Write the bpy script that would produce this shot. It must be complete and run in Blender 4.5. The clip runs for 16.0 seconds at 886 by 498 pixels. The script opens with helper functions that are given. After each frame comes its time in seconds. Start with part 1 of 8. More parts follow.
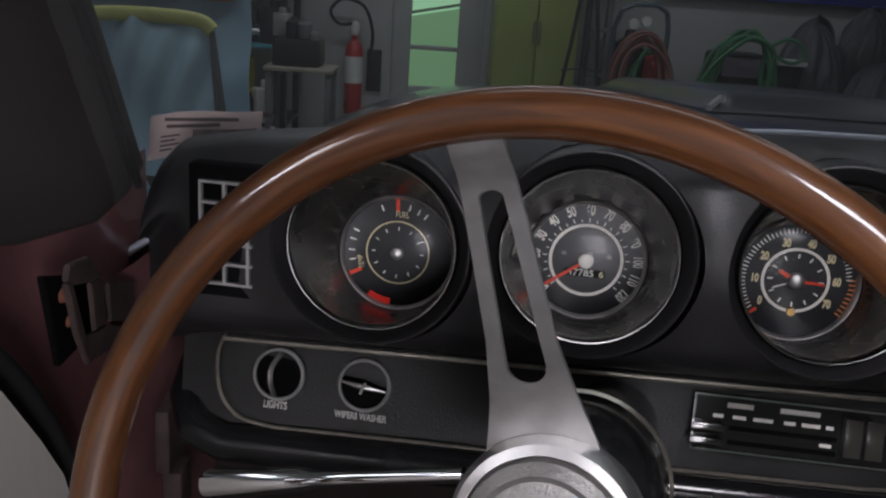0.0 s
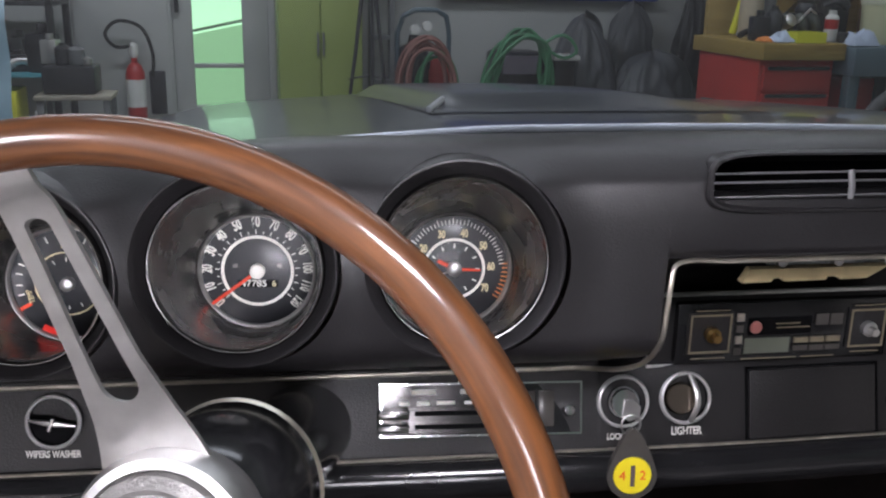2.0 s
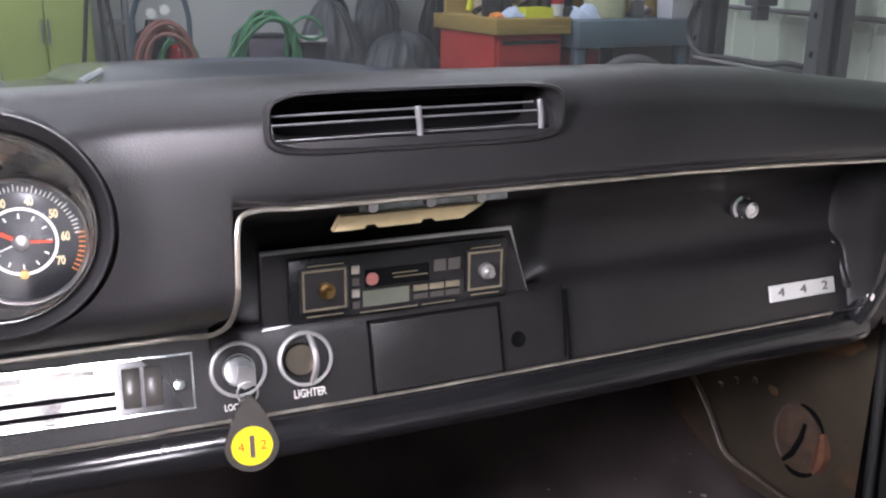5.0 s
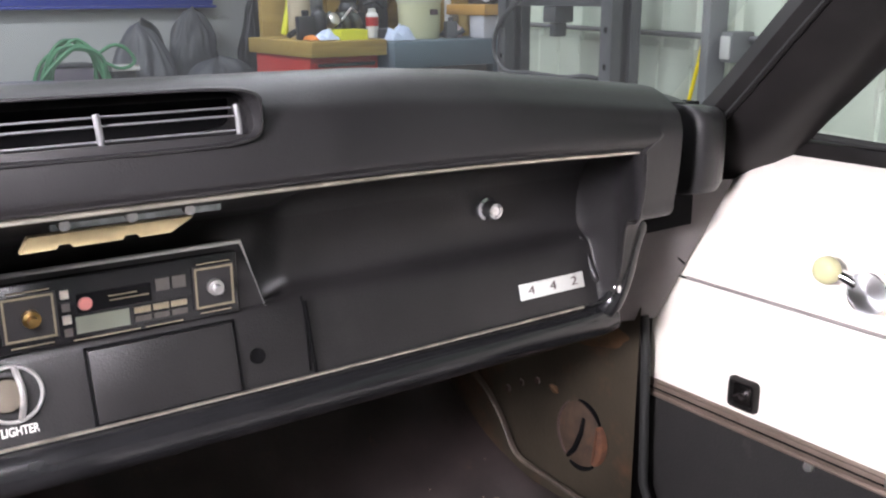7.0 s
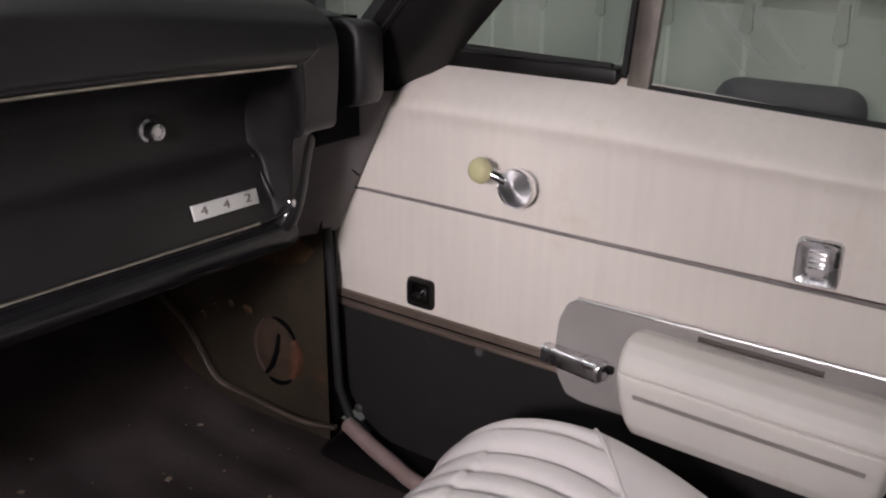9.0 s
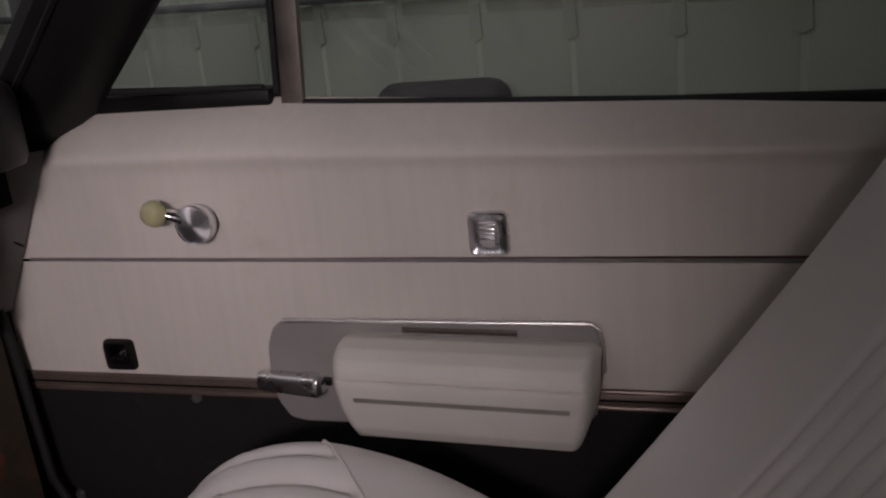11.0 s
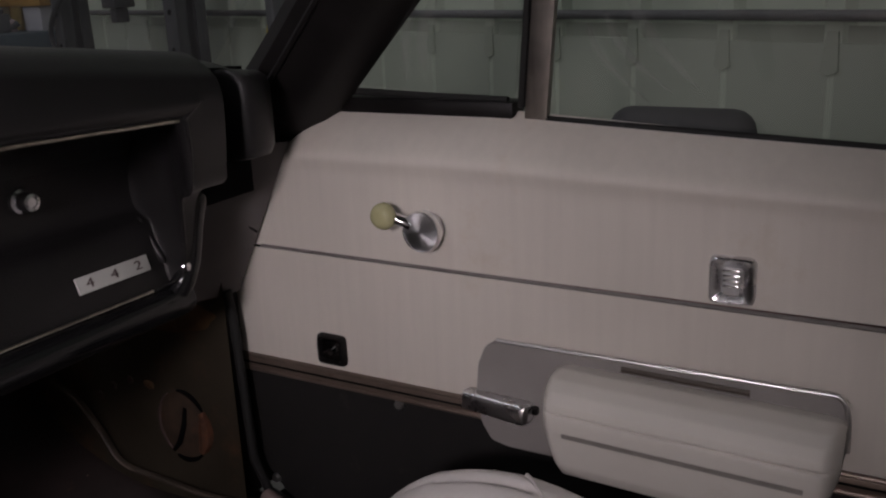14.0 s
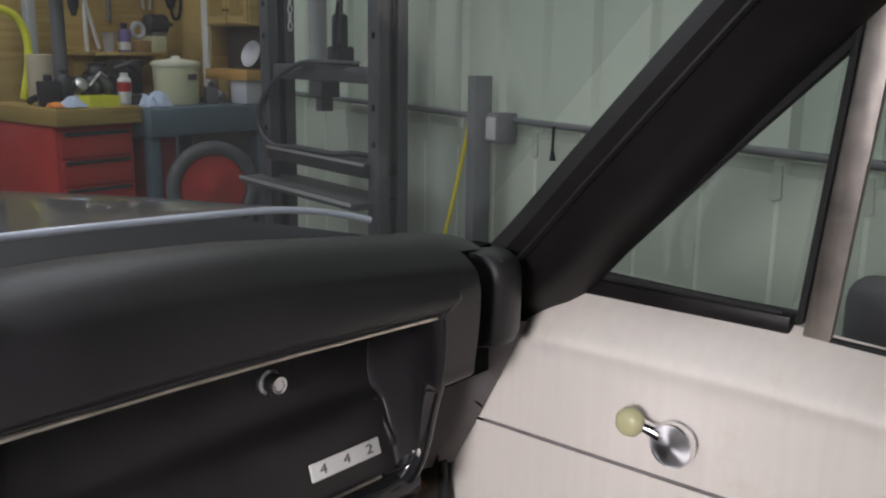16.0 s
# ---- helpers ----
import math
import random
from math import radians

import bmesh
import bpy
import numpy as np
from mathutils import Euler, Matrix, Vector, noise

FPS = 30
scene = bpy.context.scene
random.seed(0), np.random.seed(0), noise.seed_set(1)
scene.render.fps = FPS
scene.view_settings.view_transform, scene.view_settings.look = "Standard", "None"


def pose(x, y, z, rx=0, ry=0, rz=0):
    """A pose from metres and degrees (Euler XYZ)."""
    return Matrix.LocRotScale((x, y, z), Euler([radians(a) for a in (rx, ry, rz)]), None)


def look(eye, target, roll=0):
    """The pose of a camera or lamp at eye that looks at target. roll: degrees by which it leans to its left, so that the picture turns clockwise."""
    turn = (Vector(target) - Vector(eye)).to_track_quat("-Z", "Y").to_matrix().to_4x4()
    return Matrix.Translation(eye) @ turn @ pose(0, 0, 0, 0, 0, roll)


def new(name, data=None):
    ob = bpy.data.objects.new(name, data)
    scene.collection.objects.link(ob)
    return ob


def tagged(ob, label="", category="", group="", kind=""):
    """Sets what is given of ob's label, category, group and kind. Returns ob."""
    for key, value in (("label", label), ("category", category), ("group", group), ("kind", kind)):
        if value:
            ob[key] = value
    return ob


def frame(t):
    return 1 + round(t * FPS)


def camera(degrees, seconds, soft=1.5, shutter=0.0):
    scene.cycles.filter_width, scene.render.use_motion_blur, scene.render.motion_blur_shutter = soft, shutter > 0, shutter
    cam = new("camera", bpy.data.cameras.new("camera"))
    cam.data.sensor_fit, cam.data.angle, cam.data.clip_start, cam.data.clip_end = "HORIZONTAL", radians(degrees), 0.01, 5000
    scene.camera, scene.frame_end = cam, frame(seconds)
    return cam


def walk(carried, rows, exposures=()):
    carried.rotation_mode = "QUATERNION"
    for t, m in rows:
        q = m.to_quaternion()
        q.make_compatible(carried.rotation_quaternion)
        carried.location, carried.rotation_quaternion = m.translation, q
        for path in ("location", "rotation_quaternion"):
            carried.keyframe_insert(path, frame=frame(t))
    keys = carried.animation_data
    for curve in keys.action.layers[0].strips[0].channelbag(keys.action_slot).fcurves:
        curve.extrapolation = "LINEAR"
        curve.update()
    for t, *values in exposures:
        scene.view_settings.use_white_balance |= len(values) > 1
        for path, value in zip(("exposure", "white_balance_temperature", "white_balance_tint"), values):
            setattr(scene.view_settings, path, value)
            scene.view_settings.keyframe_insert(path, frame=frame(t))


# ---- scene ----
cam = camera(51.7, 16.0, 2.2)
PATH = [
    (0, (-0.041, -0.077, 1.162), (-0.016, 1.832, 0.567), 3.9),
    (0.5, (-0.014, -0.093, 1.174), (0.098, 1.815, 0.583), 3.2),
    (1, (0.013, -0.104, 1.179), (0.215, 1.802, 0.606), 2.6),
    (1.5, (0.046, -0.104, 1.175), (0.34, 1.79, 0.606), 1.4),
    (2, (0.075, -0.109, 1.173), (0.476, 1.769, 0.612), 1.1),
    (2.5, (0.112, -0.105, 1.165), (0.622, 1.749, 0.614), 1.0),
    (3, (0.133, -0.103, 1.159), (0.699, 1.733, 0.605), 0.7),
    (3.5, (0.159, -0.105, 1.151), (0.799, 1.706, 0.595), 1.0),
    (4, (0.187, -0.11, 1.145), (0.898, 1.667, 0.563), 0.9),
    (4.2, (0.196, -0.111, 1.145), (0.94, 1.648, 0.555), 0.9),
    (6.3, (0.28, -0.144, 1.13), (1.279, 1.502, 0.588), 0.1),
    (6.5, (0.294, -0.146, 1.129), (1.331, 1.478, 0.593), 0.1),
    (7, (0.313, -0.161, 1.125), (1.444, 1.401, 0.595), -0.3),
    (7.5, (0.291, -0.17, 1.128), (1.61, 1.231, 0.582), 0.3),
    (8, (0.285, -0.179, 1.118), (1.741, 1.082, 0.581), 0.6),
    (8.5, (0.317, -0.2, 1.125), (1.749, 1.071, 0.549), -0.1),
    (9, (0.33, -0.209, 1.117), (1.857, 0.89, 0.439), 0.6),
    (9.5, (0.33, -0.219, 1.118), (2.003, 0.657, 0.458), -1.0),
    (10, (0.323, -0.227, 1.118), (2.069, 0.528, 0.501), -2.2),
    (10.2, (0.318, -0.237, 1.113), (2.109, 0.436, 0.53), -3.1),
    (12.3, (0.359, -0.227, 1.097), (2.159, 0.286, 0.393), -6.8),
    (12.5, (0.354, -0.219, 1.096), (2.104, 0.451, 0.396), -6.7),
    (13, (0.355, -0.22, 1.087), (2.058, 0.609, 0.444), -5.1),
    (13.5, (0.358, -0.214, 1.084), (2.045, 0.696, 0.515), -3.3),
    (14, (0.36, -0.19, 1.101), (2.024, 0.758, 0.525), -2.5),
    (14.5, (0.365, -0.185, 1.104), (1.947, 0.942, 0.63), -2.6),
    (15, (0.359, -0.169, 1.121), (1.906, 1.042, 0.745), -1.3),
    (15.5, (0.346, -0.131, 1.162), (1.881, 1.101, 0.808), -0.0),
    (16, (0.383, -0.059, 1.208), (1.895, 1.179, 0.782), 0.8),
]
walk(cam, [(t, look(eye, target, roll)) for t, eye, target, roll in PATH],
     [(0.0, -1.5, 6300, 10), (1.5, -0.30, 6200, 10), (3.0, 0.05, 6250, 14), (3.5, 0.30, 6250, 15), (4.2, 0.55, 6250, 15), (6.5, 1.55, 6200, 13), (7.2, 1.42, 6500, 11), (8.0, 0.58, 6750, 5), (9.0, -0.06, 6700, 15),
      (10.0, -0.96, 6800, 21), (12.5, -1.36, 6900, 22), (13.0, -1.36, 6900, 20), (14.0, -1.32, 6800, 18), (14.6, -1.10, 6700, 16), (15.4, -0.37, 6500, 12), (16.0, 0.1, 6500, 10)])

# ---- light ----
world = bpy.data.worlds.new("garage_world")
scene.world = world
world.use_nodes = True
wn = world.node_tree.nodes
wn["Background"].inputs[0].default_value = (0.55, 0.62, 0.60, 1)
wn["Background"].inputs[1].default_value = 0.05


def lamp(name, loc, target, sx, sy, watts, colour, spread=180):
    data = bpy.data.lights.new(name, "AREA")
    data.shape, data.size, data.size_y = "RECTANGLE", sx, sy
    data.energy, data.color, data.spread = watts, colour, radians(spread)
    ob = new(name, data)
    ob.matrix_world = look(loc, target)
    return ob


# assumed fluorescent tubes under the garage ceiling, all out of view
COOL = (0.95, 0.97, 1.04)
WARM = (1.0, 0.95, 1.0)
lamp("ceiling_tube_front", (-0.3, 4.2, 3.05), (-0.3, 4.2, 0), 2.4, 0.3, 46, COOL)
lamp("ceiling_tube_right", (2.45, 3.4, 3.05), (2.45, 3.4, 0), 0.3, 2.4, 17, COOL)
lamp("ceiling_tube_middle", (0.5, 1.3, 3.05), (0.5, 1.3, 0), 2.4, 0.3, 18, COOL)
# added fill high on the left: brightens the driver's jamb and pillar
lamp("left_ceiling_fill", (-2.6, 0.6, 3.05), (-2.6, 0.6, 0), 0.3, 2.4, 30, COOL)
lamp("ceiling_tube_rear", (0.3, -2.2, 3.05), (0.3, -2.2, 0), 2.4, 0.3, 16, COOL)
# added fill outside the driver's window: brightens the passenger door
lamp("work_lamp", (-0.66, -0.22, 1.38), (1.165, 0.43, 0.78), 0.25, 0.20, 2.1, WARM, 48)
# added fill behind the front seats: lights the gauges, glares on the heater plate
lamp("rear_fill", (0.00, -0.62, 1.00), (-0.30, 0.50, 0.86), 0.34, 0.26, 2.7, WARM, 64)
# added fill under the roof: lifts the dashboard, no fitted lamp is known there
lamp("roof_fill", (0.18, -0.12, 1.40), (0.26, 0.52, 0.82), 0.16, 0.10, 1.25, WARM, 80)

# ---- materials ----


def mat(name, base, rough=0.5, metal=0.0, vary=0.12, scale=30.0, bump=0.0, bump_scale=400.0, stain=None, coat=0.0, spec=0.5, streak=0.0):
    m = bpy.data.materials.new(name)
    m.use_nodes = True
    nt = m.node_tree
    b = nt.nodes["Principled BSDF"]
    b.inputs["Roughness"].default_value = rough
    b.inputs["Metallic"].default_value = metal
    b.inputs["Coat Weight"].default_value = coat
    b.inputs["Specular IOR Level"].default_value = spec
    tc = nt.nodes.new("ShaderNodeTexCoord")
    n1 = nt.nodes.new("ShaderNodeTexNoise")
    n1.inputs["Scale"].default_value = scale
    n1.inputs["Detail"].default_value = 6
    nt.links.new(tc.outputs["Object"], n1.inputs["Vector"])
    ramp = nt.nodes.new("ShaderNodeValToRGB")
    lo = [c * (1 - vary) for c in base]
    hi = [min(1, c * (1 + vary)) for c in base]
    ramp.color_ramp.elements[0].position, ramp.color_ramp.elements[1].position = 0.3, 0.7
    ramp.color_ramp.elements[0].color = (*lo, 1)
    ramp.color_ramp.elements[1].color = (*hi, 1)
    nt.links.new(n1.outputs["Fac"], ramp.inputs["Fac"])
    out = ramp.outputs["Color"]
    if stain:
        n2 = nt.nodes.new("ShaderNodeTexNoise")
        n2.inputs["Scale"].default_value = stain[1]
        n2.inputs["Detail"].default_value = 8
        n2.inputs["Roughness"].default_value = 0.7
        nt.links.new(tc.outputs["Object"], n2.inputs["Vector"])
        r2 = nt.nodes.new("ShaderNodeValToRGB")
        r2.color_ramp.elements[0].position, r2.color_ramp.elements[1].position = stain[2], stain[2] + 0.18
        nt.links.new(n2.outputs["Fac"], r2.inputs["Fac"])
        mix = nt.nodes.new("ShaderNodeMixRGB")
        mix.inputs["Color2"].default_value = (*stain[0], 1)
        nt.links.new(r2.outputs["Color"], mix.inputs["Fac"])
        nt.links.new(out, mix.inputs["Color1"])
        out = mix.outputs["Color"]
    if streak:
        # fine upright brush marks
        mp = nt.nodes.new("ShaderNodeMapping")
        mp.inputs["Scale"].default_value = (90, 90, 5)
        n4 = nt.nodes.new("ShaderNodeTexNoise")
        n4.inputs["Scale"].default_value = 1.0
        n4.inputs["Detail"].default_value = 5
        mr4 = nt.nodes.new("ShaderNodeMapRange")
        mr4.inputs["From Min"].default_value, mr4.inputs["From Max"].default_value = 0.3, 0.7
        mr4.inputs["To Min"].default_value, mr4.inputs["To Max"].default_value = 1 - streak, 1.0
        mx4 = nt.nodes.new("ShaderNodeMixRGB")
        mx4.blend_type = "MULTIPLY"
        mx4.inputs["Fac"].default_value = 1.0
        nt.links.new(tc.outputs["Object"], mp.inputs["Vector"])
        nt.links.new(mp.outputs["Vector"], n4.inputs["Vector"])
        nt.links.new(n4.outputs["Fac"], mr4.inputs["Value"])
        nt.links.new(out, mx4.inputs["Color1"])
        nt.links.new(mr4.outputs["Result"], mx4.inputs["Color2"])
        out = mx4.outputs["Color"]
    nt.links.new(out, b.inputs["Base Color"])
    # roughness wanders a little over the surface
    mr = nt.nodes.new("ShaderNodeMapRange")
    mr.inputs["To Min"].default_value = max(0.02, rough - 0.08)
    mr.inputs["To Max"].default_value = min(1, rough + 0.08)
    nt.links.new(n1.outputs["Fac"], mr.inputs["Value"])
    nt.links.new(mr.outputs["Result"], b.inputs["Roughness"])
    if bump:
        n3 = nt.nodes.new("ShaderNodeTexNoise")
        n3.inputs["Scale"].default_value = bump_scale
        n3.inputs["Detail"].default_value = 3
        nt.links.new(tc.outputs["Object"], n3.inputs["Vector"])
        bp = nt.nodes.new("ShaderNodeBump")
        bp.inputs["Strength"].default_value = bump
        bp.inputs["Distance"].default_value = 0.001
        nt.links.new(n3.outputs["Fac"], bp.inputs["Height"])
        nt.links.new(bp.outputs["Normal"], b.inputs["Normal"])
    return m


def glass_mat(name, tint, gloss=0.035, dust=0.0, rough=0.03):
    m = bpy.data.materials.new(name)
    m.use_nodes = True
    nt = m.node_tree
    nt.nodes.remove(nt.nodes["Principled BSDF"])
    tr = nt.nodes.new("ShaderNodeBsdfTransparent")
    tr.inputs[0].default_value = (*tint, 1)
    gl = nt.nodes.new("ShaderNodeBsdfGlossy")
    gl.inputs["Roughness"].default_value = rough
    lw_ = nt.nodes.new("ShaderNodeLayerWeight")
    lw_.inputs["Blend"].default_value = 0.5
    fr = nt.nodes.new("ShaderNodeMath")
    fr.operation = "POWER"
    fr.inputs[1].default_value = 5.0
    nt.links.new(lw_.outputs["Facing"], fr.inputs[0])
    mx = nt.nodes.new("ShaderNodeMixShader")
    mul = nt.nodes.new("ShaderNodeMath")
    mul.operation = "MULTIPLY_ADD"
    mul.inputs[1].default_value = 0.6
    mul.inputs[2].default_value = gloss
    nt.links.new(fr.outputs[0], mul.inputs[0])
    nt.links.new(mul.outputs[0], mx.inputs[0])
    nt.links.new(tr.outputs[0], mx.inputs[1])
    nt.links.new(gl.outputs[0], mx.inputs[2])
    last = mx
    if dust:
        # a film of dust, uneven over the pane
        df = nt.nodes.new("ShaderNodeBsdfTranslucent")
        df.inputs[0].default_value = (0.8, 0.8, 0.8, 1)
        d2 = nt.nodes.new("ShaderNodeBsdfDiffuse")
        d2.inputs[0].default_value = (0.8, 0.8, 0.8, 1)
        ad = nt.nodes.new("ShaderNodeMixShader")
        nt.links.new(df.outputs[0], ad.inputs[1])
        nt.links.new(d2.outputs[0], ad.inputs[2])
        nz = nt.nodes.new("ShaderNodeTexNoise")
        nz.inputs["Scale"].default_value = 4.0
        nz.inputs["Detail"].default_value = 5
        mr = nt.nodes.new("ShaderNodeMapRange")
        mr.inputs["To Min"].default_value, mr.inputs["To Max"].default_value = dust * 0.4, dust * 1.6
        nt.links.new(nz.outputs["Fac"], mr.inputs["Value"])
        last = nt.nodes.new("ShaderNodeMixShader")
        nt.links.new(mr.outputs[0], last.inputs[0])
        nt.links.new(mx.outputs[0], last.inputs[1])
        nt.links.new(ad.outputs[0], last.inputs[2])
    nt.links.new(last.outputs[0], nt.nodes["Material Output"].inputs["Surface"])
    return m


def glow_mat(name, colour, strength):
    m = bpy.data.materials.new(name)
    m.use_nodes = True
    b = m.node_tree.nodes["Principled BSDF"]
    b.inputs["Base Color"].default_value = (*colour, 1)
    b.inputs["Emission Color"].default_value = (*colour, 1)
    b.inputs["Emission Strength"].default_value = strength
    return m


def wood_mat(name, dark, light, rough, along="X", scale=6.0, coat=0.0):
    m = bpy.data.materials.new(name)
    m.use_nodes = True
    nt = m.node_tree
    b = nt.nodes["Principled BSDF"]
    b.inputs["Roughness"].default_value = rough
    b.inputs["Coat Weight"].default_value = coat
    b.inputs["Coat Roughness"].default_value = 0.10
    b.inputs["Specular IOR Level"].default_value = 0.3
    tc = nt.nodes.new("ShaderNodeTexCoord")
    mp = nt.nodes.new("ShaderNodeMapping")
    s = {"X": (1, 14, 14), "Y": (14, 1, 14), "Z": (14, 14, 1), "R": (6, 6, 6)}[along]
    mp.inputs["Scale"].default_value = s
    nz = nt.nodes.new("ShaderNodeTexNoise")
    nz.inputs["Scale"].default_value = scale
    nz.inputs["Detail"].default_value = 8
    nz.inputs["Distortion"].default_value = 0.6
    rp = nt.nodes.new("ShaderNodeValToRGB")
    rp.color_ramp.elements[0].position, rp.color_ramp.elements[1].position = 0.32, 0.72
    rp.color_ramp.elements[0].color, rp.color_ramp.elements[1].color = (*dark, 1), (*light, 1)
    nt.links.new(tc.outputs["Object"], mp.inputs["Vector"])
    if along == "R":
        # grain follows the round of the rim: angle, radius and height as coordinates
        sx = nt.nodes.new("ShaderNodeSeparateXYZ")
        nt.links.new(tc.outputs["Object"], sx.inputs[0])
        at2 = nt.nodes.new("ShaderNodeMath")
        at2.operation = "ARCTAN2"
        nt.links.new(sx.outputs[1], at2.inputs[0])
        nt.links.new(sx.outputs[0], at2.inputs[1])
        ln = nt.nodes.new("ShaderNodeVectorMath")
        ln.operation = "LENGTH"
        nt.links.new(tc.outputs["Object"], ln.inputs[0])
        cx = nt.nodes.new("ShaderNodeCombineXYZ")
        nt.links.new(at2.outputs[0], cx.inputs[0])
        nt.links.new(ln.outputs["Value"], cx.inputs[1])
        nt.links.new(sx.outputs[2], cx.inputs[2])
        nt.links.new(cx.outputs[0], mp.inputs["Vector"])
        mp.inputs["Scale"].default_value = (0.22, 14, 14)
    nt.links.new(mp.outputs["Vector"], nz.inputs["Vector"])
    nt.links.new(nz.outputs["Fac"], rp.inputs["Fac"])
    nt.links.new(rp.outputs["Color"], b.inputs["Base Color"])
    return m


VINYL = mat("black_padded_vinyl", (0.0165, 0.0155, 0.0165), 0.41, vary=0.25, scale=9, bump=0.30, bump_scale=650, stain=((0.026, 0.0245, 0.0255), 7.0, 0.56))
PANEL = mat("black_grained_plastic", (0.0165, 0.0155, 0.0160), 0.38, vary=0.25, scale=14, bump=0.45, bump_scale=600, stain=((0.026, 0.0245, 0.0245), 9.0, 0.58), spec=0.40)
GLOSSBLACK = mat("gloss_black_plastic", (0.012, 0.012, 0.013), 0.16, vary=0.2, scale=20)
# near-black for seams and dark parts, and for shade painted into holes and gaps
DEEP = mat("cavity_shade_black", (0.004, 0.004, 0.0045), 0.85, vary=0.2, scale=20, spec=0.08)
CHROME = mat("chrome", (0.82, 0.82, 0.83), 0.12, 1.0, vary=0.05, scale=40)
TRIM = mat("aged_bright_trim", (0.72, 0.67, 0.58), 0.4, 1.0, vary=0.2, scale=60)
STEEL = mat("brushed_steel", (0.66, 0.65, 0.64), 0.42, 1.0, vary=0.08, scale=80, bump=0.1, bump_scale=1500)
WHITEPRINT = mat("white_print", (0.86, 0.84, 0.78), 0.5, vary=0.08, scale=100)
YELLOWPRINT = mat("cream_print", (0.74, 0.64, 0.38), 0.5, vary=0.08, scale=100)
REDPRINT = mat("red_needle_paint", (0.75, 0.06, 0.02), 0.4, vary=0.1, scale=100)
DIALFACE = mat("dial_face_black", (0.013, 0.014, 0.017), 0.36, vary=0.2, scale=40)
BRASS = mat("brass_shaft", (0.36, 0.23, 0.09), 0.3, 1.0, vary=0.15, scale=60)
LCD = mat("grey_green_display", (0.13, 0.14, 0.11), 0.2, vary=0.06, scale=30)
YELLOW = mat("yellow_plastic", (0.80, 0.66, 0.02), 0.35, vary=0.05, scale=60)
SMOKED = mat("smoked_plastic", (0.06, 0.055, 0.05), 0.2, vary=0.1, scale=60)
CREAM = mat("aged_cream_plastic", (0.62, 0.50, 0.28), 0.45, vary=0.15, scale=50, stain=((0.25, 0.16, 0.08), 40, 0.62))
WHEELWOOD = wood_mat("varnished_walnut", (0.042, 0.0138, 0.0036), (0.110, 0.0385, 0.0102), 0.46, "R", 16.0, coat=0.7)
WHITEVINYL = mat("white_door_vinyl", (0.72, 0.67, 0.61), 0.46, vary=0.05, scale=6, bump=0.25, bump_scale=600, stain=((0.60, 0.51, 0.40), 3.0, 0.60), streak=0.055)
SEATVINYL = mat("white_seat_vinyl", (0.70, 0.66, 0.64), 0.42, vary=0.05, scale=8, bump=0.25, bump_scale=700, stain=((0.55, 0.50, 0.46), 5.0, 0.68))
ARMVINYL = mat("ivory_armrest_plastic", (0.68, 0.65, 0.60), 0.42, vary=0.05, scale=10, stain=((0.58, 0.52, 0.44), 9.0, 0.66))
GREYSTRIPE = mat("grey_inlay", (0.20, 0.18, 0.17), 0.5, vary=0.15, scale=60)
KNOBIVORY = mat("yellowed_clear_knob", (0.46, 0.44, 0.25), 0.18, vary=0.08, scale=60)
BLACKMETAL = mat("black_painted_metal", (0.008, 0.007, 0.007), 0.42, vary=0.25, scale=25, spec=0.28)
DOORBLACK = mat("black_door_lower_carpet", (0.008, 0.007, 0.007), 0.8, vary=0.4, scale=30, bump=0.5, bump_scale=300, stain=((0.030, 0.027, 0.025), 16, 0.62))
FLOORPAINT = mat("dark_maroon_floor_paint", (0.045, 0.034, 0.033), 0.55, vary=0.35, scale=12, stain=((0.11, 0.07, 0.045), 26, 0.61), bump=0.5, bump_scale=120)
KICKPAINT = mat("brown_primer_kick_panel", (0.039, 0.031, 0.021), 0.5, vary=0.35, scale=9, stain=((0.105, 0.053, 0.027), 6, 0.57), bump=0.4, bump_scale=160)
RUST = mat("rusty_metal", (0.17, 0.06, 0.028), 0.8, vary=0.4, scale=40, bump=0.6, bump_scale=200)
MAROON = mat("maroon_body_paint", (0.225, 0.100, 0.104), 0.34, vary=0.25, scale=10, coat=0.4, stain=((0.10, 0.065, 0.060), 14, 0.60))
HOODPAINT = mat("dark_grey_hood_paint", (0.040, 0.043, 0.060), 0.32, vary=0.15, scale=5, coat=0.6)
HINGE = mat("greasy_hinge_steel", (0.070, 0.046, 0.042), 0.65, 0.1, vary=0.4, scale=40)
RUBBER = mat("black_rubber", (0.010, 0.010, 0.010), 0.75, vary=0.2, scale=40)
SIDEPAD = mat("charcoal_side_pad", (0.13, 0.118, 0.115), 0.5, vary=0.12, scale=20, bump=0.3, bump_scale=700)
PAPER = mat("pinkish_paper", (0.60, 0.47, 0.46), 0.7, vary=0.08, scale=20)
INK = mat("dark_ink", (0.10, 0.07, 0.07), 0.7, vary=0.1, scale=50)
GLASS = glass_mat("clear_car_glass", (0.90, 0.93, 0.91), 0.05, 0.02)
SHIELD = glass_mat("dusty_windshield_glass", (0.92, 0.94, 0.94), 0.04, 0.05)
SATIN = mat("satin_bezel_chrome", (0.22, 0.215, 0.21), 0.22, 1.0, vary=0.08, scale=40)
RINGMETAL = mat("bright_ring_metal", (0.50, 0.50, 0.49), 0.33, 0.45, vary=0.06, scale=40)
VENTBAR = mat("satin_aluminium_bar", (0.22, 0.22, 0.225), 0.42, 0.55, vary=0.10, scale=60)
GAUGEGLASS = glass_mat("gauge_lens", (0.97, 0.97, 0.97), 0.02, rough=0.22)

# ---- building helpers ----


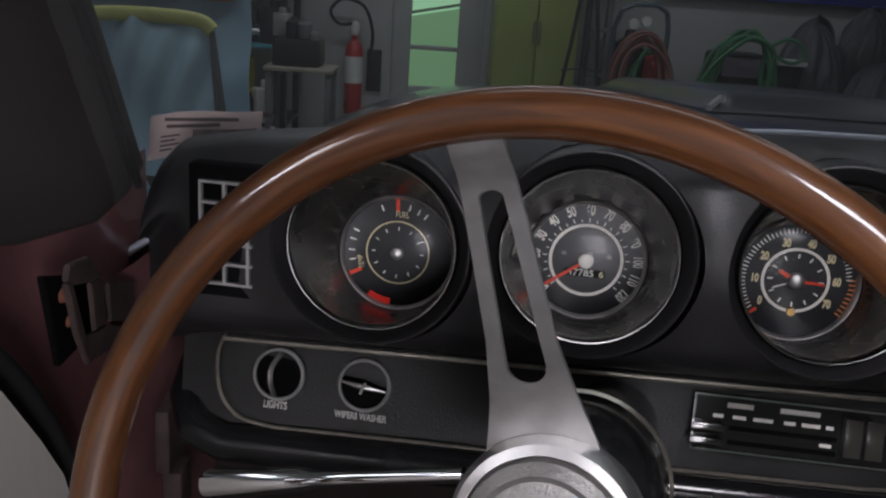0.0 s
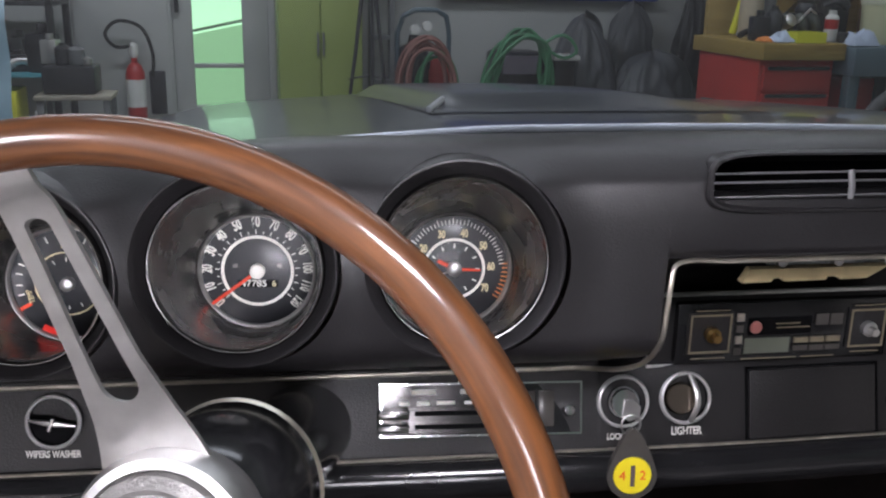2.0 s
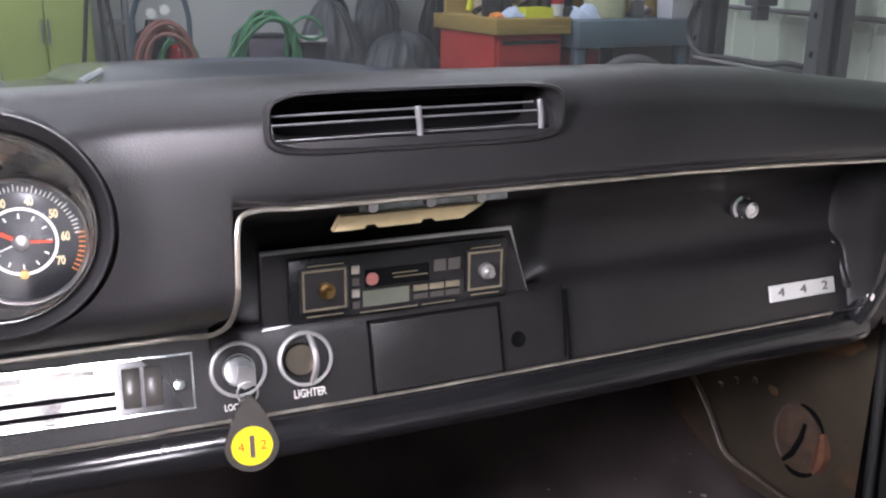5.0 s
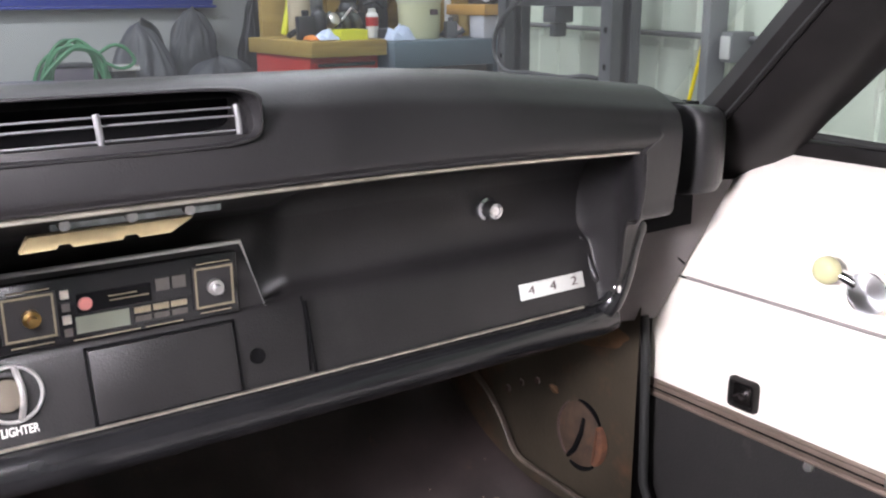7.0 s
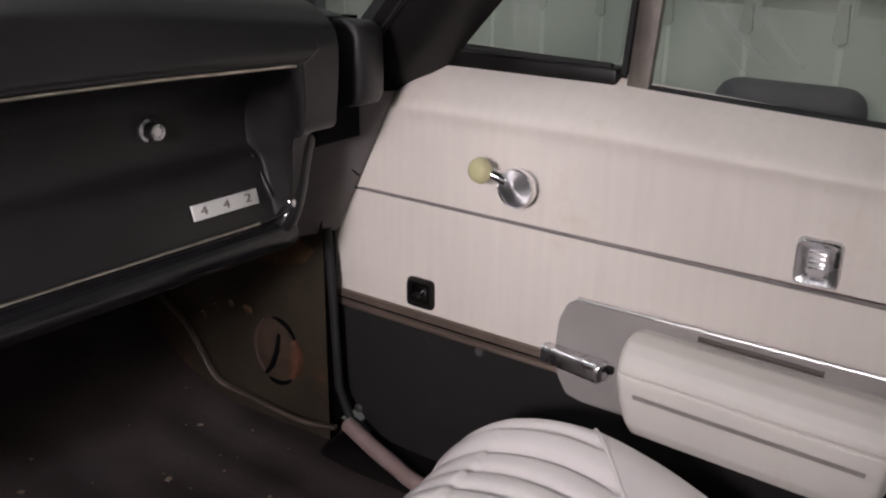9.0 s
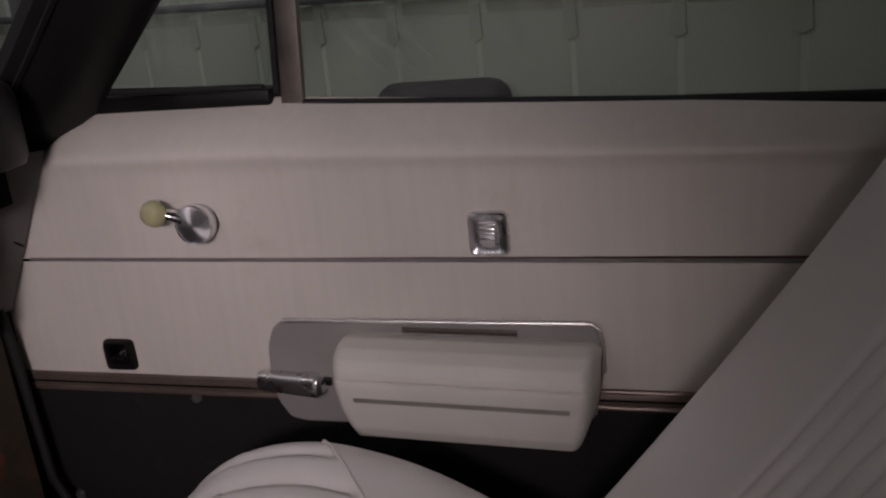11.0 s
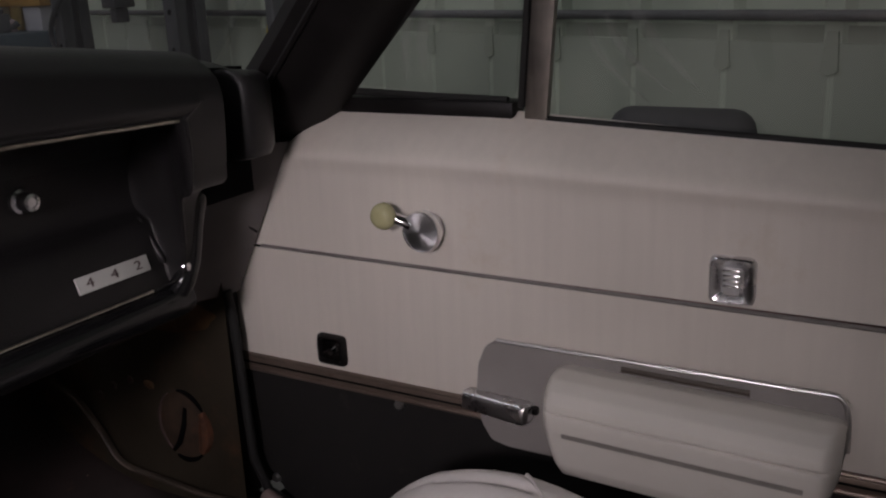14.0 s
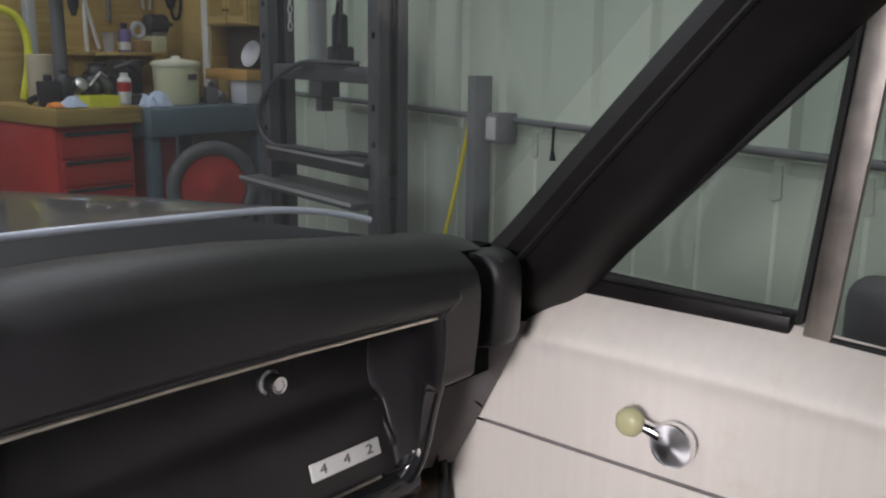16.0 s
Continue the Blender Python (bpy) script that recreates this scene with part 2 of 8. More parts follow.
def part(name, bm, material, parent=None, label="", smooth=True, angle=40):
    me = bpy.data.meshes.new(name)
    bmesh.ops.recalc_face_normals(bm, faces=bm.faces)
    bm.to_mesh(me)
    bm.free()
    me.materials.append(material)
    if smooth:
        me.shade_smooth()
        me.set_sharp_from_angle(angle=radians(angle))
    ob = new(name, me)
    if parent:
        ob.parent = parent
    if label:
        ob["label"] = label
    return ob


def thing(name, loc, label, category, group="", kind=""):
    """An empty at the base of a thing; its parts keep world coordinates in their meshes."""
    ob = new(name)
    ob.empty_display_size = 0.05
    tagged(ob, label, category, group, kind)
    return ob


def bx(bm, x0, x1, y0, y1, z0, z1, bevel=0.0, m=None, seg=2):
    r = bmesh.ops.create_cube(bm, size=1)
    vs = r["verts"]
    bmesh.ops.transform(bm, verts=vs, matrix=Matrix.Translation(((x0 + x1) / 2, (y0 + y1) / 2, (z0 + z1) / 2)) @ Matrix.Diagonal((abs(x1 - x0), abs(y1 - y0), abs(z1 - z0), 1)))
    if bevel:
        es = {e for v in vs for e in v.link_edges}
        r2 = bmesh.ops.bevel(bm, geom=list(es), offset=bevel, segments=seg, profile=0.5, affect="EDGES")
        vs = [v for v in r2["verts"]] + [v for v in vs if v.is_valid]
        vs = list({v for v in vs if v.is_valid} | {v for f in r2["faces"] for v in f.verts})
        vs = list({w for v in vs for f in v.link_faces for w in f.verts})
    if m is not None:
        bmesh.ops.transform(bm, verts=vs, matrix=m)
    return bm


def nb():
    return bmesh.new()


def box(x0, x1, y0, y1, z0, z1, bevel=0.0, m=None):
    return bx(nb(), x0, x1, y0, y1, z0, z1, bevel, m)


def lathe(bm, prof, m, n=40, closed=False):
    """Turn the profile of (radius, height) pairs round m's z axis."""
    rings = []
    for r, h in prof:
        if r < 1e-6:
            rings.append([bm.verts.new(m @ Vector((0, 0, h)))])
        else:
            rings.append([bm.verts.new(m @ Vector((r * math.cos(2 * math.pi * k / n), r * math.sin(2 * math.pi * k / n), h))) for k in range(n)])
    pairs = list(zip(rings, rings[1:]))
    if closed:
        pairs.append((rings[-1], rings[0]))
    for a, b in pairs:
        for k in range(n):
            j = (k + 1) % n
            if len(a) == 1 and len(b) == 1:
                continue
            if len(a) == 1:
                bm.faces.new((a[0], b[k], b[j]))
            elif len(b) == 1:
                bm.faces.new((a[k], a[j], b[0]))
            else:
                bm.faces.new((a[k], a[j], b[j], b[k]))
    return bm


def tube(bm, pts, r, n=10, closed=False, flat=1.0, up=(0, 0, 1)):
    """A round bar along the points; r may be a list; flat squashes it along up."""
    P = [Vector(p) for p in pts]
    R = r if isinstance(r, (list, tuple)) else [r] * len(P)
    rings = []
    prev = None
    for i, p in enumerate(P):
        if closed:
            t = P[(i + 1) % len(P)] - P[i - 1]
        else:
            t = P[min(i + 1, len(P) - 1)] - P[max(i - 1, 0)]
        t.normalize()
        if prev is None:
            u = Vector(up)
            if abs(u.dot(t)) > 0.95:
                u = Vector((1, 0, 0))
        else:
            u = prev
        s = t.cross(u).normalized()
        u = s.cross(t).normalized()
        prev = u
        rings.append([bm.verts.new(p + R[i] * (math.cos(2 * math.pi * k / n) * s + flat * math.sin(2 * math.pi * k / n) * u)) for k in range(n)])
    seq = list(zip(rings, rings[1:])) + ([(rings[-1], rings[0])] if closed else [])
    for a, b in seq:
        for k in range(n):
            j = (k + 1) % n
            bm.faces.new((a[k], a[j], b[j], b[k]))
    if not closed:
        bm.faces.new(rings[0])
        bm.faces.new(list(reversed(rings[-1])))
    return bm


def grid(bm, f, nu, nv, drop=None):
    """A sheet of quads through f(u, v), u and v from 0 to 1."""
    V = [[bm.verts.new(f(i / nu, j / nv)) for j in range(nv + 1)] for i in range(nu + 1)]
    for i in range(nu):
        for j in range(nv):
            q = (V[i][j], V[i + 1][j], V[i + 1][j + 1], V[i][j + 1])
            if drop and drop(sum((v.co for v in q), Vector()) / 4):
                continue
            bm.faces.new(q)
    return bm


def slab(bm, outline, m, depth):
    """The flat outline (x, y) of m's plane, made depth thick along m's z."""
    a = [bm.verts.new(m @ Vector((x, y, 0))) for x, y in outline]
    b = [bm.verts.new(m @ Vector((x, y, depth))) for x, y in outline]
    bm.faces.new(a)
    bm.faces.new(list(reversed(b)))
    n = len(a)
    for k in range(n):
        bm.faces.new((a[k], b[k], b[(k + 1) % n], a[(k + 1) % n]))
    return bm


def spline(keys, n):
    """n + 1 points on a smooth curve through the keys (tuples of any length)."""
    K = [np.array(k, float) for k in keys]
    out = []
    for i in range(n + 1):
        s = i / n * (len(K) - 1)
        k = min(int(s), len(K) - 2)
        t = s - k
        p0, p1, p2, p3 = K[max(k - 1, 0)], K[k], K[k + 1], K[min(k + 2, len(K) - 1)]
        out.append(tuple(0.5 * (2 * p1 + (p2 - p0) * t + (2 * p0 - 5 * p1 + 4 * p2 - p3) * t * t + (3 * p1 - p0 - 3 * p2 + p3) * t ** 3)))
    return out


def bars(parent, rows, material, name="lettering"):
    """Unreadable print: one small bar for each (centre, along, up, length, height)."""
    bm = nb()
    for c, a, u, l, h in rows:
        c, a, u = Vector(c), Vector(a).normalized(), Vector(u).normalized()
        vs = [bm.verts.new(c + a * l * sx / 2 + u * h * sy / 2) for sx, sy in ((-1, -1), (1, -1), (1, 1), (-1, 1))]
        bm.faces.new(vs)
    return part(name, bm, material, parent, smooth=False)


def words(text, size, m, material, parent, name="lettering", depth=0.0003, bold=0.0):
    cu = bpy.data.curves.new(name, "FONT")
    cu.body, cu.size, cu.align_x, cu.align_y, cu.extrude = text, size, "CENTER", "CENTER", depth
    cu.offset = bold
    tmp = bpy.data.objects.new(name, cu)
    scene.collection.objects.link(tmp)
    dg = bpy.context.evaluated_depsgraph_get()
    me = bpy.data.meshes.new_from_object(tmp.evaluated_get(dg))
    bpy.data.objects.remove(tmp)
    me.transform(m)
    me.materials.clear()
    me.materials.append(material)
    ob = new(name, me)
    ob.parent = parent
    return ob


def soft(u, k=0.05):
    return 0.5 * (u + math.sqrt(u * u + k * k))


def dash_y(x):
    """Plan line of the dashboard's lower face."""
    return 0.510 - 0.026 * (x - 1.045) + 0.123 * soft(0.44 - x, 0.1)


def dash_z(x):
    """The dashboard drops a little towards the driver's door."""
    return -0.033 * soft(0.42 - x, 0.08)


def W(x, d, z):
    """A place on the dashboard: x across, d behind its lower face, z up."""
    return Vector((x, dash_y(x) + d, z + dash_z(x)))


def wm(x, d, z, pitch=0.0, yaw=None):
    """A frame on the dashboard face: x to the right, y up, z towards the cabin."""
    if yaw is None:
        yaw = math.degrees(math.atan2(dash_y(x + 0.01) - dash_y(x - 0.01), 0.02))
    p = W(x, d, z)
    return pose(p.x, p.y, p.z, 90 - pitch, 0, yaw)

# ---- dashboard ----
dash = thing("dashboard", (0.43, 0.55, 0.8), "black padded vinyl dashboard with three deep round gauges and bright trim", "dashboard")

GAUGES = [(-0.0815, 0.9945), (0.0614, 0.9982), (0.2122, 0.9984)]  # centres of the bezels


def top_z(x):
    return float(np.interp(x, [-0.244, -0.240, -0.228, -0.17, -0.05, 0.1, 0.7, 0.8, 1.01, 1.08, 1.13], [1.024, 1.034, 1.047, 1.056, 1.067, 1.075, 1.071, 1.065, 1.041, 1.030, 1.018]))


SEC_A = [(0.33, -0.100), (0.15, -0.048), (0.02, -0.009), (-0.050, 0.0), (-0.088, -0.018), (-0.098, -0.036)]
LOW = {
    "A": [(-0.1015, 1.010), (-0.103, 0.960), (-0.100, 0.936), (-0.080, 0.918), (-0.040, 0.900), (-0.008, 0.8845), (0.006, 0.876), (-0.010, 0.803)],
    "B": [(-0.1015, 1.010), (-0.098, 1.000), (-0.088, 0.9935), (-0.020, 0.968), (0.036, 0.940), (0.036, 0.872), (0.008, 0.8690), (-0.010, 0.803)],
    "G": [(-0.1015, 1.010), (-0.098, 1.000), (-0.088, 0.9935), (0.004, 0.974), (0.030, 0.930), (0.031, 0.886), (0.0080, 0.866), (-0.010, 0.805)],
    "E": [(-0.0985, 0.995), (-0.0980, 0.980), (-0.0965, 0.958), (-0.0940, 0.936), (-0.0890, 0.917), (-0.053, 0.902), (-0.036, 0.848), (-0.020, 0.803)],
    "L": [(-0.078, 1.000), (-0.078, 0.955), (-0.074, 0.930), (-0.062, 0.908), (-0.040, 0.890), (-0.010, 0.8825), (0.008, 0.877), (-0.010, 0.803)],
}
STATIONS = [(-0.244, "L"), (-0.205, "A"), (0.3475, "A"), (0.3500, "B"), (0.628, "B"), (0.660, "G"), (0.980, "G"), (0.990, "E"), (1.040, "E")]


def section(x):
    k = 0
    while k < len(STATIONS) - 2 and x > STATIONS[k + 1][0]:
        k += 1
    (xa, a), (xb, b) = STATIONS[k], STATIONS[k + 1]
    t = min(1, max(0, (x - xa) / (xb - xa)))
    t = t * t * (3 - 2 * t)
    tz = top_z(x)
    depth = 0.36 - 0.26 * ((x - 0.43) / 0.72) ** 2
    top = [(depth * (1 if i == 0 else 0.45) if i < 2 else d, tz + dz) for i, (d, dz) in enumerate(SEC_A)]
    shift = min(0.0, tz - 1.075) * 0.5
    low = [((1 - t) * p[0] + t * q[0], (1 - t) * p[1] + t * q[1] + shift * max(0, (p[1] - 0.93) / 0.1)) for p, q in zip(LOW[a], LOW[b])]
    return top + low


def end_lean(x, d, z):
    """The glovebox widens behind its opening: its end wall leans out towards the back."""
    f = min(1, max(0, (x - 0.950) / 0.026)) * min(1, max(0, (1.013 - x) / 0.022)) * min(1, max(0, (0.998 - z) / 0.012))
    return x + f * float(np.interp(d, [-0.088, -0.030, 0.03], [-0.022, 0.018, 0.024]))


NV = 104
XS = np.concatenate([np.linspace(-0.244, 0.330, 174), np.linspace(0.331, 0.374, 44), np.linspace(0.378, 0.620, 48), np.linspace(0.624, 0.667, 20), np.linspace(0.674, 0.970, 48), np.linspace(0.974, 1.013, 40)])
NX = len(XS) - 1
CURVES = [spline(section(x), NV) for x in XS]
SPLIT = int(NV * 8 / 13)
HOLE = 0.0684
HOLE_UP = 0.0025


def in_gauge(c):
    for gx, gz in GAUGES:
        if (c.x - gx) ** 2 + (c.z - gz - HOLE_UP - dash_z(gx)) ** 2 < HOLE ** 2 and c.y < dash_y(gx) - 0.02:
            return True
    # openings of the wide vent in the pad
    return 0.378 < c.x < 0.574 and 1.0355 < c.z < 1.0635 and c.y < dash_y(c.x) - 0.08


def skin(j0, j1, cut):
    bm = nb()

    def f(u, v):
        i = round(u * NX)
        d, z = CURVES[i][j0 + round(v * (j1 - j0))]
        return W(end_lean(XS[i], d, z), d, z)
    grid(bm, f, NX, j1 - j0, in_gauge if cut else None)
    # true the edge of each round opening
    for gx, gz in GAUGES:
        cz = gz + HOLE_UP + dash_z(gx)
        for v in bm.verts:
            if v.co.y > dash_y(gx) - 0.02 or not v.link_faces:
                continue
            dx, dz = v.co.x - gx, v.co.z - cz
            r = math.hypot(dx, dz)
            if r < HOLE + 0.0035 and (r < HOLE or len(v.link_faces) < 4):
                v.co.x, v.co.z = gx + dx * HOLE / r, cz + dz * HOLE / r
                r = HOLE
            # the pad swells towards the lip of the opening
            if r < HOLE + 0.030:
                v.co.y -= 0.0060 * (1 - (r - HOLE) / 0.030) ** 2
    bmesh.ops.delete(bm, geom=[v for v in bm.verts if not v.link_faces], context="VERTS")
    return bm


part("crash_pad", skin(0, SPLIT + 14, True), VINYL, dash, "soft black padded vinyl", angle=60)
part("lower_panel", skin(SPLIT + 14, NV, True), PANEL, dash, "grained black plastic panel", angle=60)

bm = nb()
bm.faces.new([bm.verts.new(W(XS[0], d, z)) for d, z in CURVES[0][::4]])
part("driver_end", bm, VINYL, dash, smooth=False)

# outer end of the pad: an upright slot and a rounded cap
CAPLINE = spline([(1.061, 0.0), (1.061, -0.060), (1.064, -0.077), (1.078, -0.083), (1.099, -0.079), (1.119, -0.064), (1.133, -0.036), (1.143, 0.03)], 28)
bm = nb()
capz = [(0.926, 0.016), (0.929, 0.005), (0.938, 0.0), (0.96, -0.001), (0.985, -0.001), (1.004, 0.0), (1.013, 0.004), (1.018, 0.014), (1.019, 0.05)]
rows = [[bm.verts.new(W(x, d + inset, z - 0.10 * (x - 1.06) * (1 if z > 0.97 else 0.3))) for x, d in CAPLINE] for z, inset in capz]
for a, b in zip(rows, rows[1:]):
    for k in range(len(a) - 1):
        bm.faces.new((a[k], a[k + 1], b[k + 1], b[k]))
part("end_cap", bm, VINYL, dash)
bm = nb()
grid(bm, lambda u, v: W(1.036 + 0.112 * u, -0.046 + 0.075 * u ** 3 + 0.17 * v, 1.0335 - 0.022 * u * u - 0.03 * v * v - 0.012 * (1 - v) ** 6), 12, 12)
part("end_top", bm, VINYL, dash)
# near-black box: the slot's shade is in its colour
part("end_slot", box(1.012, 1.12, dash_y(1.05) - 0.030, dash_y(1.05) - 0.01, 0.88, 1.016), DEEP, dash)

# rolled lower edge
bm = nb()
pts = [W(-0.240, 0.045, 0.83), W(-0.240, 0.01, 0.815), W(-0.230, -0.010, 0.797)] + [W(x, -0.010, 0.7866) for x in np.linspace(-0.205, 0.99, 60)] + [W(1.004, -0.009, 0.7857), W(1.018, -0.007, 0.7863)]
tube(bm, pts, 0.0182, 16)
part("lower_roll", bm, GLOSSBLACK, dash, "glossy rolled lower edge")
bm = nb()
tube(bm, spline([W(1.000, -0.012, 0.792), W(1.013, -0.016, 0.806), W(1.021, -0.020, 0.830), W(1.024, -0.026, 0.865), W(1.027, -0.032, 0.893), W(1.030, -0.034, 0.902)], 24), [0.013] * 20 + [0.012, 0.0115, 0.010, 0.008, 0.004], 12)
part("roll_return", bm, GLOSSBLACK, dash)

# bright trim lines
def trim(pts, r=0.0016, name="trim_strip", material=TRIM):
    bm = nb()
    tube(bm, pts, r, 6)
    return part(name, bm, material, dash, "thin aged bright strip")


def strip(keys, n=60):
    return [W(*p) for p in spline(keys, n)]


trim([W(x, -0.0115, 0.8805) for x in np.linspace(-0.206, 0.296, 40)] + strip([(0.304, -0.0115, 0.8805), (0.320, -0.0135, 0.8815), (0.333, -0.027, 0.886), (0.3415, -0.052, 0.896), (0.3465, -0.082, 0.914), (0.3485, -0.1025, 0.938), (0.3490, -0.1065, 0.964), (0.3500, -0.1065, 0.984), (0.3545, -0.102, 0.9935), (0.367, -0.0985, 0.9955), (0.381, -0.0965, 0.9945)], 60) + [W(x, section(x)[8][0] - 0.0065, section(x)[8][1] + 0.0003) for x in np.linspace(0.391, 0.964, 80)], 0.0019)
trim(spline([W(-0.206, 0.002, 0.8795), W(-0.213, 0.0, 0.86), W(-0.210, -0.006, 0.83), W(-0.195, -0.011, 0.812), W(-0.172, -0.012, 0.806)], 20) + [W(x, -0.0135, 0.8058 + (0.001 if x > 0.3 else 0)) for x in np.linspace(-0.162, 0.975, 90)])


def ring(parent, m, r0, r1, h, material=CHROME, name="bezel", n=48):
    bm = nb()
    lathe(bm, [(r0, 0), (r0, h * 0.7), (r0 + (r1 - r0) * 0.35, h), (r1 - (r1 - r0) * 0.25, h * 0.8), (r1, 0)], m, n)
    return part(name, bm, material, parent)


CONE = mat("dark_satin_cone", (0.115, 0.110, 0.106), 0.27, 0.9, vary=0.1, scale=30)


# ---- gauges ----
def gauge(gx, gz, kind):
    g = new("gauge")
    g.parent = dash
    g["label"] = {"fuel": "fuel and temperature gauge behind a tilted black cone", "speed": "speedometer with white numerals and orange needle", "clock": "tachometer with clock in its middle"}[kind]
    pitch = 4
    m0 = wm(gx, -0.093, gz, pitch)           # plane of the bezel
    hood = nb()
    n = 72
    rows = []
    for r, h, up in ((0.0692, -0.030, 1.0), (0.0692, 0.0085, 1.0), (0.0689, 0.0112, 1.0), (0.0682, 0.0127, 1.0), (0.0673, 0.0130, 0.95), (0.0662, 0.0120, 0.85), (0.0643, 0.0078, 0.55), (0.0622, 0.0030, 0.25), (0.0597, -0.002, 0.0)):
        rows.append([hood.verts.new(m0 @ Vector((r * math.cos(2 * math.pi * k / n), r * math.sin(2 * math.pi * k / n) + HOLE_UP * up, h))) for k in range(n)])
    for a, b in zip(rows, rows[1:]):
        for k in range(n):
            hood.faces.new((a[k], a[(k + 1) % n], b[(k + 1) % n], b[k]))
    part("hood_ring", hood, VINYL, g)
    bm = nb()
    lathe(bm, [(0.0562, -0.004), (0.0562, 0.0015), (0.0569, 0.0034), (0.0580, 0.0036), (0.0591, 0.0024), (0.0599, -0.004)], m0 @ pose(0, 0, 0.001), 72)
    part("bezel", bm, SATIN, g, "chrome bezel")
    md = wm(gx + 0.0145, 0.0, gz - {"fuel": 0.033, "speed": 0.031, "clock": 0.0345}[kind], pitch)
    cone = nb()
    n = 64
    a = [cone.verts.new(m0 @ Vector((0.0566 * math.cos(2 * math.pi * k / n), 0.0566 * math.sin(2 * math.pi * k / n), 0))) for k in range(n)]
    b = [cone.verts.new(md @ Vector((0.0455 * math.cos(2 * math.pi * k / n), 0.0455 * math.sin(2 * math.pi * k / n), 0.004))) for k in range(n)]
    for k in range(n):
        cone.faces.new((a[k], a[(k + 1) % n], b[(k + 1) % n], b[k]))
    part("cone", cone, CONE, g, "dark satin metal cone")
    bm = nb()
    lathe(bm, [(0, 0), (0.0465, 0)], md, 64)
    part("dial", bm, DIALFACE, g)
    bm = nb()
    lathe(bm, [(0.0425, 0.0012), (0.0432, 0.0040), (0.0448, 0.0052), (0.0462, 0.0032)], md, 64)
    part("dial_rim", bm, STEEL, g)
    zz = 0.0012

    def at(r, deg, z=zz):
        t = radians(deg)
        return md @ Vector((r * math.sin(t), r * math.cos(t), z))

    def tick(bm, r0, r1, deg, w):
        t = radians(deg)
        s = Vector((math.cos(t), -math.sin(t), 0)) * w / 2
        p, q = Vector((math.sin(t) * r0, math.cos(t) * r0, zz)), Vector((math.sin(t) * r1, math.cos(t) * r1, zz))
        bm.faces.new([bm.verts.new(md @ v) for v in (p - s, p + s, q + s, q - s)])
    if kind == "speed":
        lathe(bm := nb(), [(0.0255, zz), (0.0280, zz)], md, 64)
        part("inner_ring", bm, WHITEPRINT, g)
        bm = nb()
        for k in range(0, 25):
            tick(bm, 0.0292, 0.0312 if k % 2 else 0.0326, -131 + k * 10.85, 0.0008)
        part("tick_ring", bm, WHITEPRINT, g)
        for k in range(0, 13):
            deg = -131 + k * 21.7
            t = radians(deg)
            words(str(k * 10), 0.0102 if k < 10 else 0.0092, md @ Matrix.Translation((0.0385 * math.sin(t), 0.0385 * math.cos(t), zz)) @ pose(0, 0, 0, 0, 0, -deg) @ Matrix.Diagonal((0.66, 1.15, 1, 1)), WHITEPRINT, g, "numeral", bold=0.0003)
        bm = nb()
        tick(bm, 0.004, 0.0445, -126, 0.0025)
        nd = part("needle", bm, REDPRINT, g, "orange-red needle", smooth=False)
        nd.location = md.to_3x3() @ Vector((0, 0, 0.003))
        part("odometer_window", slab(nb(), [(-0.0155, -0.013), (0.0155, -0.013), (0.0155, -0.0075), (-0.0155, -0.0075)], md @ pose(0, 0, 0.0003), 0.0008), DEEP, g)
        words("47785", 0.0072, md @ Matrix.Translation((-0.0030, -0.0102, 0.0016)) @ Matrix.Diagonal((1.12, 1, 1, 1)), WHITEPRINT, g, "odometer_digits")
        words("6", 0.0072, md @ Matrix.Translation((0.0125, -0.0102, 0.0016)), YELLOWPRINT, g, "odometer_digits")
        for sx in (-1, 1):
            bars(g, [(md @ Vector((sx * 0.017, 0.004, 0.0012)), md.to_3x3() @ Vector((1, 0, 0)), md.to_3x3() @ Vector((0, 1, 0)), 0.0035, 0.0028)], GREYSTRIPE, "lamp_mark")
        hub_r, hub_m = 0.0058, WHITEPRINT
    elif kind == "fuel":
        lathe(bm := nb(), [(0.0240, zz), (0.0252, zz)], md, 64)
        part("inner_ring", bm, YELLOWPRINT, g)
        bm = nb()
        for k in range(12):
            tick(bm, 0.0175, 0.0205, k * 30, 0.0009)
        part("tick_ring", bm, WHITEPRINT, g)
        for deg in (-22, 12, 24, 34, -78, -92, -104, -66):
            tick(bm := nb(), 0.034, 0.039, deg, 0.0011)
            part("scale_mark", bm, WHITEPRINT, g)
        words("FUEL", 0.0062, md @ Matrix.Translation((0.002, 0.0302, zz)) @ Matrix.Diagonal((0.8, 1.1, 1, 1)), YELLOWPRINT, g)
        words("TEMP", 0.0056, md @ Matrix.Translation((-0.0285, -0.010, zz)) @ pose(0, 0, 0, 0, 0, 105) @ Matrix.Diagonal((0.8, 1.1, 1, 1)), YELLOWPRINT, g)
        for deg in (-3, -119):
            tick(bm := nb(), 0.032, 0.043, deg, 0.0028)
            part("needle", bm, REDPRINT, g, "small orange needle", smooth=False)
        bm = nb()
        for k in range(10):
            tick(bm, 0.0375, 0.045, 187 + k * 2.5, 0.0024)
        part("red_lamp", bm, glow_mat("lit_red_lens", (0.85, 0.05, 0.04), 0.35), g, "glowing red warning segment", smooth=False)
        hub_r, hub_m = 0.0052, STEEL
    else:
        lathe(bm := nb(), [(0.0222, zz), (0.0245, zz)], md, 64)
        part("inner_ring", bm, WHITEPRINT, g)
        bm = nb()
        for k in range(48):
            tick(bm, 0.0355, 0.0392 if k % 4 else 0.0405, -128 + k * 4.5, 0.0008)
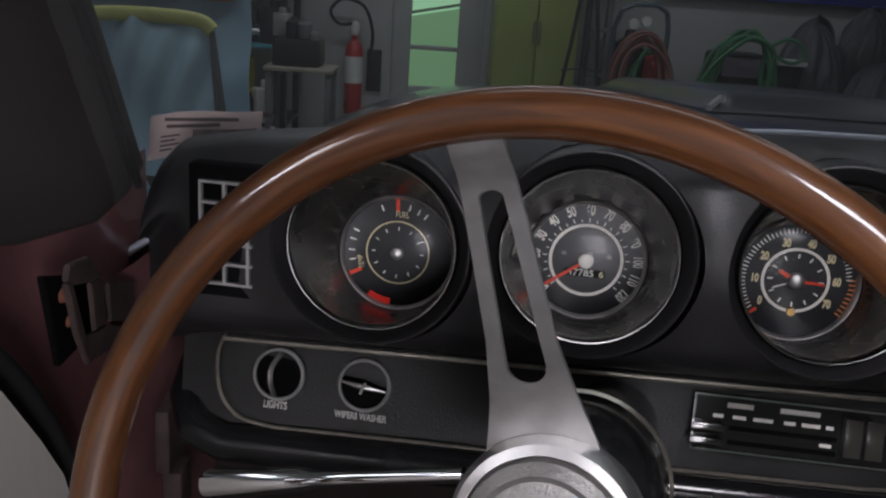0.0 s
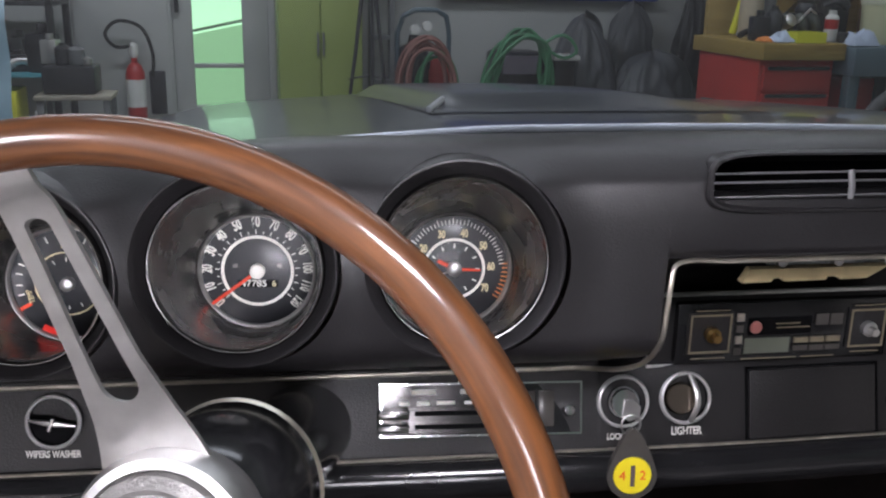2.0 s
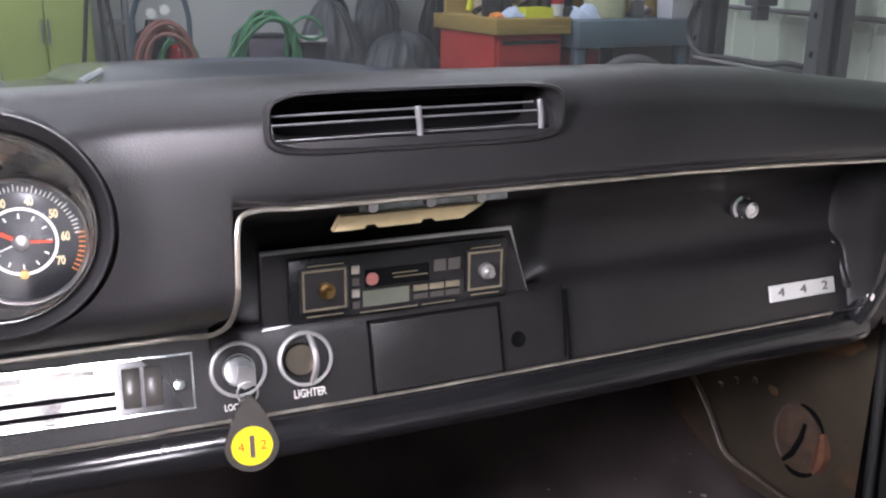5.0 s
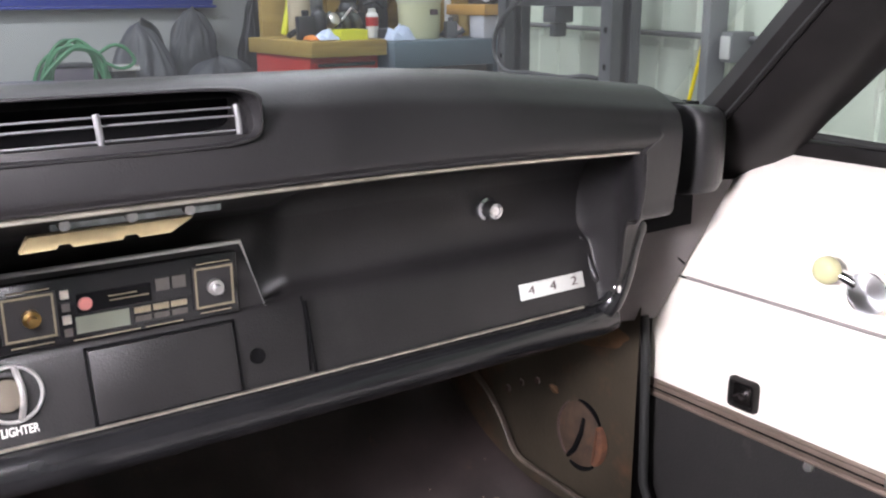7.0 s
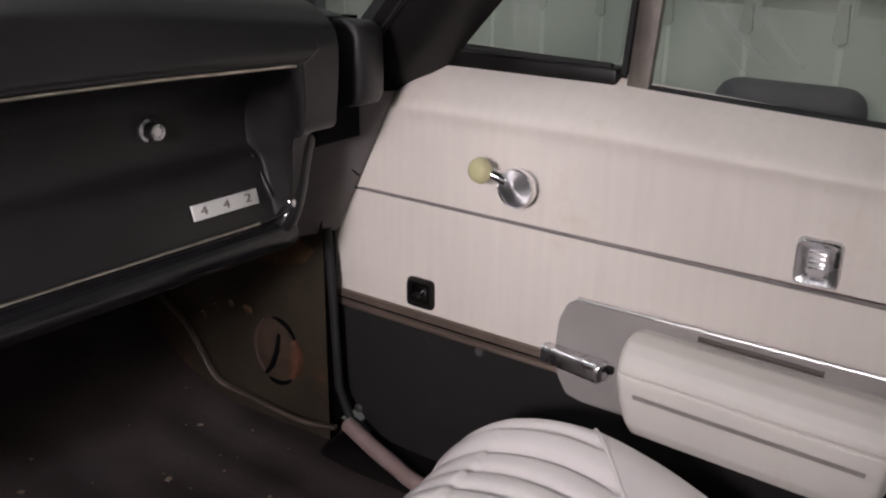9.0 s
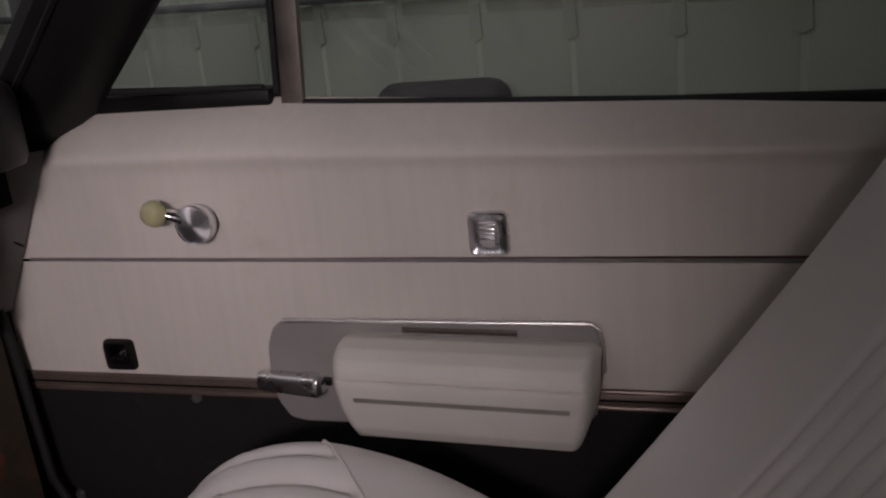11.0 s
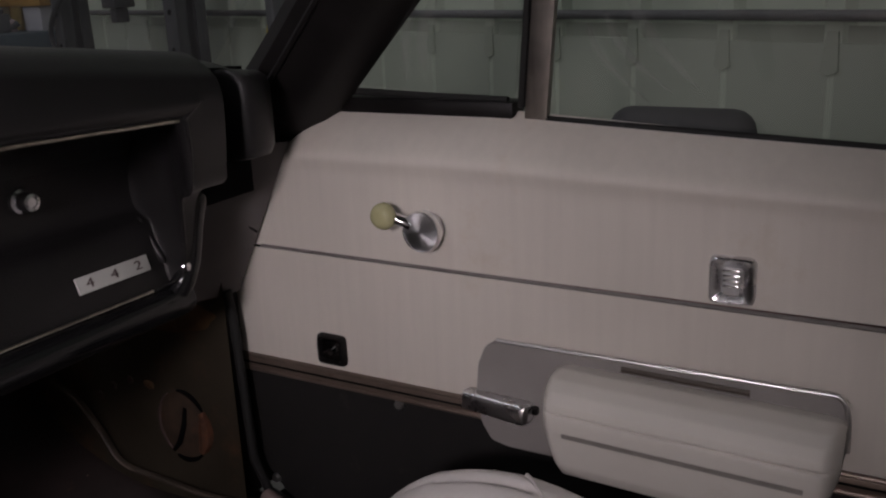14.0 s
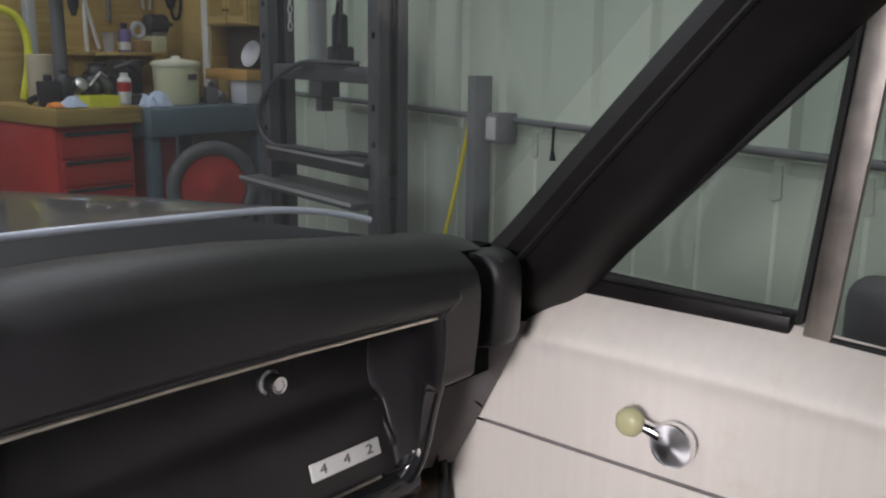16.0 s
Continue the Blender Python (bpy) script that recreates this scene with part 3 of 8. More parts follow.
        part("tick_ring", bm, WHITEPRINT, g)
        bm = nb()
        for k in range(9):
            tick(bm, 0.0375, 0.0425, 84 + k * 5, 0.0011)
        part("red_zone", bm, mat("orange_print", (0.62, 0.22, 0.08), 0.5), g, "orange red-line ticks", smooth=False)
        for k in range(0, 8):
            deg = -128 + k * 35.8
            t = radians(deg)
            words(str(k * 10), 0.0080, md @ Matrix.Translation((0.0290 * math.sin(t), 0.0290 * math.cos(t), zz)) @ Matrix.Diagonal((0.72, 1.05, 1, 1)), YELLOWPRINT, g, "numeral", bold=0.00035)
        bm = nb()
        for k in range(12):
            tick(bm, 0.0165, 0.0200, k * 30, 0.0011)
        part("hour_ring", bm, WHITEPRINT, g)
        for r1, deg, w in ((0.0205, 92, 0.0020), (0.0145, -62, 0.0030)):
            tick(bm := nb(), 0.0, r1, deg, w)
            part("clock_hand", bm, REDPRINT, g, "red clock hand", smooth=False).location = md.to_3x3() @ Vector((0, 0, 0.002))
        bm = nb()
        tick(bm, 0.0, 0.0175, -112, 0.0010)
        part("second_hand", bm, WHITEPRINT, g, smooth=False).location = md.to_3x3() @ Vector((0, 0, 0.002))
        bm = nb()
        tick(bm, 0.034, 0.0445, -133, 0.0022)
        part("needle", bm, REDPRINT, g, smooth=False).location = md.to_3x3() @ Vector((0, 0, 0.002))
        lathe(bm := nb(), [(0.0, 0.004), (0.003, 0.004), (0.0032, 0)], md @ pose(0, -0.0235, 0), 16)
        part("set_knob", bm, BRASS, g)
        hub_r, hub_m = 0.0058, STEEL
    bm = nb()
    lathe(bm, [(0, 0.0118), (0.020, 0.0112), (0.034, 0.0085), (0.0428, 0.0046)], md, 48)
    lens = part("lens", bm, GAUGEGLASS, g, "clear domed lens")
    lens.visible_shadow = False
    bm = nb()
    lathe(bm, [(0, 0.008), (hub_r * 0.6, 0.0076), (hub_r * 0.95, 0.006), (hub_r, 0.002), (hub_r, 0)], md, 24)
    part("hub_cap", bm, hub_m, g)
    return g


for (gx, gz), k in zip(GAUGES, ("fuel", "speed", "clock")):
    gauge(gx, gz, k)


# ---- lower panel controls ----
def frame_rect(parent, m, x0, x1, y0, y1, w, h, material, name="frame"):
    bm = nb()
    for a, b, c, d in ((x0, x1, y0, y0 + w), (x0, x1, y1 - w, y1), (x0, x0 + w, y0 + w, y1 - w), (x1 - w, x1, y0 + w, y1 - w)):
        bx(bm, a, b, c, d, 0, h, m=m)
    return part(name, bm, material, parent, smooth=False)


def round_control(name, x, z, label, face):
    g = new(name)
    g.parent = dash
    g["label"] = label
    m = wm(x, -0.0035, z, 15)
    ring(g, m, 0.0193, 0.0224, 0.0035, RINGMETAL, "bezel")
    bm = nb()
    lathe(bm, [(0, -0.004), (0.0195, -0.004), (0.0195, 0.002)], m, 40)
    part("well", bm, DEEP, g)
    if face == "blade":
        bm = nb()
        tube(bm, spline([m @ Vector((-0.002, -0.0175, 0.002)), m @ Vector((-0.004, -0.006, 0.009)), m @ Vector((-0.004, 0.006, 0.009)), m @ Vector((0.001, 0.0175, 0.002))], 12), 0.0022, 8)
        part("grip", bm, STEEL, g, "bright curved grip")
    elif face == "cross":
        bm = nb()
        tube(bm, [m @ Vector((-0.0185, 0.002, 0.004)), m @ Vector((-0.004, 0.0005, 0.008)), m @ Vector((0.004, -0.0005, 0.008)), m @ Vector((0.0185, -0.003, 0.004))], [0.0010, 0.0022, 0.0022, 0.0010], 8)
        part("grip", bm, STEEL, g, "bright crossbar grip")
        bm = nb()
        tube(bm, [m @ Vector((-0.001, -0.006, 0.008)), m @ Vector((0.003, 0.004, 0.009))], 0.0018, 8)
        part("switch_tab", bm, CHROME, g)
    elif face == "lock":
        bm = nb()
        lathe(bm, [(0.0135, -0.003), (0.0135, 0.005), (0.011, 0.008), (0.0, 0.0085)], m, 32)
        part("cylinder", bm, CHROME, g, "chrome lock cylinder")
    elif face == "lighter":
        bm = nb()
        lathe(bm, [(0.0, 0.004), (0.012, 0.004), (0.0135, 0.001), (0.0135, -0.003)], m @ pose(-0.004, 0, 0), 32)
        part("plug", bm, mat("bronze_lighter_plug", (0.34, 0.29, 0.24), 0.25, 1.0, vary=0.15, scale=60), g, "bronzed lighter plug")
        bm = nb()
        tube(bm, spline([m @ Vector((0.004, -0.019, 0.002)), m @ Vector((0.0065, -0.006, 0.010)), m @ Vector((0.0065, 0.006, 0.010)), m @ Vector((0.004, 0.019, 0.002))], 12), 0.0024, 8)
        part("grip", bm, STEEL, g)
    return g


LABELPRINT = mat("worn_pale_print", (0.64, 0.62, 0.58), 0.5, vary=0.2, scale=300)


def label_bars(x, z, text, size):
    words(text, size, wm(x, -0.0022 - 0.27 * (0.84 - z), z, 15) @ Matrix.Diagonal((0.86, 1.2, 1, 1)), LABELPRINT, dash, "lettering", bold=0.00012)


round_control("light_switch", -0.1600, 0.8495, "round headlight switch in a chrome ring", "blade")
label_bars(-0.1625, 0.8225, "LIGHTS", 0.0072)
round_control("wiper_switch", -0.0885, 0.8470, "round wiper switch in a chrome ring", "cross")
label_bars(-0.0905, 0.8200, "WIPERS WASHER", 0.0066)
round_control("ignition_switch", 0.3675, 0.8448, "ignition lock in a chrome ring", "lock")
label_bars(0.361, 0.8155, "LOCK", 0.006)
round_control("cigarette_lighter", 0.4200, 0.8455, "cigarette lighter in a chrome ring", "lighter")
label_bars(0.4215, 0.8175, "LIGHTER", 0.0078)

# heater control
heater = new("heater_control")
heater.parent = dash
heater["label"] = "bright heater and air control plate with sliding levers"
mh = wm(0.2515, -0.0015, 0.8435, 15) @ pose(0, 0, 0, 0, 2.6, 0)
frame_rect(heater, mh, -0.0835, 0.0835, -0.0225, 0.0215, 0.0015, 0.004, CHROME)
part("plate", box(-0.082, 0.028, -0.021, 0.020, 0, 0.002, m=mh), mat("dark_gloss_plate", (0.105, 0.10, 0.10), 0.12, 0.9, vary=0.08, scale=60), heater)
part("side_plate", box(0.028, 0.082, -0.021, 0.020, 0, 0.0018, m=mh), GLOSSBLACK, heater)
for yy in (-0.0035, -0.0145):
    part("slot", box(-0.055, 0.026, yy - 0.0018, yy + 0.0018, 0.0015, 0.0026, m=mh), DEEP, heater)
for yy in (-0.0035, -0.0145):
    bm = nb()
    bx(bm, -0.086, -0.060, yy - 0.0032, yy + 0.0032, 0.002, 0.012, 0.0012, mh)
    part("slide_knob", bm, SATIN, heater)
rm = mh.to_3x3()
bars(heater, [(mh @ Vector((x, y, 0.0024)), rm @ Vector((1, 0, 0)), rm @ Vector((0, 1, 0)), l, h) for x, y, l, h in ((-0.048, 0.014, 0.020, 0.004), (-0.003, 0.014, 0.03, 0.004), (-0.064, 0.005, 0.008, 0.003), (-0.048, 0.005, 0.010, 0.003), (-0.030, 0.005, 0.015, 0.003), (-0.010, 0.005, 0.009, 0.003), (0.006, 0.005, 0.014, 0.003), (0.02, 0.005, 0.006, 0.003), (0.018, -0.009, 0.009, 0.003))], WHITEPRINT)
for x0 in (0.031, 0.047):
    part("rocker", box(x0, x0 + 0.013, -0.016, 0.014, 0.0015, 0.005, 0.001, mh), SMOKED, heater)
lathe(bm := nb(), [(0, 0.009), (0.004, 0.0085), (0.0055, 0.006), (0.0055, 0)], mh @ pose(0.072, -0.002, 0.001), 20)
part("fan_knob", bm, CHROME, heater)

# small pocket door, hole and seams in the lower panel
mp = wm(0.5340, -0.003, 0.834, 15)
pk = new("pocket_door")
pk.parent = dash
bm = nb()
bx(bm, -0.058, 0.058, -0.0265, 0.0315, -0.002, 0.0032, 0.0015, mp)
part("flap", bm, PANEL, pk)
frame_rect(pk, mp, -0.0605, 0.0605, -0.028, 0.034, 0.0015, 0.0022, DEEP, "gap")
# slightly raised near-black disc paints the darkness of an open hole
lathe(bm := nb(), [(0, 0.0028), (0.0058, 0.0028), (0.0066, 0.0034), (0.0072, 0.0)], wm(0.6105, -0.002, 0.832, 15), 24)
part("empty_hole", bm, DEEP, dash)
part("panel_seam", box(-0.0008, 0.0008, -0.031, 0.033, 0, 0.004, m=wm(0.660, -0.003, 0.838, 15)), DEEP, dash)

# radio bay surround
ms = wm(0.508, 0.020, 0.899)
sr = new("radio_surround")
sr.parent = dash
sr["label"] = "charcoal radio surround with bright edge"
bm = nb()
out = [(-0.118, -0.031), (0.120, -0.031), (0.100, 0.032), (-0.116, 0.032)]
slab(bm, out, ms, 0.006)
part("plate", bm, PANEL, sr)
bm = nb()
tube(bm, [ms @ Vector((x, y, 0.007)) for x, y in out], 0.0021, 6, closed=True)
part("bright_edge", bm, STEEL, sr)

# old dial bracket above the radio
br = new("dial_bracket")
br.parent = dash
br["label"] = "bare bracket with clear and yellowed plastic edges"
mb = wm(0.508, -0.045, 0.9735)
part("clear_strip", box(-0.058, 0.062, 0.0002, 0.0125, -0.004, 0.004, 0.001, mb), mat("clear_acrylic", (0.46, 0.50, 0.51), 0.12, vary=0.3, scale=90), br)
part("cream_strip", slab(nb(), [(-0.079, -0.0115), (-0.056, -0.0113), (-0.054, -0.0085), (-0.047, -0.0085), (-0.045, -0.0112), (-0.012, -0.0109), (-0.010, -0.0082), (-0.002, -0.0082), (0.000, -0.0108), (0.022, -0.0105), (0.039, -0.0010), (-0.073, -0.0010)], mb, 0.008), CREAM, br)
for xx in (-0.05, 0.036, -0.005):
    lathe(bm := nb(), [(0.004, 0), (0.004, 0.012), (0, 0.012)], mb @ pose(xx, 0.005, 0.0), 12)
    part("stud", bm, STEEL, br)

# wide vent in the pad
vent = new("center_vent")
vent.parent = dash
vent["label"] = "wide recessed air vent with bright bars"
# near-black backing paints the darkness inside the vent
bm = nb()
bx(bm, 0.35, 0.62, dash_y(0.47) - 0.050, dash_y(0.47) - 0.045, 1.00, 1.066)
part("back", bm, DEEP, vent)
bm = nb()
vout = []
for k in range(48):
    t = 2 * math.pi * k / 48
    c, s = math.cos(t), math.sin(t)
    vout.append((0.1025 * math.copysign(abs(c) ** 0.30, c), 0.0180 * math.copysign(abs(s) ** 0.45, s)))
mv = wm(0.477, -0.099, 1.0490)
rings = [[bm.verts.new(mv @ Vector((x * a, y * b, h))) for x, y in vout] for a, b, h in ((1.045, 1.18, 0.0), (1.03, 1.13, 0.003), (1.012, 1.04, 0.0032), (0.99, 0.97, -0.003), (0.97, 0.92, -0.05))]
for a, b in zip(rings, rings[1:]):
    for k in range(48):
        bm.faces.new((a[k], a[(k + 1) % 48], b[(k + 1) % 48], b[k]))
part("lip", bm, VINYL, vent)
for h, dd in ((1.0533, -0.088), (1.0483, -0.094), (1.0383, -0.094)):
    bm = nb()
    tube(bm, [W(x, dd, h) for x in np.linspace(0.378, 0.566, 12)], 0.0008, 6)
    part("bright_bar", bm, VENTBAR, vent)
for xx in (0.4745, 0.5665):
    bm = nb()
    tube(bm, [W(xx, -0.0950, 1.0560), W(xx + 0.0008, -0.0970, 1.045), W(xx + 0.002, -0.0955, 1.0328)], 0.0023, 10)
    part("divider", bm, VENTBAR, vent)

# small vent by the driver's door
PALEBAR = mat("pale_satin_bar", (0.36, 0.36, 0.355), 0.4, 0.3, vary=0.08, scale=40)
sv = new("side_vent")
sv.parent = dash
sv["label"] = "small square vent with bright grid"
mv2 = wm(-0.1785, -0.099, 0.998)
part("back", box(-0.028, 0.030, -0.047, 0.047, -0.012, 0.004, 0.002, mv2), DEEP, sv)
for k in range(3):
    part("upright_bar", box(-0.018 + 0.0165 * k - 0.001, -0.018 + 0.0165 * k + 0.001, -0.035, 0.036, 0.004, 0.008, m=mv2), PALEBAR, sv)
for k in range(6):
    part("cross_bar", box(-0.019, 0.018, -0.035 + 0.0142 * k - 0.0009, -0.035 + 0.0142 * k + 0.0009, 0.004, 0.0078, m=mv2), PALEBAR, sv)

# glovebox details
def on_panel(x, z):
    """Depth of the panel's skin at x and height z."""
    c = [p for p in spline(section(x), 208)[140:]]
    return min(c, key=lambda p: abs(p[1] - z))[0]


bm = nb()
tube(bm, [W(0.6605 - 0.004 * k / 8, on_panel(0.6605 - 0.004 * k / 8, 0.872 - 0.0077 * k) - 0.0004, 0.872 - 0.0077 * k) for k in range(9)], 0.0010, 6)
part("panel_seam", bm, DEEP, dash)
lathe(bm := nb(), [(0, 0.0165), (0.0045, 0.0165), (0.0050, 0.0175), (0.0080, 0.0170), (0.0090, 0.0145), (0.0090, 0.004), (0.0118, 0.003), (0.0128, 0.0)], wm(0.8775, 0.0290, 0.9195), 28)
part("glovebox_lock", bm, mat("worn_lock_chrome", (0.70, 0.70, 0.72), 0.17, 1.0, vary=0.1, scale=60), dash, "chrome push-button lock")
mbg = wm(0.9380, on_panel(0.938, 0.8345) - 0.0012, 0.8345, 17)
bdg = new("badge")
bdg.parent = dash
bdg["label"] = "pale enamel badge with dark numerals"
part("plate", box(-0.043, 0.043, -0.0082, 0.0082, 0, 0.003, 0.0008, mbg), mat("badge_enamel", (0.62, 0.63, 0.60), 0.3, vary=0.06, scale=30), bdg)
for k, c in enumerate("442"):
    words(c, 0.015, mbg @ Matrix.Translation((-0.029 + 0.029 * k, 0, 0.0032)) @ Matrix.Diagonal((1.25, 0.85, 1, 1)), INK, bdg, "numeral")
bm = nb()
tube(bm, spline([W(0.9960, 0.0180, 0.876), W(0.9970, 0.0105, 0.861), W(0.9985, 0.0015, 0.845), W(1.0005, -0.0070, 0.828)], 12), [0.0008] + [0.0038] * 11 + [0.0008], 10)
part("molded_rib", bm, PANEL, dash)
bm = nb()
tube(bm, spline([W(0.9645, -0.0990, 0.9835), W(0.9650, -0.0990, 0.960), W(0.9655, -0.0970, 0.938), W(0.9670, -0.0905, 0.916), W(0.979, -0.066, 0.906), W(0.992, -0.050, 0.879), W(1.002, -0.037, 0.842), W(1.002, -0.026, 0.816), W(0.980, -0.0155, 0.8085)], 40), 0.0012, 6)
part("trim_strip", bm, PANEL, dash, "dark moulded edge of the glovebox opening")
# added strip draws the pale L-shaped reflection seen in the slot
bm = nb()
tube(bm, [W(1.030, -0.052, 0.965), W(1.033, -0.047, 0.930), W(1.026, -0.047, 0.928)], 0.0013, 6)
part("slot_glint", bm, SATIN, dash, "thin strip drawing the reflection in the end slot")
lathe(bm := nb(), [(0, 0.004), (0.005, 0.003), (0.007, 0.0)], wm(1.013, -0.026, 0.824), 16)
part("end_screw", bm, CHROME, dash)

# ---- car radio ----
DULLTRIM = mat("dull_gold_trim", (0.30, 0.26, 0.18), 0.4, 0.6, vary=0.2, scale=60)
radio = thing("car_radio", (0.516, 0.52, 0.87), "black cassette radio with two bare shafts and a grey display", "radio")
mr_ = wm(0.5080, 0.0165, 0.8985) @ pose(0, 0, 0, 0, 0, 0)
bm = nb()
bx(bm, -0.096, 0.094, -0.0265, 0.026, -0.01, 0.010, 0.001, mr_)
part("body", bm, GLOSSBLACK, radio)


def plate(x0, x1, y0, y1, h, material, name, parent=radio, m=mr_):
    return part(name, box(x0, x1, y0, y1, 0.0095, 0.010 + h, m=m), material, parent, smooth=False)


plate(-0.088, -0.048, -0.018, 0.018, 0.002, PANEL, "left_plate")
frame_rect(radio, mr_ @ pose(0, 0, 0.012), -0.086, -0.050, -0.017, 0.017, 0.0016, 0.0008, DULLTRIM, "left_frame")
plate(0.056, 0.090, -0.018, 0.018, 0.002, PANEL, "right_plate")
frame_rect(radio, mr_ @ pose(0, 0, 0.012), 0.057, 0.089, -0.017, 0.017, 0.0016, 0.0008, DULLTRIM, "right_frame")
for xx in (-0.067, 0.073):
    lathe(bm := nb(), [(0.0065, 0), (0.0065, 0.006), (0.0035, 0.007), (0.0035, 0.014), (0, 0.0145)], mr_ @ pose(xx, 0, 0.011), 20)
    part("shaft", bm, BRASS if xx < 0 else STEEL, radio, "bare metal shaft")
plate(-0.034, 0.022, -0.003, 0.012, 0.0015, DEEP, "cassette_slot")
lathe(bm := nb(), [(0, 0.003), (0.005, 0.002), (0.0055, 0)], mr_ @ pose(-0.028, 0.004, 0.011), 20)
part("eject_button", bm, mat("dull_red_button", (0.42, 0.16, 0.14), 0.4), radio, "dull red button")
plate(-0.036, 0.004, -0.0195, -0.006, 0.001, LCD, "display")
for k in range(4):
    plate(-0.045, -0.039, -0.020 + 0.010 * k, -0.0135 + 0.010 * k, 0.002, TRIM if k % 2 else SMOKED, "side_button")
for r, yy in enumerate((-0.018, -0.011)):
    for k in range(3):
        plate(0.008 + 0.0145 * k, 0.0205 + 0.0145 * k, yy, yy + 0.0045, 0.0022, DULLTRIM if r else SMOKED, "preset_button")
for k in range(2):
    plate(0.026 + 0.013 * k, 0.037 + 0.013 * k, 0.004, 0.014, 0.0018, SMOKED, "key")
rr = mr_.to_3x3()
for x, y, l in ((-0.067, 0.0205, 0.030), (-0.068, -0.0215, 0.03), (0.0, 0.007, 0.022), (0.005, 0.0035, 0.03), (0.073, 0.0205, 0.028), (0.073, -0.021, 0.026), (-0.014, -0.0235, 0.05), (0.03, -0.0235, 0.03)):
    bars(radio, [(mr_ @ Vector((x, y, 0.0125)), rr @ Vector((1, 0, 0)), rr @ Vector((0, 1, 0)), l, 0.0010)], DULLTRIM)

# ---- key with fob ----
key = thing("car_key", (0.372, 0.5, 0.84), "steel key in the ignition with a smoked plastic fob", "key")
mk = wm(0.3675, -0.012, 0.8448)
part("key_blade", slab(nb(), [(-0.002, 0.006), (0.004, 0.006), (0.011, 0.0), (0.011, -0.010), (0.002, -0.013), (-0.004, -0.008)], mk, 0.0022), STEEL, key)
bm = nb()
tube(bm, [mk @ Vector((0.004 + 0.008 * math.cos(t), -0.016 + 0.009 * math.sin(t), 0.002)) for t in np.linspace(0, 2 * math.pi, 16, endpoint=False)], 0.0009, 6, closed=True)
part("split_ring", bm, STEEL, key)
mf = wm(0.3695, -0.024, 0.7905, 6)
out = [(0.021 * math.sin(t) * (1.0 if math.cos(t) < 0 else 1 - 0.45 * math.cos(t)), 0.021 * math.cos(t) * (1.0 if math.cos(t) < 0 else 1.9)) for t in np.linspace(0, 2 * math.pi, 32, endpoint=False)]
part("fob", slab(nb(), out, mf, 0.006), SMOKED, key, "smoked clear plastic fob")
lathe(bm := nb(), [(0, 0.0072), (0.0155, 0.0072), (0.016, 0.0062), (0.016, 0.005)], mf, 32)
part("yellow_disc", bm, YELLOW, key, "round yellow badge disc")
for c, xx in (("4", -0.0085), ("2", 0.0085)):
    words(c, 0.011, mf @ Matrix.Translation((xx, 0, 0.0074)), REDPRINT, key, "numeral")
part("black_mark", box(-0.0018, 0.0018, -0.009, 0.009, 0.0072, 0.0078, m=mf), INK, key)

# ---- steering wheel and column ----
WC = Vector((-0.0020, 0.2292, 0.9202))
W_TILT, W_YAW, WR = 0.2676, -0.3114, 0.1960
WU = Vector((math.cos(W_YAW), math.sin(W_YAW), 0))
WF = Vector((-math.sin(W_YAW), math.cos(W_YAW), 0))
WV = Vector((0, 0, math.cos(W_TILT))) + WF * math.sin(W_TILT)
WN = WU.cross(WV)  # away from the dashboard
WM = Matrix.Translation(WC) @ Matrix((WU, WV, WN)).transposed().to_4x4()

wheel = thing("steering_wheel", WC, "varnished wood rimmed steering wheel with slotted brushed steel spokes", "steering wheel")
bm = nb()
n = 120
rimp = [WM @ Vector((WR * math.cos(2 * math.pi * k / n), WR * math.sin(2 * math.pi * k / n), 0)) for k in range(n)]
tube(bm, rimp, 0.0106, 20, closed=True, up=WN)
rim = part("rim", bm, WHEELWOOD, wheel, "glossy brown wooden rim")
rim.data.transform(WM.inverted())
rim.matrix_world = WM


DISH = list(zip(*spline([(0.036, -0.098), (0.06, -0.088), (0.10, -0.062), (0.165, -0.022), (0.18, -0.006), (0.193, 0.004)], 80)))


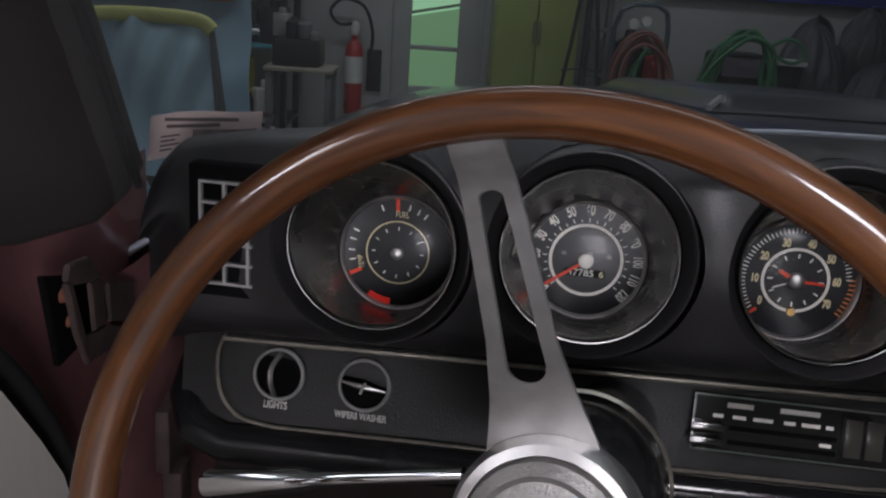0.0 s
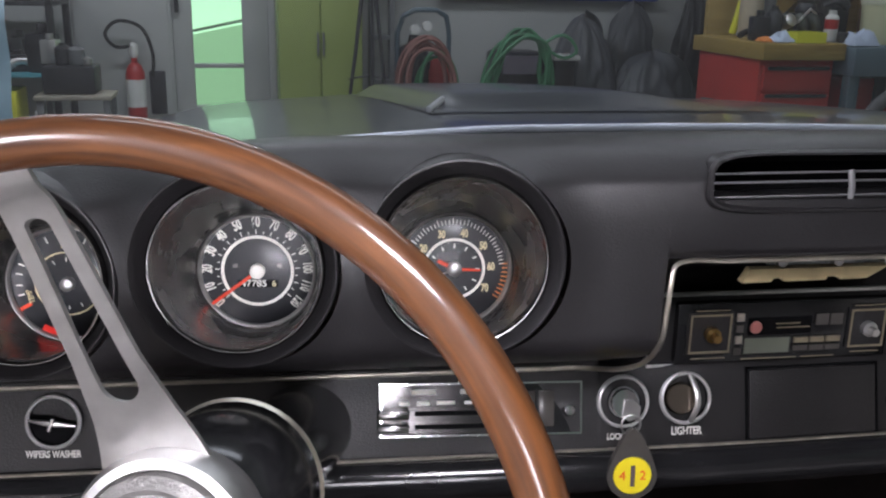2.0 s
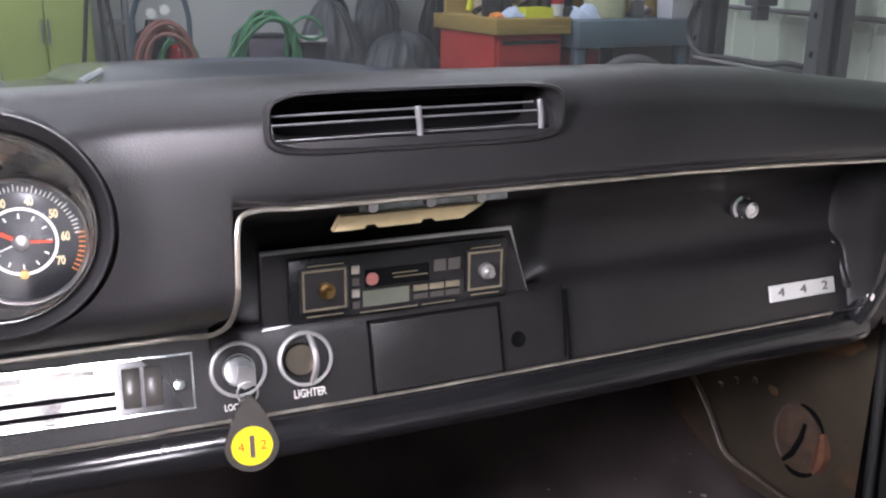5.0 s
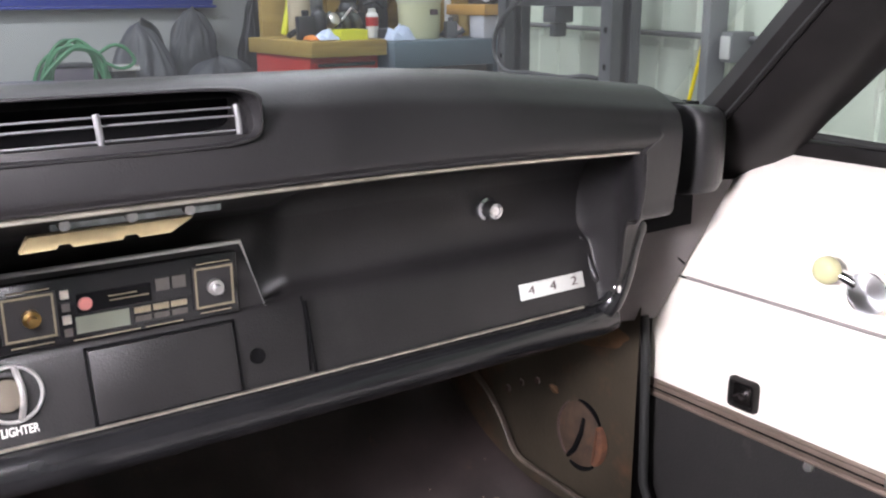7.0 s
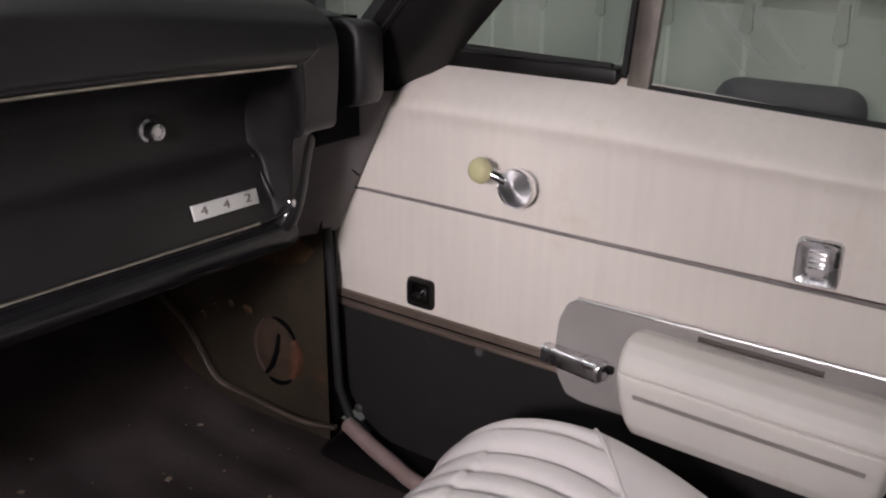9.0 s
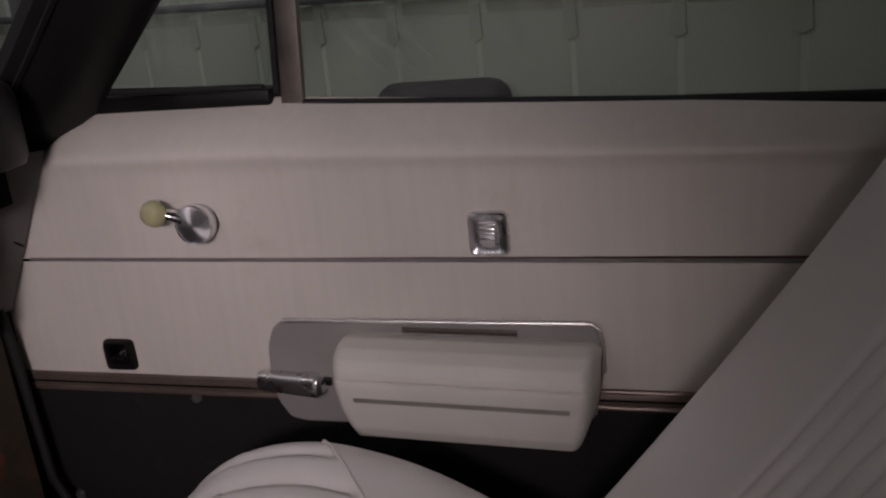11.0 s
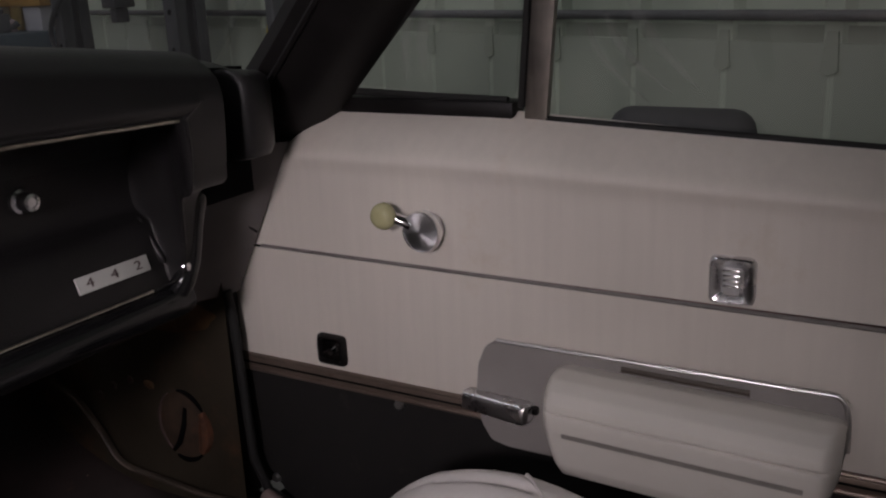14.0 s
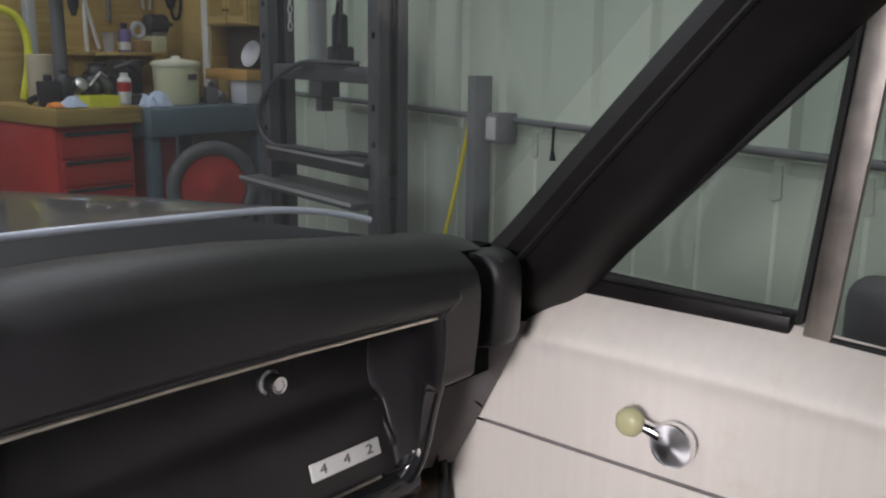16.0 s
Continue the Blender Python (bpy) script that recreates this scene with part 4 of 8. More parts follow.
def spoke(angle):
    """A flat steel spoke, slotted, dished from the rim down to the hub."""
    bm = nb()
    rot = WM @ pose(0, 0, 0, 0, 0, angle)
    R0, R1 = 0.036, 0.193

    def width(r):
        return float(np.interp(r, [0.036, 0.07, 0.10, 0.18, 0.193], [0.030, 0.0215, 0.0165, 0.0118, 0.0118]))

    def height(r):
        return float(np.interp(r, *DISH))

    def slot(r):
        w = float(np.interp(r, [0.077, 0.167], [0.0100, 0.0054]))
        e = min(r - 0.077, (0.167 - r) * 1.6) / w
        return 0.0 if e <= 0 else w * math.sqrt(1 - (1 - min(1.0, e)) ** 2)
    rows = []
    ends = [0.077 + 0.0100 * (1 - math.cos(math.pi * k / 28)) for k in range(15)] + [0.167 - 0.0034 * (1 - math.cos(math.pi * k / 28)) for k in range(15)]
    radii = sorted(set(list(np.linspace(R0, 0.0769, 26)) + ends + list(np.linspace(0.0875, 0.163, 54)) + list(np.linspace(0.1671, R1, 16))))
    N = len(radii) - 1
    for r in radii:
        w, h, s = width(r), height(r), slot(r)
        rows.append([(-w, r, h), (-s, r, h), (s, r, h), (w, r, h)])
    for side in (0, 1):
        for i in range(N):
            a, b = rows[i], rows[i + 1]
            c = (a[0], a[1], b[1], b[0]) if side == 0 else (a[2], a[3], b[3], b[2])
            top = [rot @ Vector((p[0], p[1], p[2] + 0.0015)) for p in c]
            bot = [rot @ Vector((p[0], p[1], p[2] - 0.0025)) for p in c]
            tv = [bm.verts.new(p) for p in top]
            bv = [bm.verts.new(p) for p in bot]
            bm.faces.new(tv)
            bm.faces.new(list(reversed(bv)))
            for k in [1, 3] + [0] * (i == 0) + [2] * (i == N - 1):
                bm.faces.new((tv[k], bv[k], bv[(k + 1) % 4], tv[(k + 1) % 4]))
    bmesh.ops.remove_doubles(bm, verts=bm.verts, dist=0.00005)
    return part("spoke", bm, STEEL, wheel, "slotted brushed steel spoke", angle=30)


SPIN = 12.8
spoke(SPIN)
spoke(SPIN + 120)
spoke(SPIN - 120)
bm = nb()
lathe(bm, [(0.046, -0.115), (0.050, -0.100), (0.050, -0.088), (0.047, -0.080), (0.042, -0.078), (0.040, -0.082), (0.036, -0.082), (0.030, -0.078), (0.0, -0.074)], WM, 56)
part("hub", bm, STEEL, wheel, "satin steel hub ring")
bm = nb()
lathe(bm, [(0.041, -0.0815), (0.040, -0.074), (0.034, -0.070), (0.031, -0.072), (0.0, -0.068)], WM, 48)
part("horn_cap", bm, mat("grained_horn_cap", (0.30, 0.29, 0.28), 0.4, 0.7, vary=0.1, scale=50, bump=0.6, bump_scale=500), wheel, "grained grey horn cap")

column = thing("steering_column", (0.05, 0.45, 0.75), "black steering column with a chrome turn signal lever", "steering column")
bm = nb()
axis = WM.to_3x3() @ Vector((0, 0, -1))
lathe(bm, [(0.0, -0.118), (0.042, -0.118), (0.050, -0.130), (0.053, -0.160), (0.053, -0.20), (0.047, -0.215), (0.040, -0.22), (0.036, -0.45)], WM, 40)
part("housing", bm, GLOSSBLACK, column, "glossy black column housing")
lathe(bm := nb(), [(0.0545, -0.196), (0.0565, -0.199), (0.0545, -0.203)], WM, 40)
part("bright_band", bm, TRIM, column)
bm = nb()
base = WM @ Vector((-0.052, 0.012, -0.118))
tip = Vector((-0.168, 0.4106, 0.8516))
tube(bm, [base, base.lerp(tip, 0.45), base.lerp(tip, 0.55), base.lerp(tip, 0.6), base.lerp(tip, 0.97), tip], [0.0045, 0.0045, 0.005, 0.0075, 0.0095, 0.0085], 14)
part("turn_signal_lever", bm, CHROME, column, "chrome tapered lever")

# ---- car body round the cabin ----
body = thing("classic_car", (0.43, 0.6, 0.4), "stripped car body with maroon door jamb and bare floor", "car body")


def curve_y(x):
    """Plan of the windshield's foot."""
    return 0.89 - 0.34 * ((x - 0.43) / 0.75) ** 2


# floor pan and toe board
bm = nb()


def floorf(u, v):
    x = -0.36 + 1.55 * u
    y = -0.95 + 2.15 * v
    z = 0.42 + 0.37 * soft(y - 0.86, 0.12) / 0.34 * 0.75
    tunnel = 0.16 * math.exp(-((x - 0.43) / 0.11) ** 2)
    z += tunnel + 0.006 * math.sin(x * 70) * (0.5 + 0.5 * math.tanh((0.7 - y) * 8))
    return Vector((x, y, z + 0.004 * noise.noise(Vector((x * 9, y * 9, 0)))))


grid(bm, floorf, 70, 70)
ob = part("floor_pan", bm, FLOORPAINT, body, "dirty dark maroon floor metal")
bm = nb()
grid(bm, lambda u, v: Vector((-0.36 + 1.55 * u, 1.0 + 0.12 * (1 - v) - 0.1 * v, 0.72 + 0.20 * v)), 8, 6)
part("firewall", bm, FLOORPAINT, body)

# grit and scraps lying on the bare floor
r_ = random.Random(12)
bm = nb()
for k in range(70):
    gx_, gy_ = 0.62 + 0.48 * r_.random(), 0.32 + 0.52 * r_.random()
    p_ = floorf((gx_ + 0.36) / 1.55, (gy_ + 0.95) / 2.15)
    w_ = 0.0012 + 0.0032 * r_.random() ** 2
    bx(bm, -w_, w_, -w_ * 0.7, w_ * 0.7, 0.0, w_ * 0.5, m=pose(p_.x, p_.y, p_.z, 0, 0, 360 * r_.random()))
tagged(part("floor_grit", bm, mat("pale_grit", (0.30, 0.24, 0.18), 0.8, vary=0.5, scale=90), None, smooth=False), "pale grit scattered on the bare floor", "grit", kind="stuff")

# kick panel on the passenger side, with its speaker hole
bm = nb()
KY0, KY1, KZ0, KZ1 = 0.556, 1.0, 0.44, 0.86
hc = Vector((0.648, 0.552))


def kickf(u, v):
    y = KY0 + (KY1 - KY0) * u
    z = KZ0 + (KZ1 - KZ0) * v
    bulge = 0.015 * math.exp(-((y - 0.72) / 0.12) ** 2)
    return Vector((1.132 - bulge * 0.4 + 0.03 * soft(y - 0.85, 0.05), y, z))


grid(bm, kickf, 44, 40)
part("kick_panel", bm, KICKPAINT, body, "brown painted kick panel with speaker hole")


def worn_patch(cy, cz, ry, rz, tilt, seed):
    """A patch of bare rusty primer with a ragged outline."""
    def f(u, v):
        t = 2 * math.pi * u
        k = v * (1 + 0.30 * noise.noise(Vector((math.cos(t) * 1.7, math.sin(t) * 1.7, seed))))
        y, z = cy + ry * k * math.cos(t) - tilt * rz * k * math.sin(t), cz + rz * k * math.sin(t) + tilt * ry * k * math.cos(t)
        return kickf((y - KY0) / (KY1 - KY0), (z - KZ0) / (KZ1 - KZ0)) + Vector((-0.0012 * (1 - v * v) - 0.0006, 0, 0))
    grid(bm := nb(), f, 40, 4)
    part("rust_patch", bm, TANRUST, body, "patch of bare tan rust")


TANRUST = mat("tan_rust_primer", (0.120, 0.068, 0.034), 0.7, vary=0.35, scale=26, stain=((0.07, 0.045, 0.028), 22, 0.54), bump=0.4, bump_scale=180)
worn_patch(0.632, 0.702, 0.058, 0.017, -0.18, 2)
worn_patch(0.700, 0.600, 0.010, 0.006, 0.1, 5)


def hole_arc(a0, a1, r, w, material, name, label=""):
    """A stretch of the pressed round speaker mount."""
    bm = nb()
    pts = []
    for k in range(17):
        t = radians(a0 + (a1 - a0) * k / 16)
        u, v = (hc.x + r * 0.84 * math.cos(t) - KY0) / (KY1 - KY0), (hc.y + r * math.sin(t) - KZ0) / (KZ1 - KZ0)
        pts.append(kickf(u, v) + Vector((-0.0015, 0, 0)))
    tube(bm, pts, [w * (0.35 + 0.65 * math.sin(math.pi * (k + 1) / 18)) for k in range(17)], 8, flat=1.0)
    part(name, bm, material, body, label)


bm = nb()


def discf(u, v):
    t = 2 * math.pi * u
    r = 0.047 * v
    w = 0.0025 * noise.noise(Vector((math.cos(t) * 3, math.sin(t) * 3, v * 2)))
    p = kickf((hc.x + r * 0.84 * math.cos(t) - KY0) / (KY1 - KY0), (hc.y + r * math.sin(t) - KZ0) / (KZ1 - KZ0))
    return p + Vector((-0.0030 * (1 - v) - 0.0008 + w * v * (1 - v), 0, 0))


grid(bm, discf, 36, 6)
part("speaker_disc", bm, mat("rust_stained_disc", (0.050, 0.031, 0.020), 0.7, vary=0.4, scale=40, stain=((0.11, 0.047, 0.022), 30, 0.55), bump=0.4, bump_scale=200), body, "rust-stained round speaker cover")
# near-black tubes laid on the cover paint the shade of its slots
hole_arc(85, 150, 0.049, 0.0034, DEEP, "speaker_slot", "dark speaker slot")
hole_arc(232, 292, 0.050, 0.0036, DEEP, "speaker_slot", "dark speaker slot")
hole_arc(150, 225, 0.047, 0.0105, mat("orange_rust_patch", (0.11, 0.042, 0.020), 0.85, vary=0.45, scale=60, stain=((0.07, 0.034, 0.020), 45, 0.5), bump=0.5, bump_scale=240), "speaker_rim", "orange rusted speaker mount edge")
hole_arc(-60, 60, 0.048, 0.0022, HINGE, "speaker_rim")
bm = nb()
tube(bm, [kickf((y - KY0) / (KY1 - KY0), (z - KZ0) / (KZ1 - KZ0)) + Vector((-0.003, 0, 0)) for y, z in ((0.640, 0.578), (0.644, 0.555), (0.655, 0.528), (0.668, 0.512))], [0.003, 0.0045, 0.0045, 0.003], 8, flat=0.6)
part("speaker_brace", bm, DEEP, body)
for y, z in ((0.80, 0.565), (0.735, 0.60), (0.77, 0.585)):
    lathe(bm := nb(), [(0, 0.004), (0.005, 0.003), (0.006, 0)], Matrix.Translation((1.128, y, z)) @ Matrix.Rotation(radians(-90), 4, "Y"), 12)
    part("kick_screw", bm, HINGE, body)
bm = nb()
tube(bm, spline([(1.112, 0.88, 0.58), (1.116, 0.835, 0.553), (1.118, 0.800, 0.515), (1.117, 0.765, 0.474), (1.116, 0.70, 0.468), (1.118, 0.60, 0.462), (1.126, 0.54, 0.468)], 30), 0.0055, 8, flat=0.6)
part("floor_flange", bm, mat("worn_flange_edge", (0.085, 0.066, 0.050), 0.55, vary=0.4, scale=30, bump=0.4, bump_scale=160), body, "worn floor flange")
bm = nb()
tube(bm, [(1.142, 0.560, 0.745), (1.142, 0.554, 0.70), (1.142, 0.546, 0.52), (1.146, 0.53, 0.475), (1.15, 0.50, 0.462)], 0.0062, 10)
part("door_seal", bm, RUBBER, body, "black rubber door seal")
bm = nb()
tube(bm, spline([(1.14, 0.53, 0.470), (1.12, 0.44, 0.455), (1.10, 0.33, 0.452), (1.10, 0.0, 0.452), (1.10, -0.9, 0.452)], 30), 0.011, 10)
part("sill_trim", bm, mat("pinkish_sill_trim", (0.40, 0.30, 0.28), 0.45, 0.3, vary=0.2, scale=20), body, "scuffed bright sill strip")
part("hinge_post", box(1.136, 1.30, 0.566, 0.66, 0.45, 0.95, 0.01), BLACKMETAL, body)
part("sill_box", box(1.10, 1.30, -0.95, 0.56, 0.26, 0.447, 0.02), BLACKMETAL, body)

# charcoal pad between dashboard end and door
bm = nb()


def padf(u, v):
    y = (0.605 - 0.05 * v) * (1 - u) + (0.556 - 0.098 * v) * u
    z = 0.739 + 0.190 * v
    return Vector((1.070 + 0.090 * u, y - 0.008 * math.sin(math.pi * u), z))


grid(bm, padf, 12, 12)
part("side_pad", bm, SIDEPAD, body, "charcoal vinyl cowl side pad")
bm = nb()
tube(bm, [padf(0.2, 0.78) + Vector((-0.002, -0.002, 0)), padf(0.98, 0.42) + Vector((-0.002, -0.001, 0))], 0.0013, 6)
part("pad_seam", bm, DEEP, body)


# windshield pillars, header and foot
def pillar(mirror):
    def X(x):
        return 0.866 - x if mirror else x
    sy = 0.11 if mirror else 0.0
    bm = nb()
    keys = [(1.170, 0.457 if mirror else 0.545, 0.985 if mirror else 0.90), (1.168, 0.44 if mirror else 0.457, 1.0 if mirror else 0.985), (1.163, 0.367, 1.085), (1.155, 0.247, 1.215), (1.14, 0.135, 1.33), (1.12, 0.07, 1.40)]
    cs = spline(keys, 24)
    rows = []
    for x, y, z in cs:
        c = Vector((X(x), y + sy, z))
        up = Vector((0, 0.70, 0.71))
        side = Vector((-1 if not mirror else 1, 0, 0))
        ring_ = []
        wide = 0.016 if mirror else 0.0
        for a, b in ((0.020 + wide, 0.048), (0.030 + wide, 0.030), (0.024 + wide, 0.004), (0.006 + wide, -0.022), (-0.028, -0.044), (-0.045, -0.047), (-0.075, -0.02), (-0.075, 0.03), (-0.03, 0.056), (0.0, 0.056)):
            ring_.append(bm.verts.new(c + side * a + up * b))
        rows.append(ring_)
    for p, q in zip(rows, rows[1:]):
        for k in range(10):
            bm.faces.new((p[k], p[(k + 1) % 10], q[(k + 1) % 10], q[k]))
    bm.faces.new(rows[0])
    bm.faces.new(list(reversed(rows[-1])))
    # driver's pillar gets a lighter black: its stronger light is in the colour
    part("windshield_pillar", bm, mat("lit_black_pillar", (0.030, 0.027, 0.026), 0.5, vary=0.2, scale=9) if mirror else BLACKMETAL, body, "black painted windshield pillar", angle=35)
    bm = nb()
    tube(bm, [Vector((X(x - (0.046 if mirror else 0.030)), y + sy, z)) + Vector((0, 0.008, 0.008)) for x, y, z in cs], 0.0035, 6)
    part("pillar_bead", bm, BLACKMETAL, body)


pillar(False)
pillar(True)
bm = nb()
tube(bm, spline([(-0.24, 0.17, 1.385), (0.05, 0.21, 1.405), (0.43, 0.225, 1.41), (0.81, 0.19, 1.405), (1.10, 0.10, 1.385)], 20), 0.035, 12, flat=0.6)
part("windshield_header", bm, BLACKMETAL, body)
bm = nb()
grid(bm, lambda u, v: Vector((-0.27 + 1.40 * u, curve_y(-0.27 + 1.40 * u) - 0.02 - v * (0.70 - 0.33 * ((u - 0.5) * 2) ** 2), 0.985 + 0.42 * v - 0.02 * ((u - 0.5) * 2) ** 2)), 24, 12)
ws = part("windshield", bm, SHIELD, body, "clear curved windshield glass")
ws.visible_shadow = False

# roof over the cabin, out of view; keeps the ceiling light off the dashboard
bm = nb()
grid(bm, lambda u, v: Vector((-0.33 + 1.52 * u, 0.20 - 1.55 * v - 0.10 * (2 * u - 1) ** 2 * (1 - v), 1.425 + 0.05 * math.sin(math.pi * u) * (0.4 + 0.6 * math.sin(math.pi * v)) - 0.05 * v * v)), 20, 16)
grid(bm, lambda u, v: Vector((-0.33 + 1.52 * u, 0.20 - 1.55 * v - 0.10 * (2 * u - 1) ** 2 * (1 - v), 1.445 + 0.05 * math.sin(math.pi * u) * (0.4 + 0.6 * math.sin(math.pi * v)) - 0.05 * v * v)), 20, 16)
part("roof", bm, BLACKMETAL, body)

# cowl between dashboard and hood
bm = nb()
grid(bm, lambda u, v: Vector((-0.24 + 1.34 * u, curve_y(-0.24 + 1.34 * u) - 0.10 + 0.20 * v, 0.945 + 0.02 * v - 0.03 * ((u - 0.5) * 2) ** 2)), 30, 4)
part("cowl", bm, BLACKMETAL, body)

# driver's door jamb
bm = nb()


def jambf(u, v):
    y = 0.44 + 0.46 * u
    z = 0.42 + 0.53 * v
    return Vector((-0.352 - 0.02 * (1 - u) ** 2 + 0.006 * math.sin(v * 5), y, z))


grid(bm, jambf, 16, 24)
part("door_jamb", bm, MAROON, body, "maroon painted door jamb")
hinge = new("door_hinge")
hinge.parent = body
hinge["label"] = "greasy brown steel door hinge"


def side_plate(name, outline, x, depth, material=None):
    bm = nb()
    slab(bm, outline, Matrix(((0, 0, 1, x), (1, 0, 0, 0.030), (0, 1, 0, 0), (0, 0, 0, 1))), depth)
    bmesh.ops.bevel(bm, geom=[e for e in bm.edges], offset=0.0012, segments=2, affect="EDGES")
    part(name, bm, material or HINGE, hinge)


side_plate("edge_flange", [(0.553, 0.909), (0.564, 0.905), (0.584, 0.852), (0.587, 0.825), (0.570, 0.858)], -0.3235, 0.0055)
side_plate("top_arch", [(0.554, 0.9105), (0.560, 0.922), (0.600, 0.916), (0.629, 0.8895), (0.603, 0.8935), (0.566, 0.9025)], -0.3235, 0.0050)
side_plate("middle_flange", [(0.602, 0.892), (0.628, 0.888), (0.633, 0.844), (0.607, 0.847)], -0.3235, 0.0045)
side_plate("foot_plate", [(0.586, 0.852), (0.606, 0.845), (0.634, 0.8425), (0.705, 0.811), (0.700, 0.804), (0.650, 0.815), (0.589, 0.825)], -0.3235, 0.0040)
side_plate("square_plate", [(0.639, 0.880), (0.707, 0.857), (0.705, 0.818), (0.642, 0.842)], -0.3235, 0.0048)
# near-black sheet paints the shade within the hinge
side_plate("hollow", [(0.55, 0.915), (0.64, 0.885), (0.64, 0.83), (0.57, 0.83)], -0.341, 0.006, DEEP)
for yy, zz, rr_ in ((0.610, 0.888, 0.006), (0.620, 0.862, 0.005)):
    lathe(bm := nb(), [(0, 0.010), (rr_ * 0.8, 0.009), (rr_, 0.0)], Matrix.Translation((-0.335, yy, zz)) @ Matrix.Rotation(radians(90), 4, "Y"), 10)
    part("hinge_bolt", bm, RUST, hinge)
bm = nb()
tube(bm, spline([(-0.345, 0.42, 0.955), (-0.343, 0.475, 0.908), (-0.342, 0.535, 0.845), (-0.341, 0.588, 0.768), (-0.340, 0.622, 0.69), (-0.340, 0.635, 0.60), (-0.340, 0.635, 0.48)], 24), 0.012, 10)
part("door_seal", bm, RUBBER, body, "black rubber door seal")
bm = nb()
grid(bm, lambda u, v: Vector((-0.30 - 0.03 * (1 - u), 0.70 + 0.28 * u, 0.45 + 0.42 * v)), 8, 8)
part("kick_panel", bm, MAROON, body)
bm = nb()
bx(bm, -0.30, -0.285, 0.72, 0.80, 0.66, 0.73, 0.004)
bx(bm, -0.30, -0.28, 0.74, 0.78, 0.60, 0.65, 0.004)
part("wiring_block", bm, HINGE, body)

# driver's door: only the front of its white card shows
ddoor = thing("driver_door", (-0.5, 0.5, 0.5), "closed driver's door with rounded white vinyl card", "car door")
bm = nb()
yz = [(-0.9, 0.955), (0.36, 0.958), (0.405, 0.940), (0.45, 0.900), (0.484, 0.865), (0.535, 0.80), (0.570, 0.75), (0.597, 0.703), (0.612, 0.64), (0.614, 0.55), (0.60, 0.46), (-0.9, 0.45)]
slab(bm, [(y, z) for y, z in yz], Matrix(((0, 0, 1, -0.325), (1, 0, 0, 0), (0, 1, 0, 0), (0, 0, 0, 1))), -0.03)
bmesh.ops.bevel(bm, geom=[e for e in bm.edges], offset=0.008, segments=2, affect="EDGES")
part("door_card", bm, WHITEVINYL, ddoor)

# ---- hood ----
hood = thing("car_hood", (0.43, 1.5, 0.9), "dark glossy car hood with a raised scoop", "car hood")


def lip_y(x):
    return 0.945 - 0.11 * ((x - 0.43) / 0.80) ** 2


def hood_z(x, y):
    s = (x - 0.43) / 0.80
    v = y - lip_y(x)
    z = 1.008 - 0.045 * max(0.0, 0.35 - x) - 0.65 * max(0.0, 0.05 - x) ** 2 - 0.062 * v - 0.020 * v * v - 0.005 * s * s - 0.07 * max(0, abs(s) - 0.86) ** 2 * 8
    return z


def hoodf(u, v):
    x = -0.37 + 1.665 * u
    y0 = lip_y(x)
    y = y0 + (2.25 - 0.10 * ((x - 0.43) / 0.8) ** 2 - y0) * v
    return Vector((x, y, hood_z(x, y)))


bm = nb()
grid(bm, hoodf, 60, 40)
part("panel", bm, HOODPAINT, hood, "dark glossy hood panel")
bm = nb()


def scoopf(u, v):
    x0, x1 = 0.325 - 0.02 * v, 0.88 + 0.05 * v
    x = x0 + (x1 - x0) * u
    y = 1.16 + 0.85 * v
    e = min(1, u * 10, (1 - u) * 2.2)
    e = e * e * (3 - 2 * e)
    f = min(1, v * 6)
    f = f * f * (3 - 2 * f)
    return Vector((x, y, hood_z(x, y) + 0.002 + e * f * (0.025 - 0.003 * (2 * u - 1) ** 2)))


grid(bm, scoopf, 50, 40)
part("scoop", bm, HOODPAINT, hood, "raised hood scoop")
# the lip's blue-white colour paints the highlight along the hood's rear edge
bm = nb()
tube(bm, [Vector((x, lip_y(x) - 0.002, hood_z(x, lip_y(x)) - 0.002)) for x in np.linspace(-0.36, 1.29, 54)], 0.0046, 10)
part("rear_lip", bm, mat("lip_highlight_colour", (0.70, 0.74, 0.85), 0.35, 0.5, vary=0.1, scale=10), hood, "rolled rear edge in a painted highlight colour")
bm = nb()
tube(bm, [scoopf(0.0, 0.02) + Vector((0, 0, 0.004)), scoopf(0.06, 0.09) + Vector((0, 0, 0.006))], 0.005, 6)
part("scoop_trim", bm, mat("pale_scoop_edge", (0.55, 0.57, 0.60), 0.3, 0.2), hood)
for side in (0, 1):
    bm = nb()
    grid(bm, lambda u, v: Vector(((1.30 + 0.10 * u) if side else (-0.36 - 0.10 * u), 0.50 + 1.75 * v, (0.965 if side else 0.80) - 0.05 * u - 0.085 * v - 0.35 * u * u)), 8, 12)
    part("fender", bm, HOODPAINT, body, "dark fender")

# paper folded on the dashboard by the pillar
paper = thing("folded_paper", (-0.24, 0.7, 1.0), "folded pinkish printed paper lying on the dashboard", "paper")


def paperf(u, v):
    return Vector((-0.283 + 0.098 * u, 0.672 + 0.014 * v - 0.02 * u, 0.988 + 0.024 * u + (0.036 - 0.008 * u) * v + 0.002 * math.sin(5 * u)))


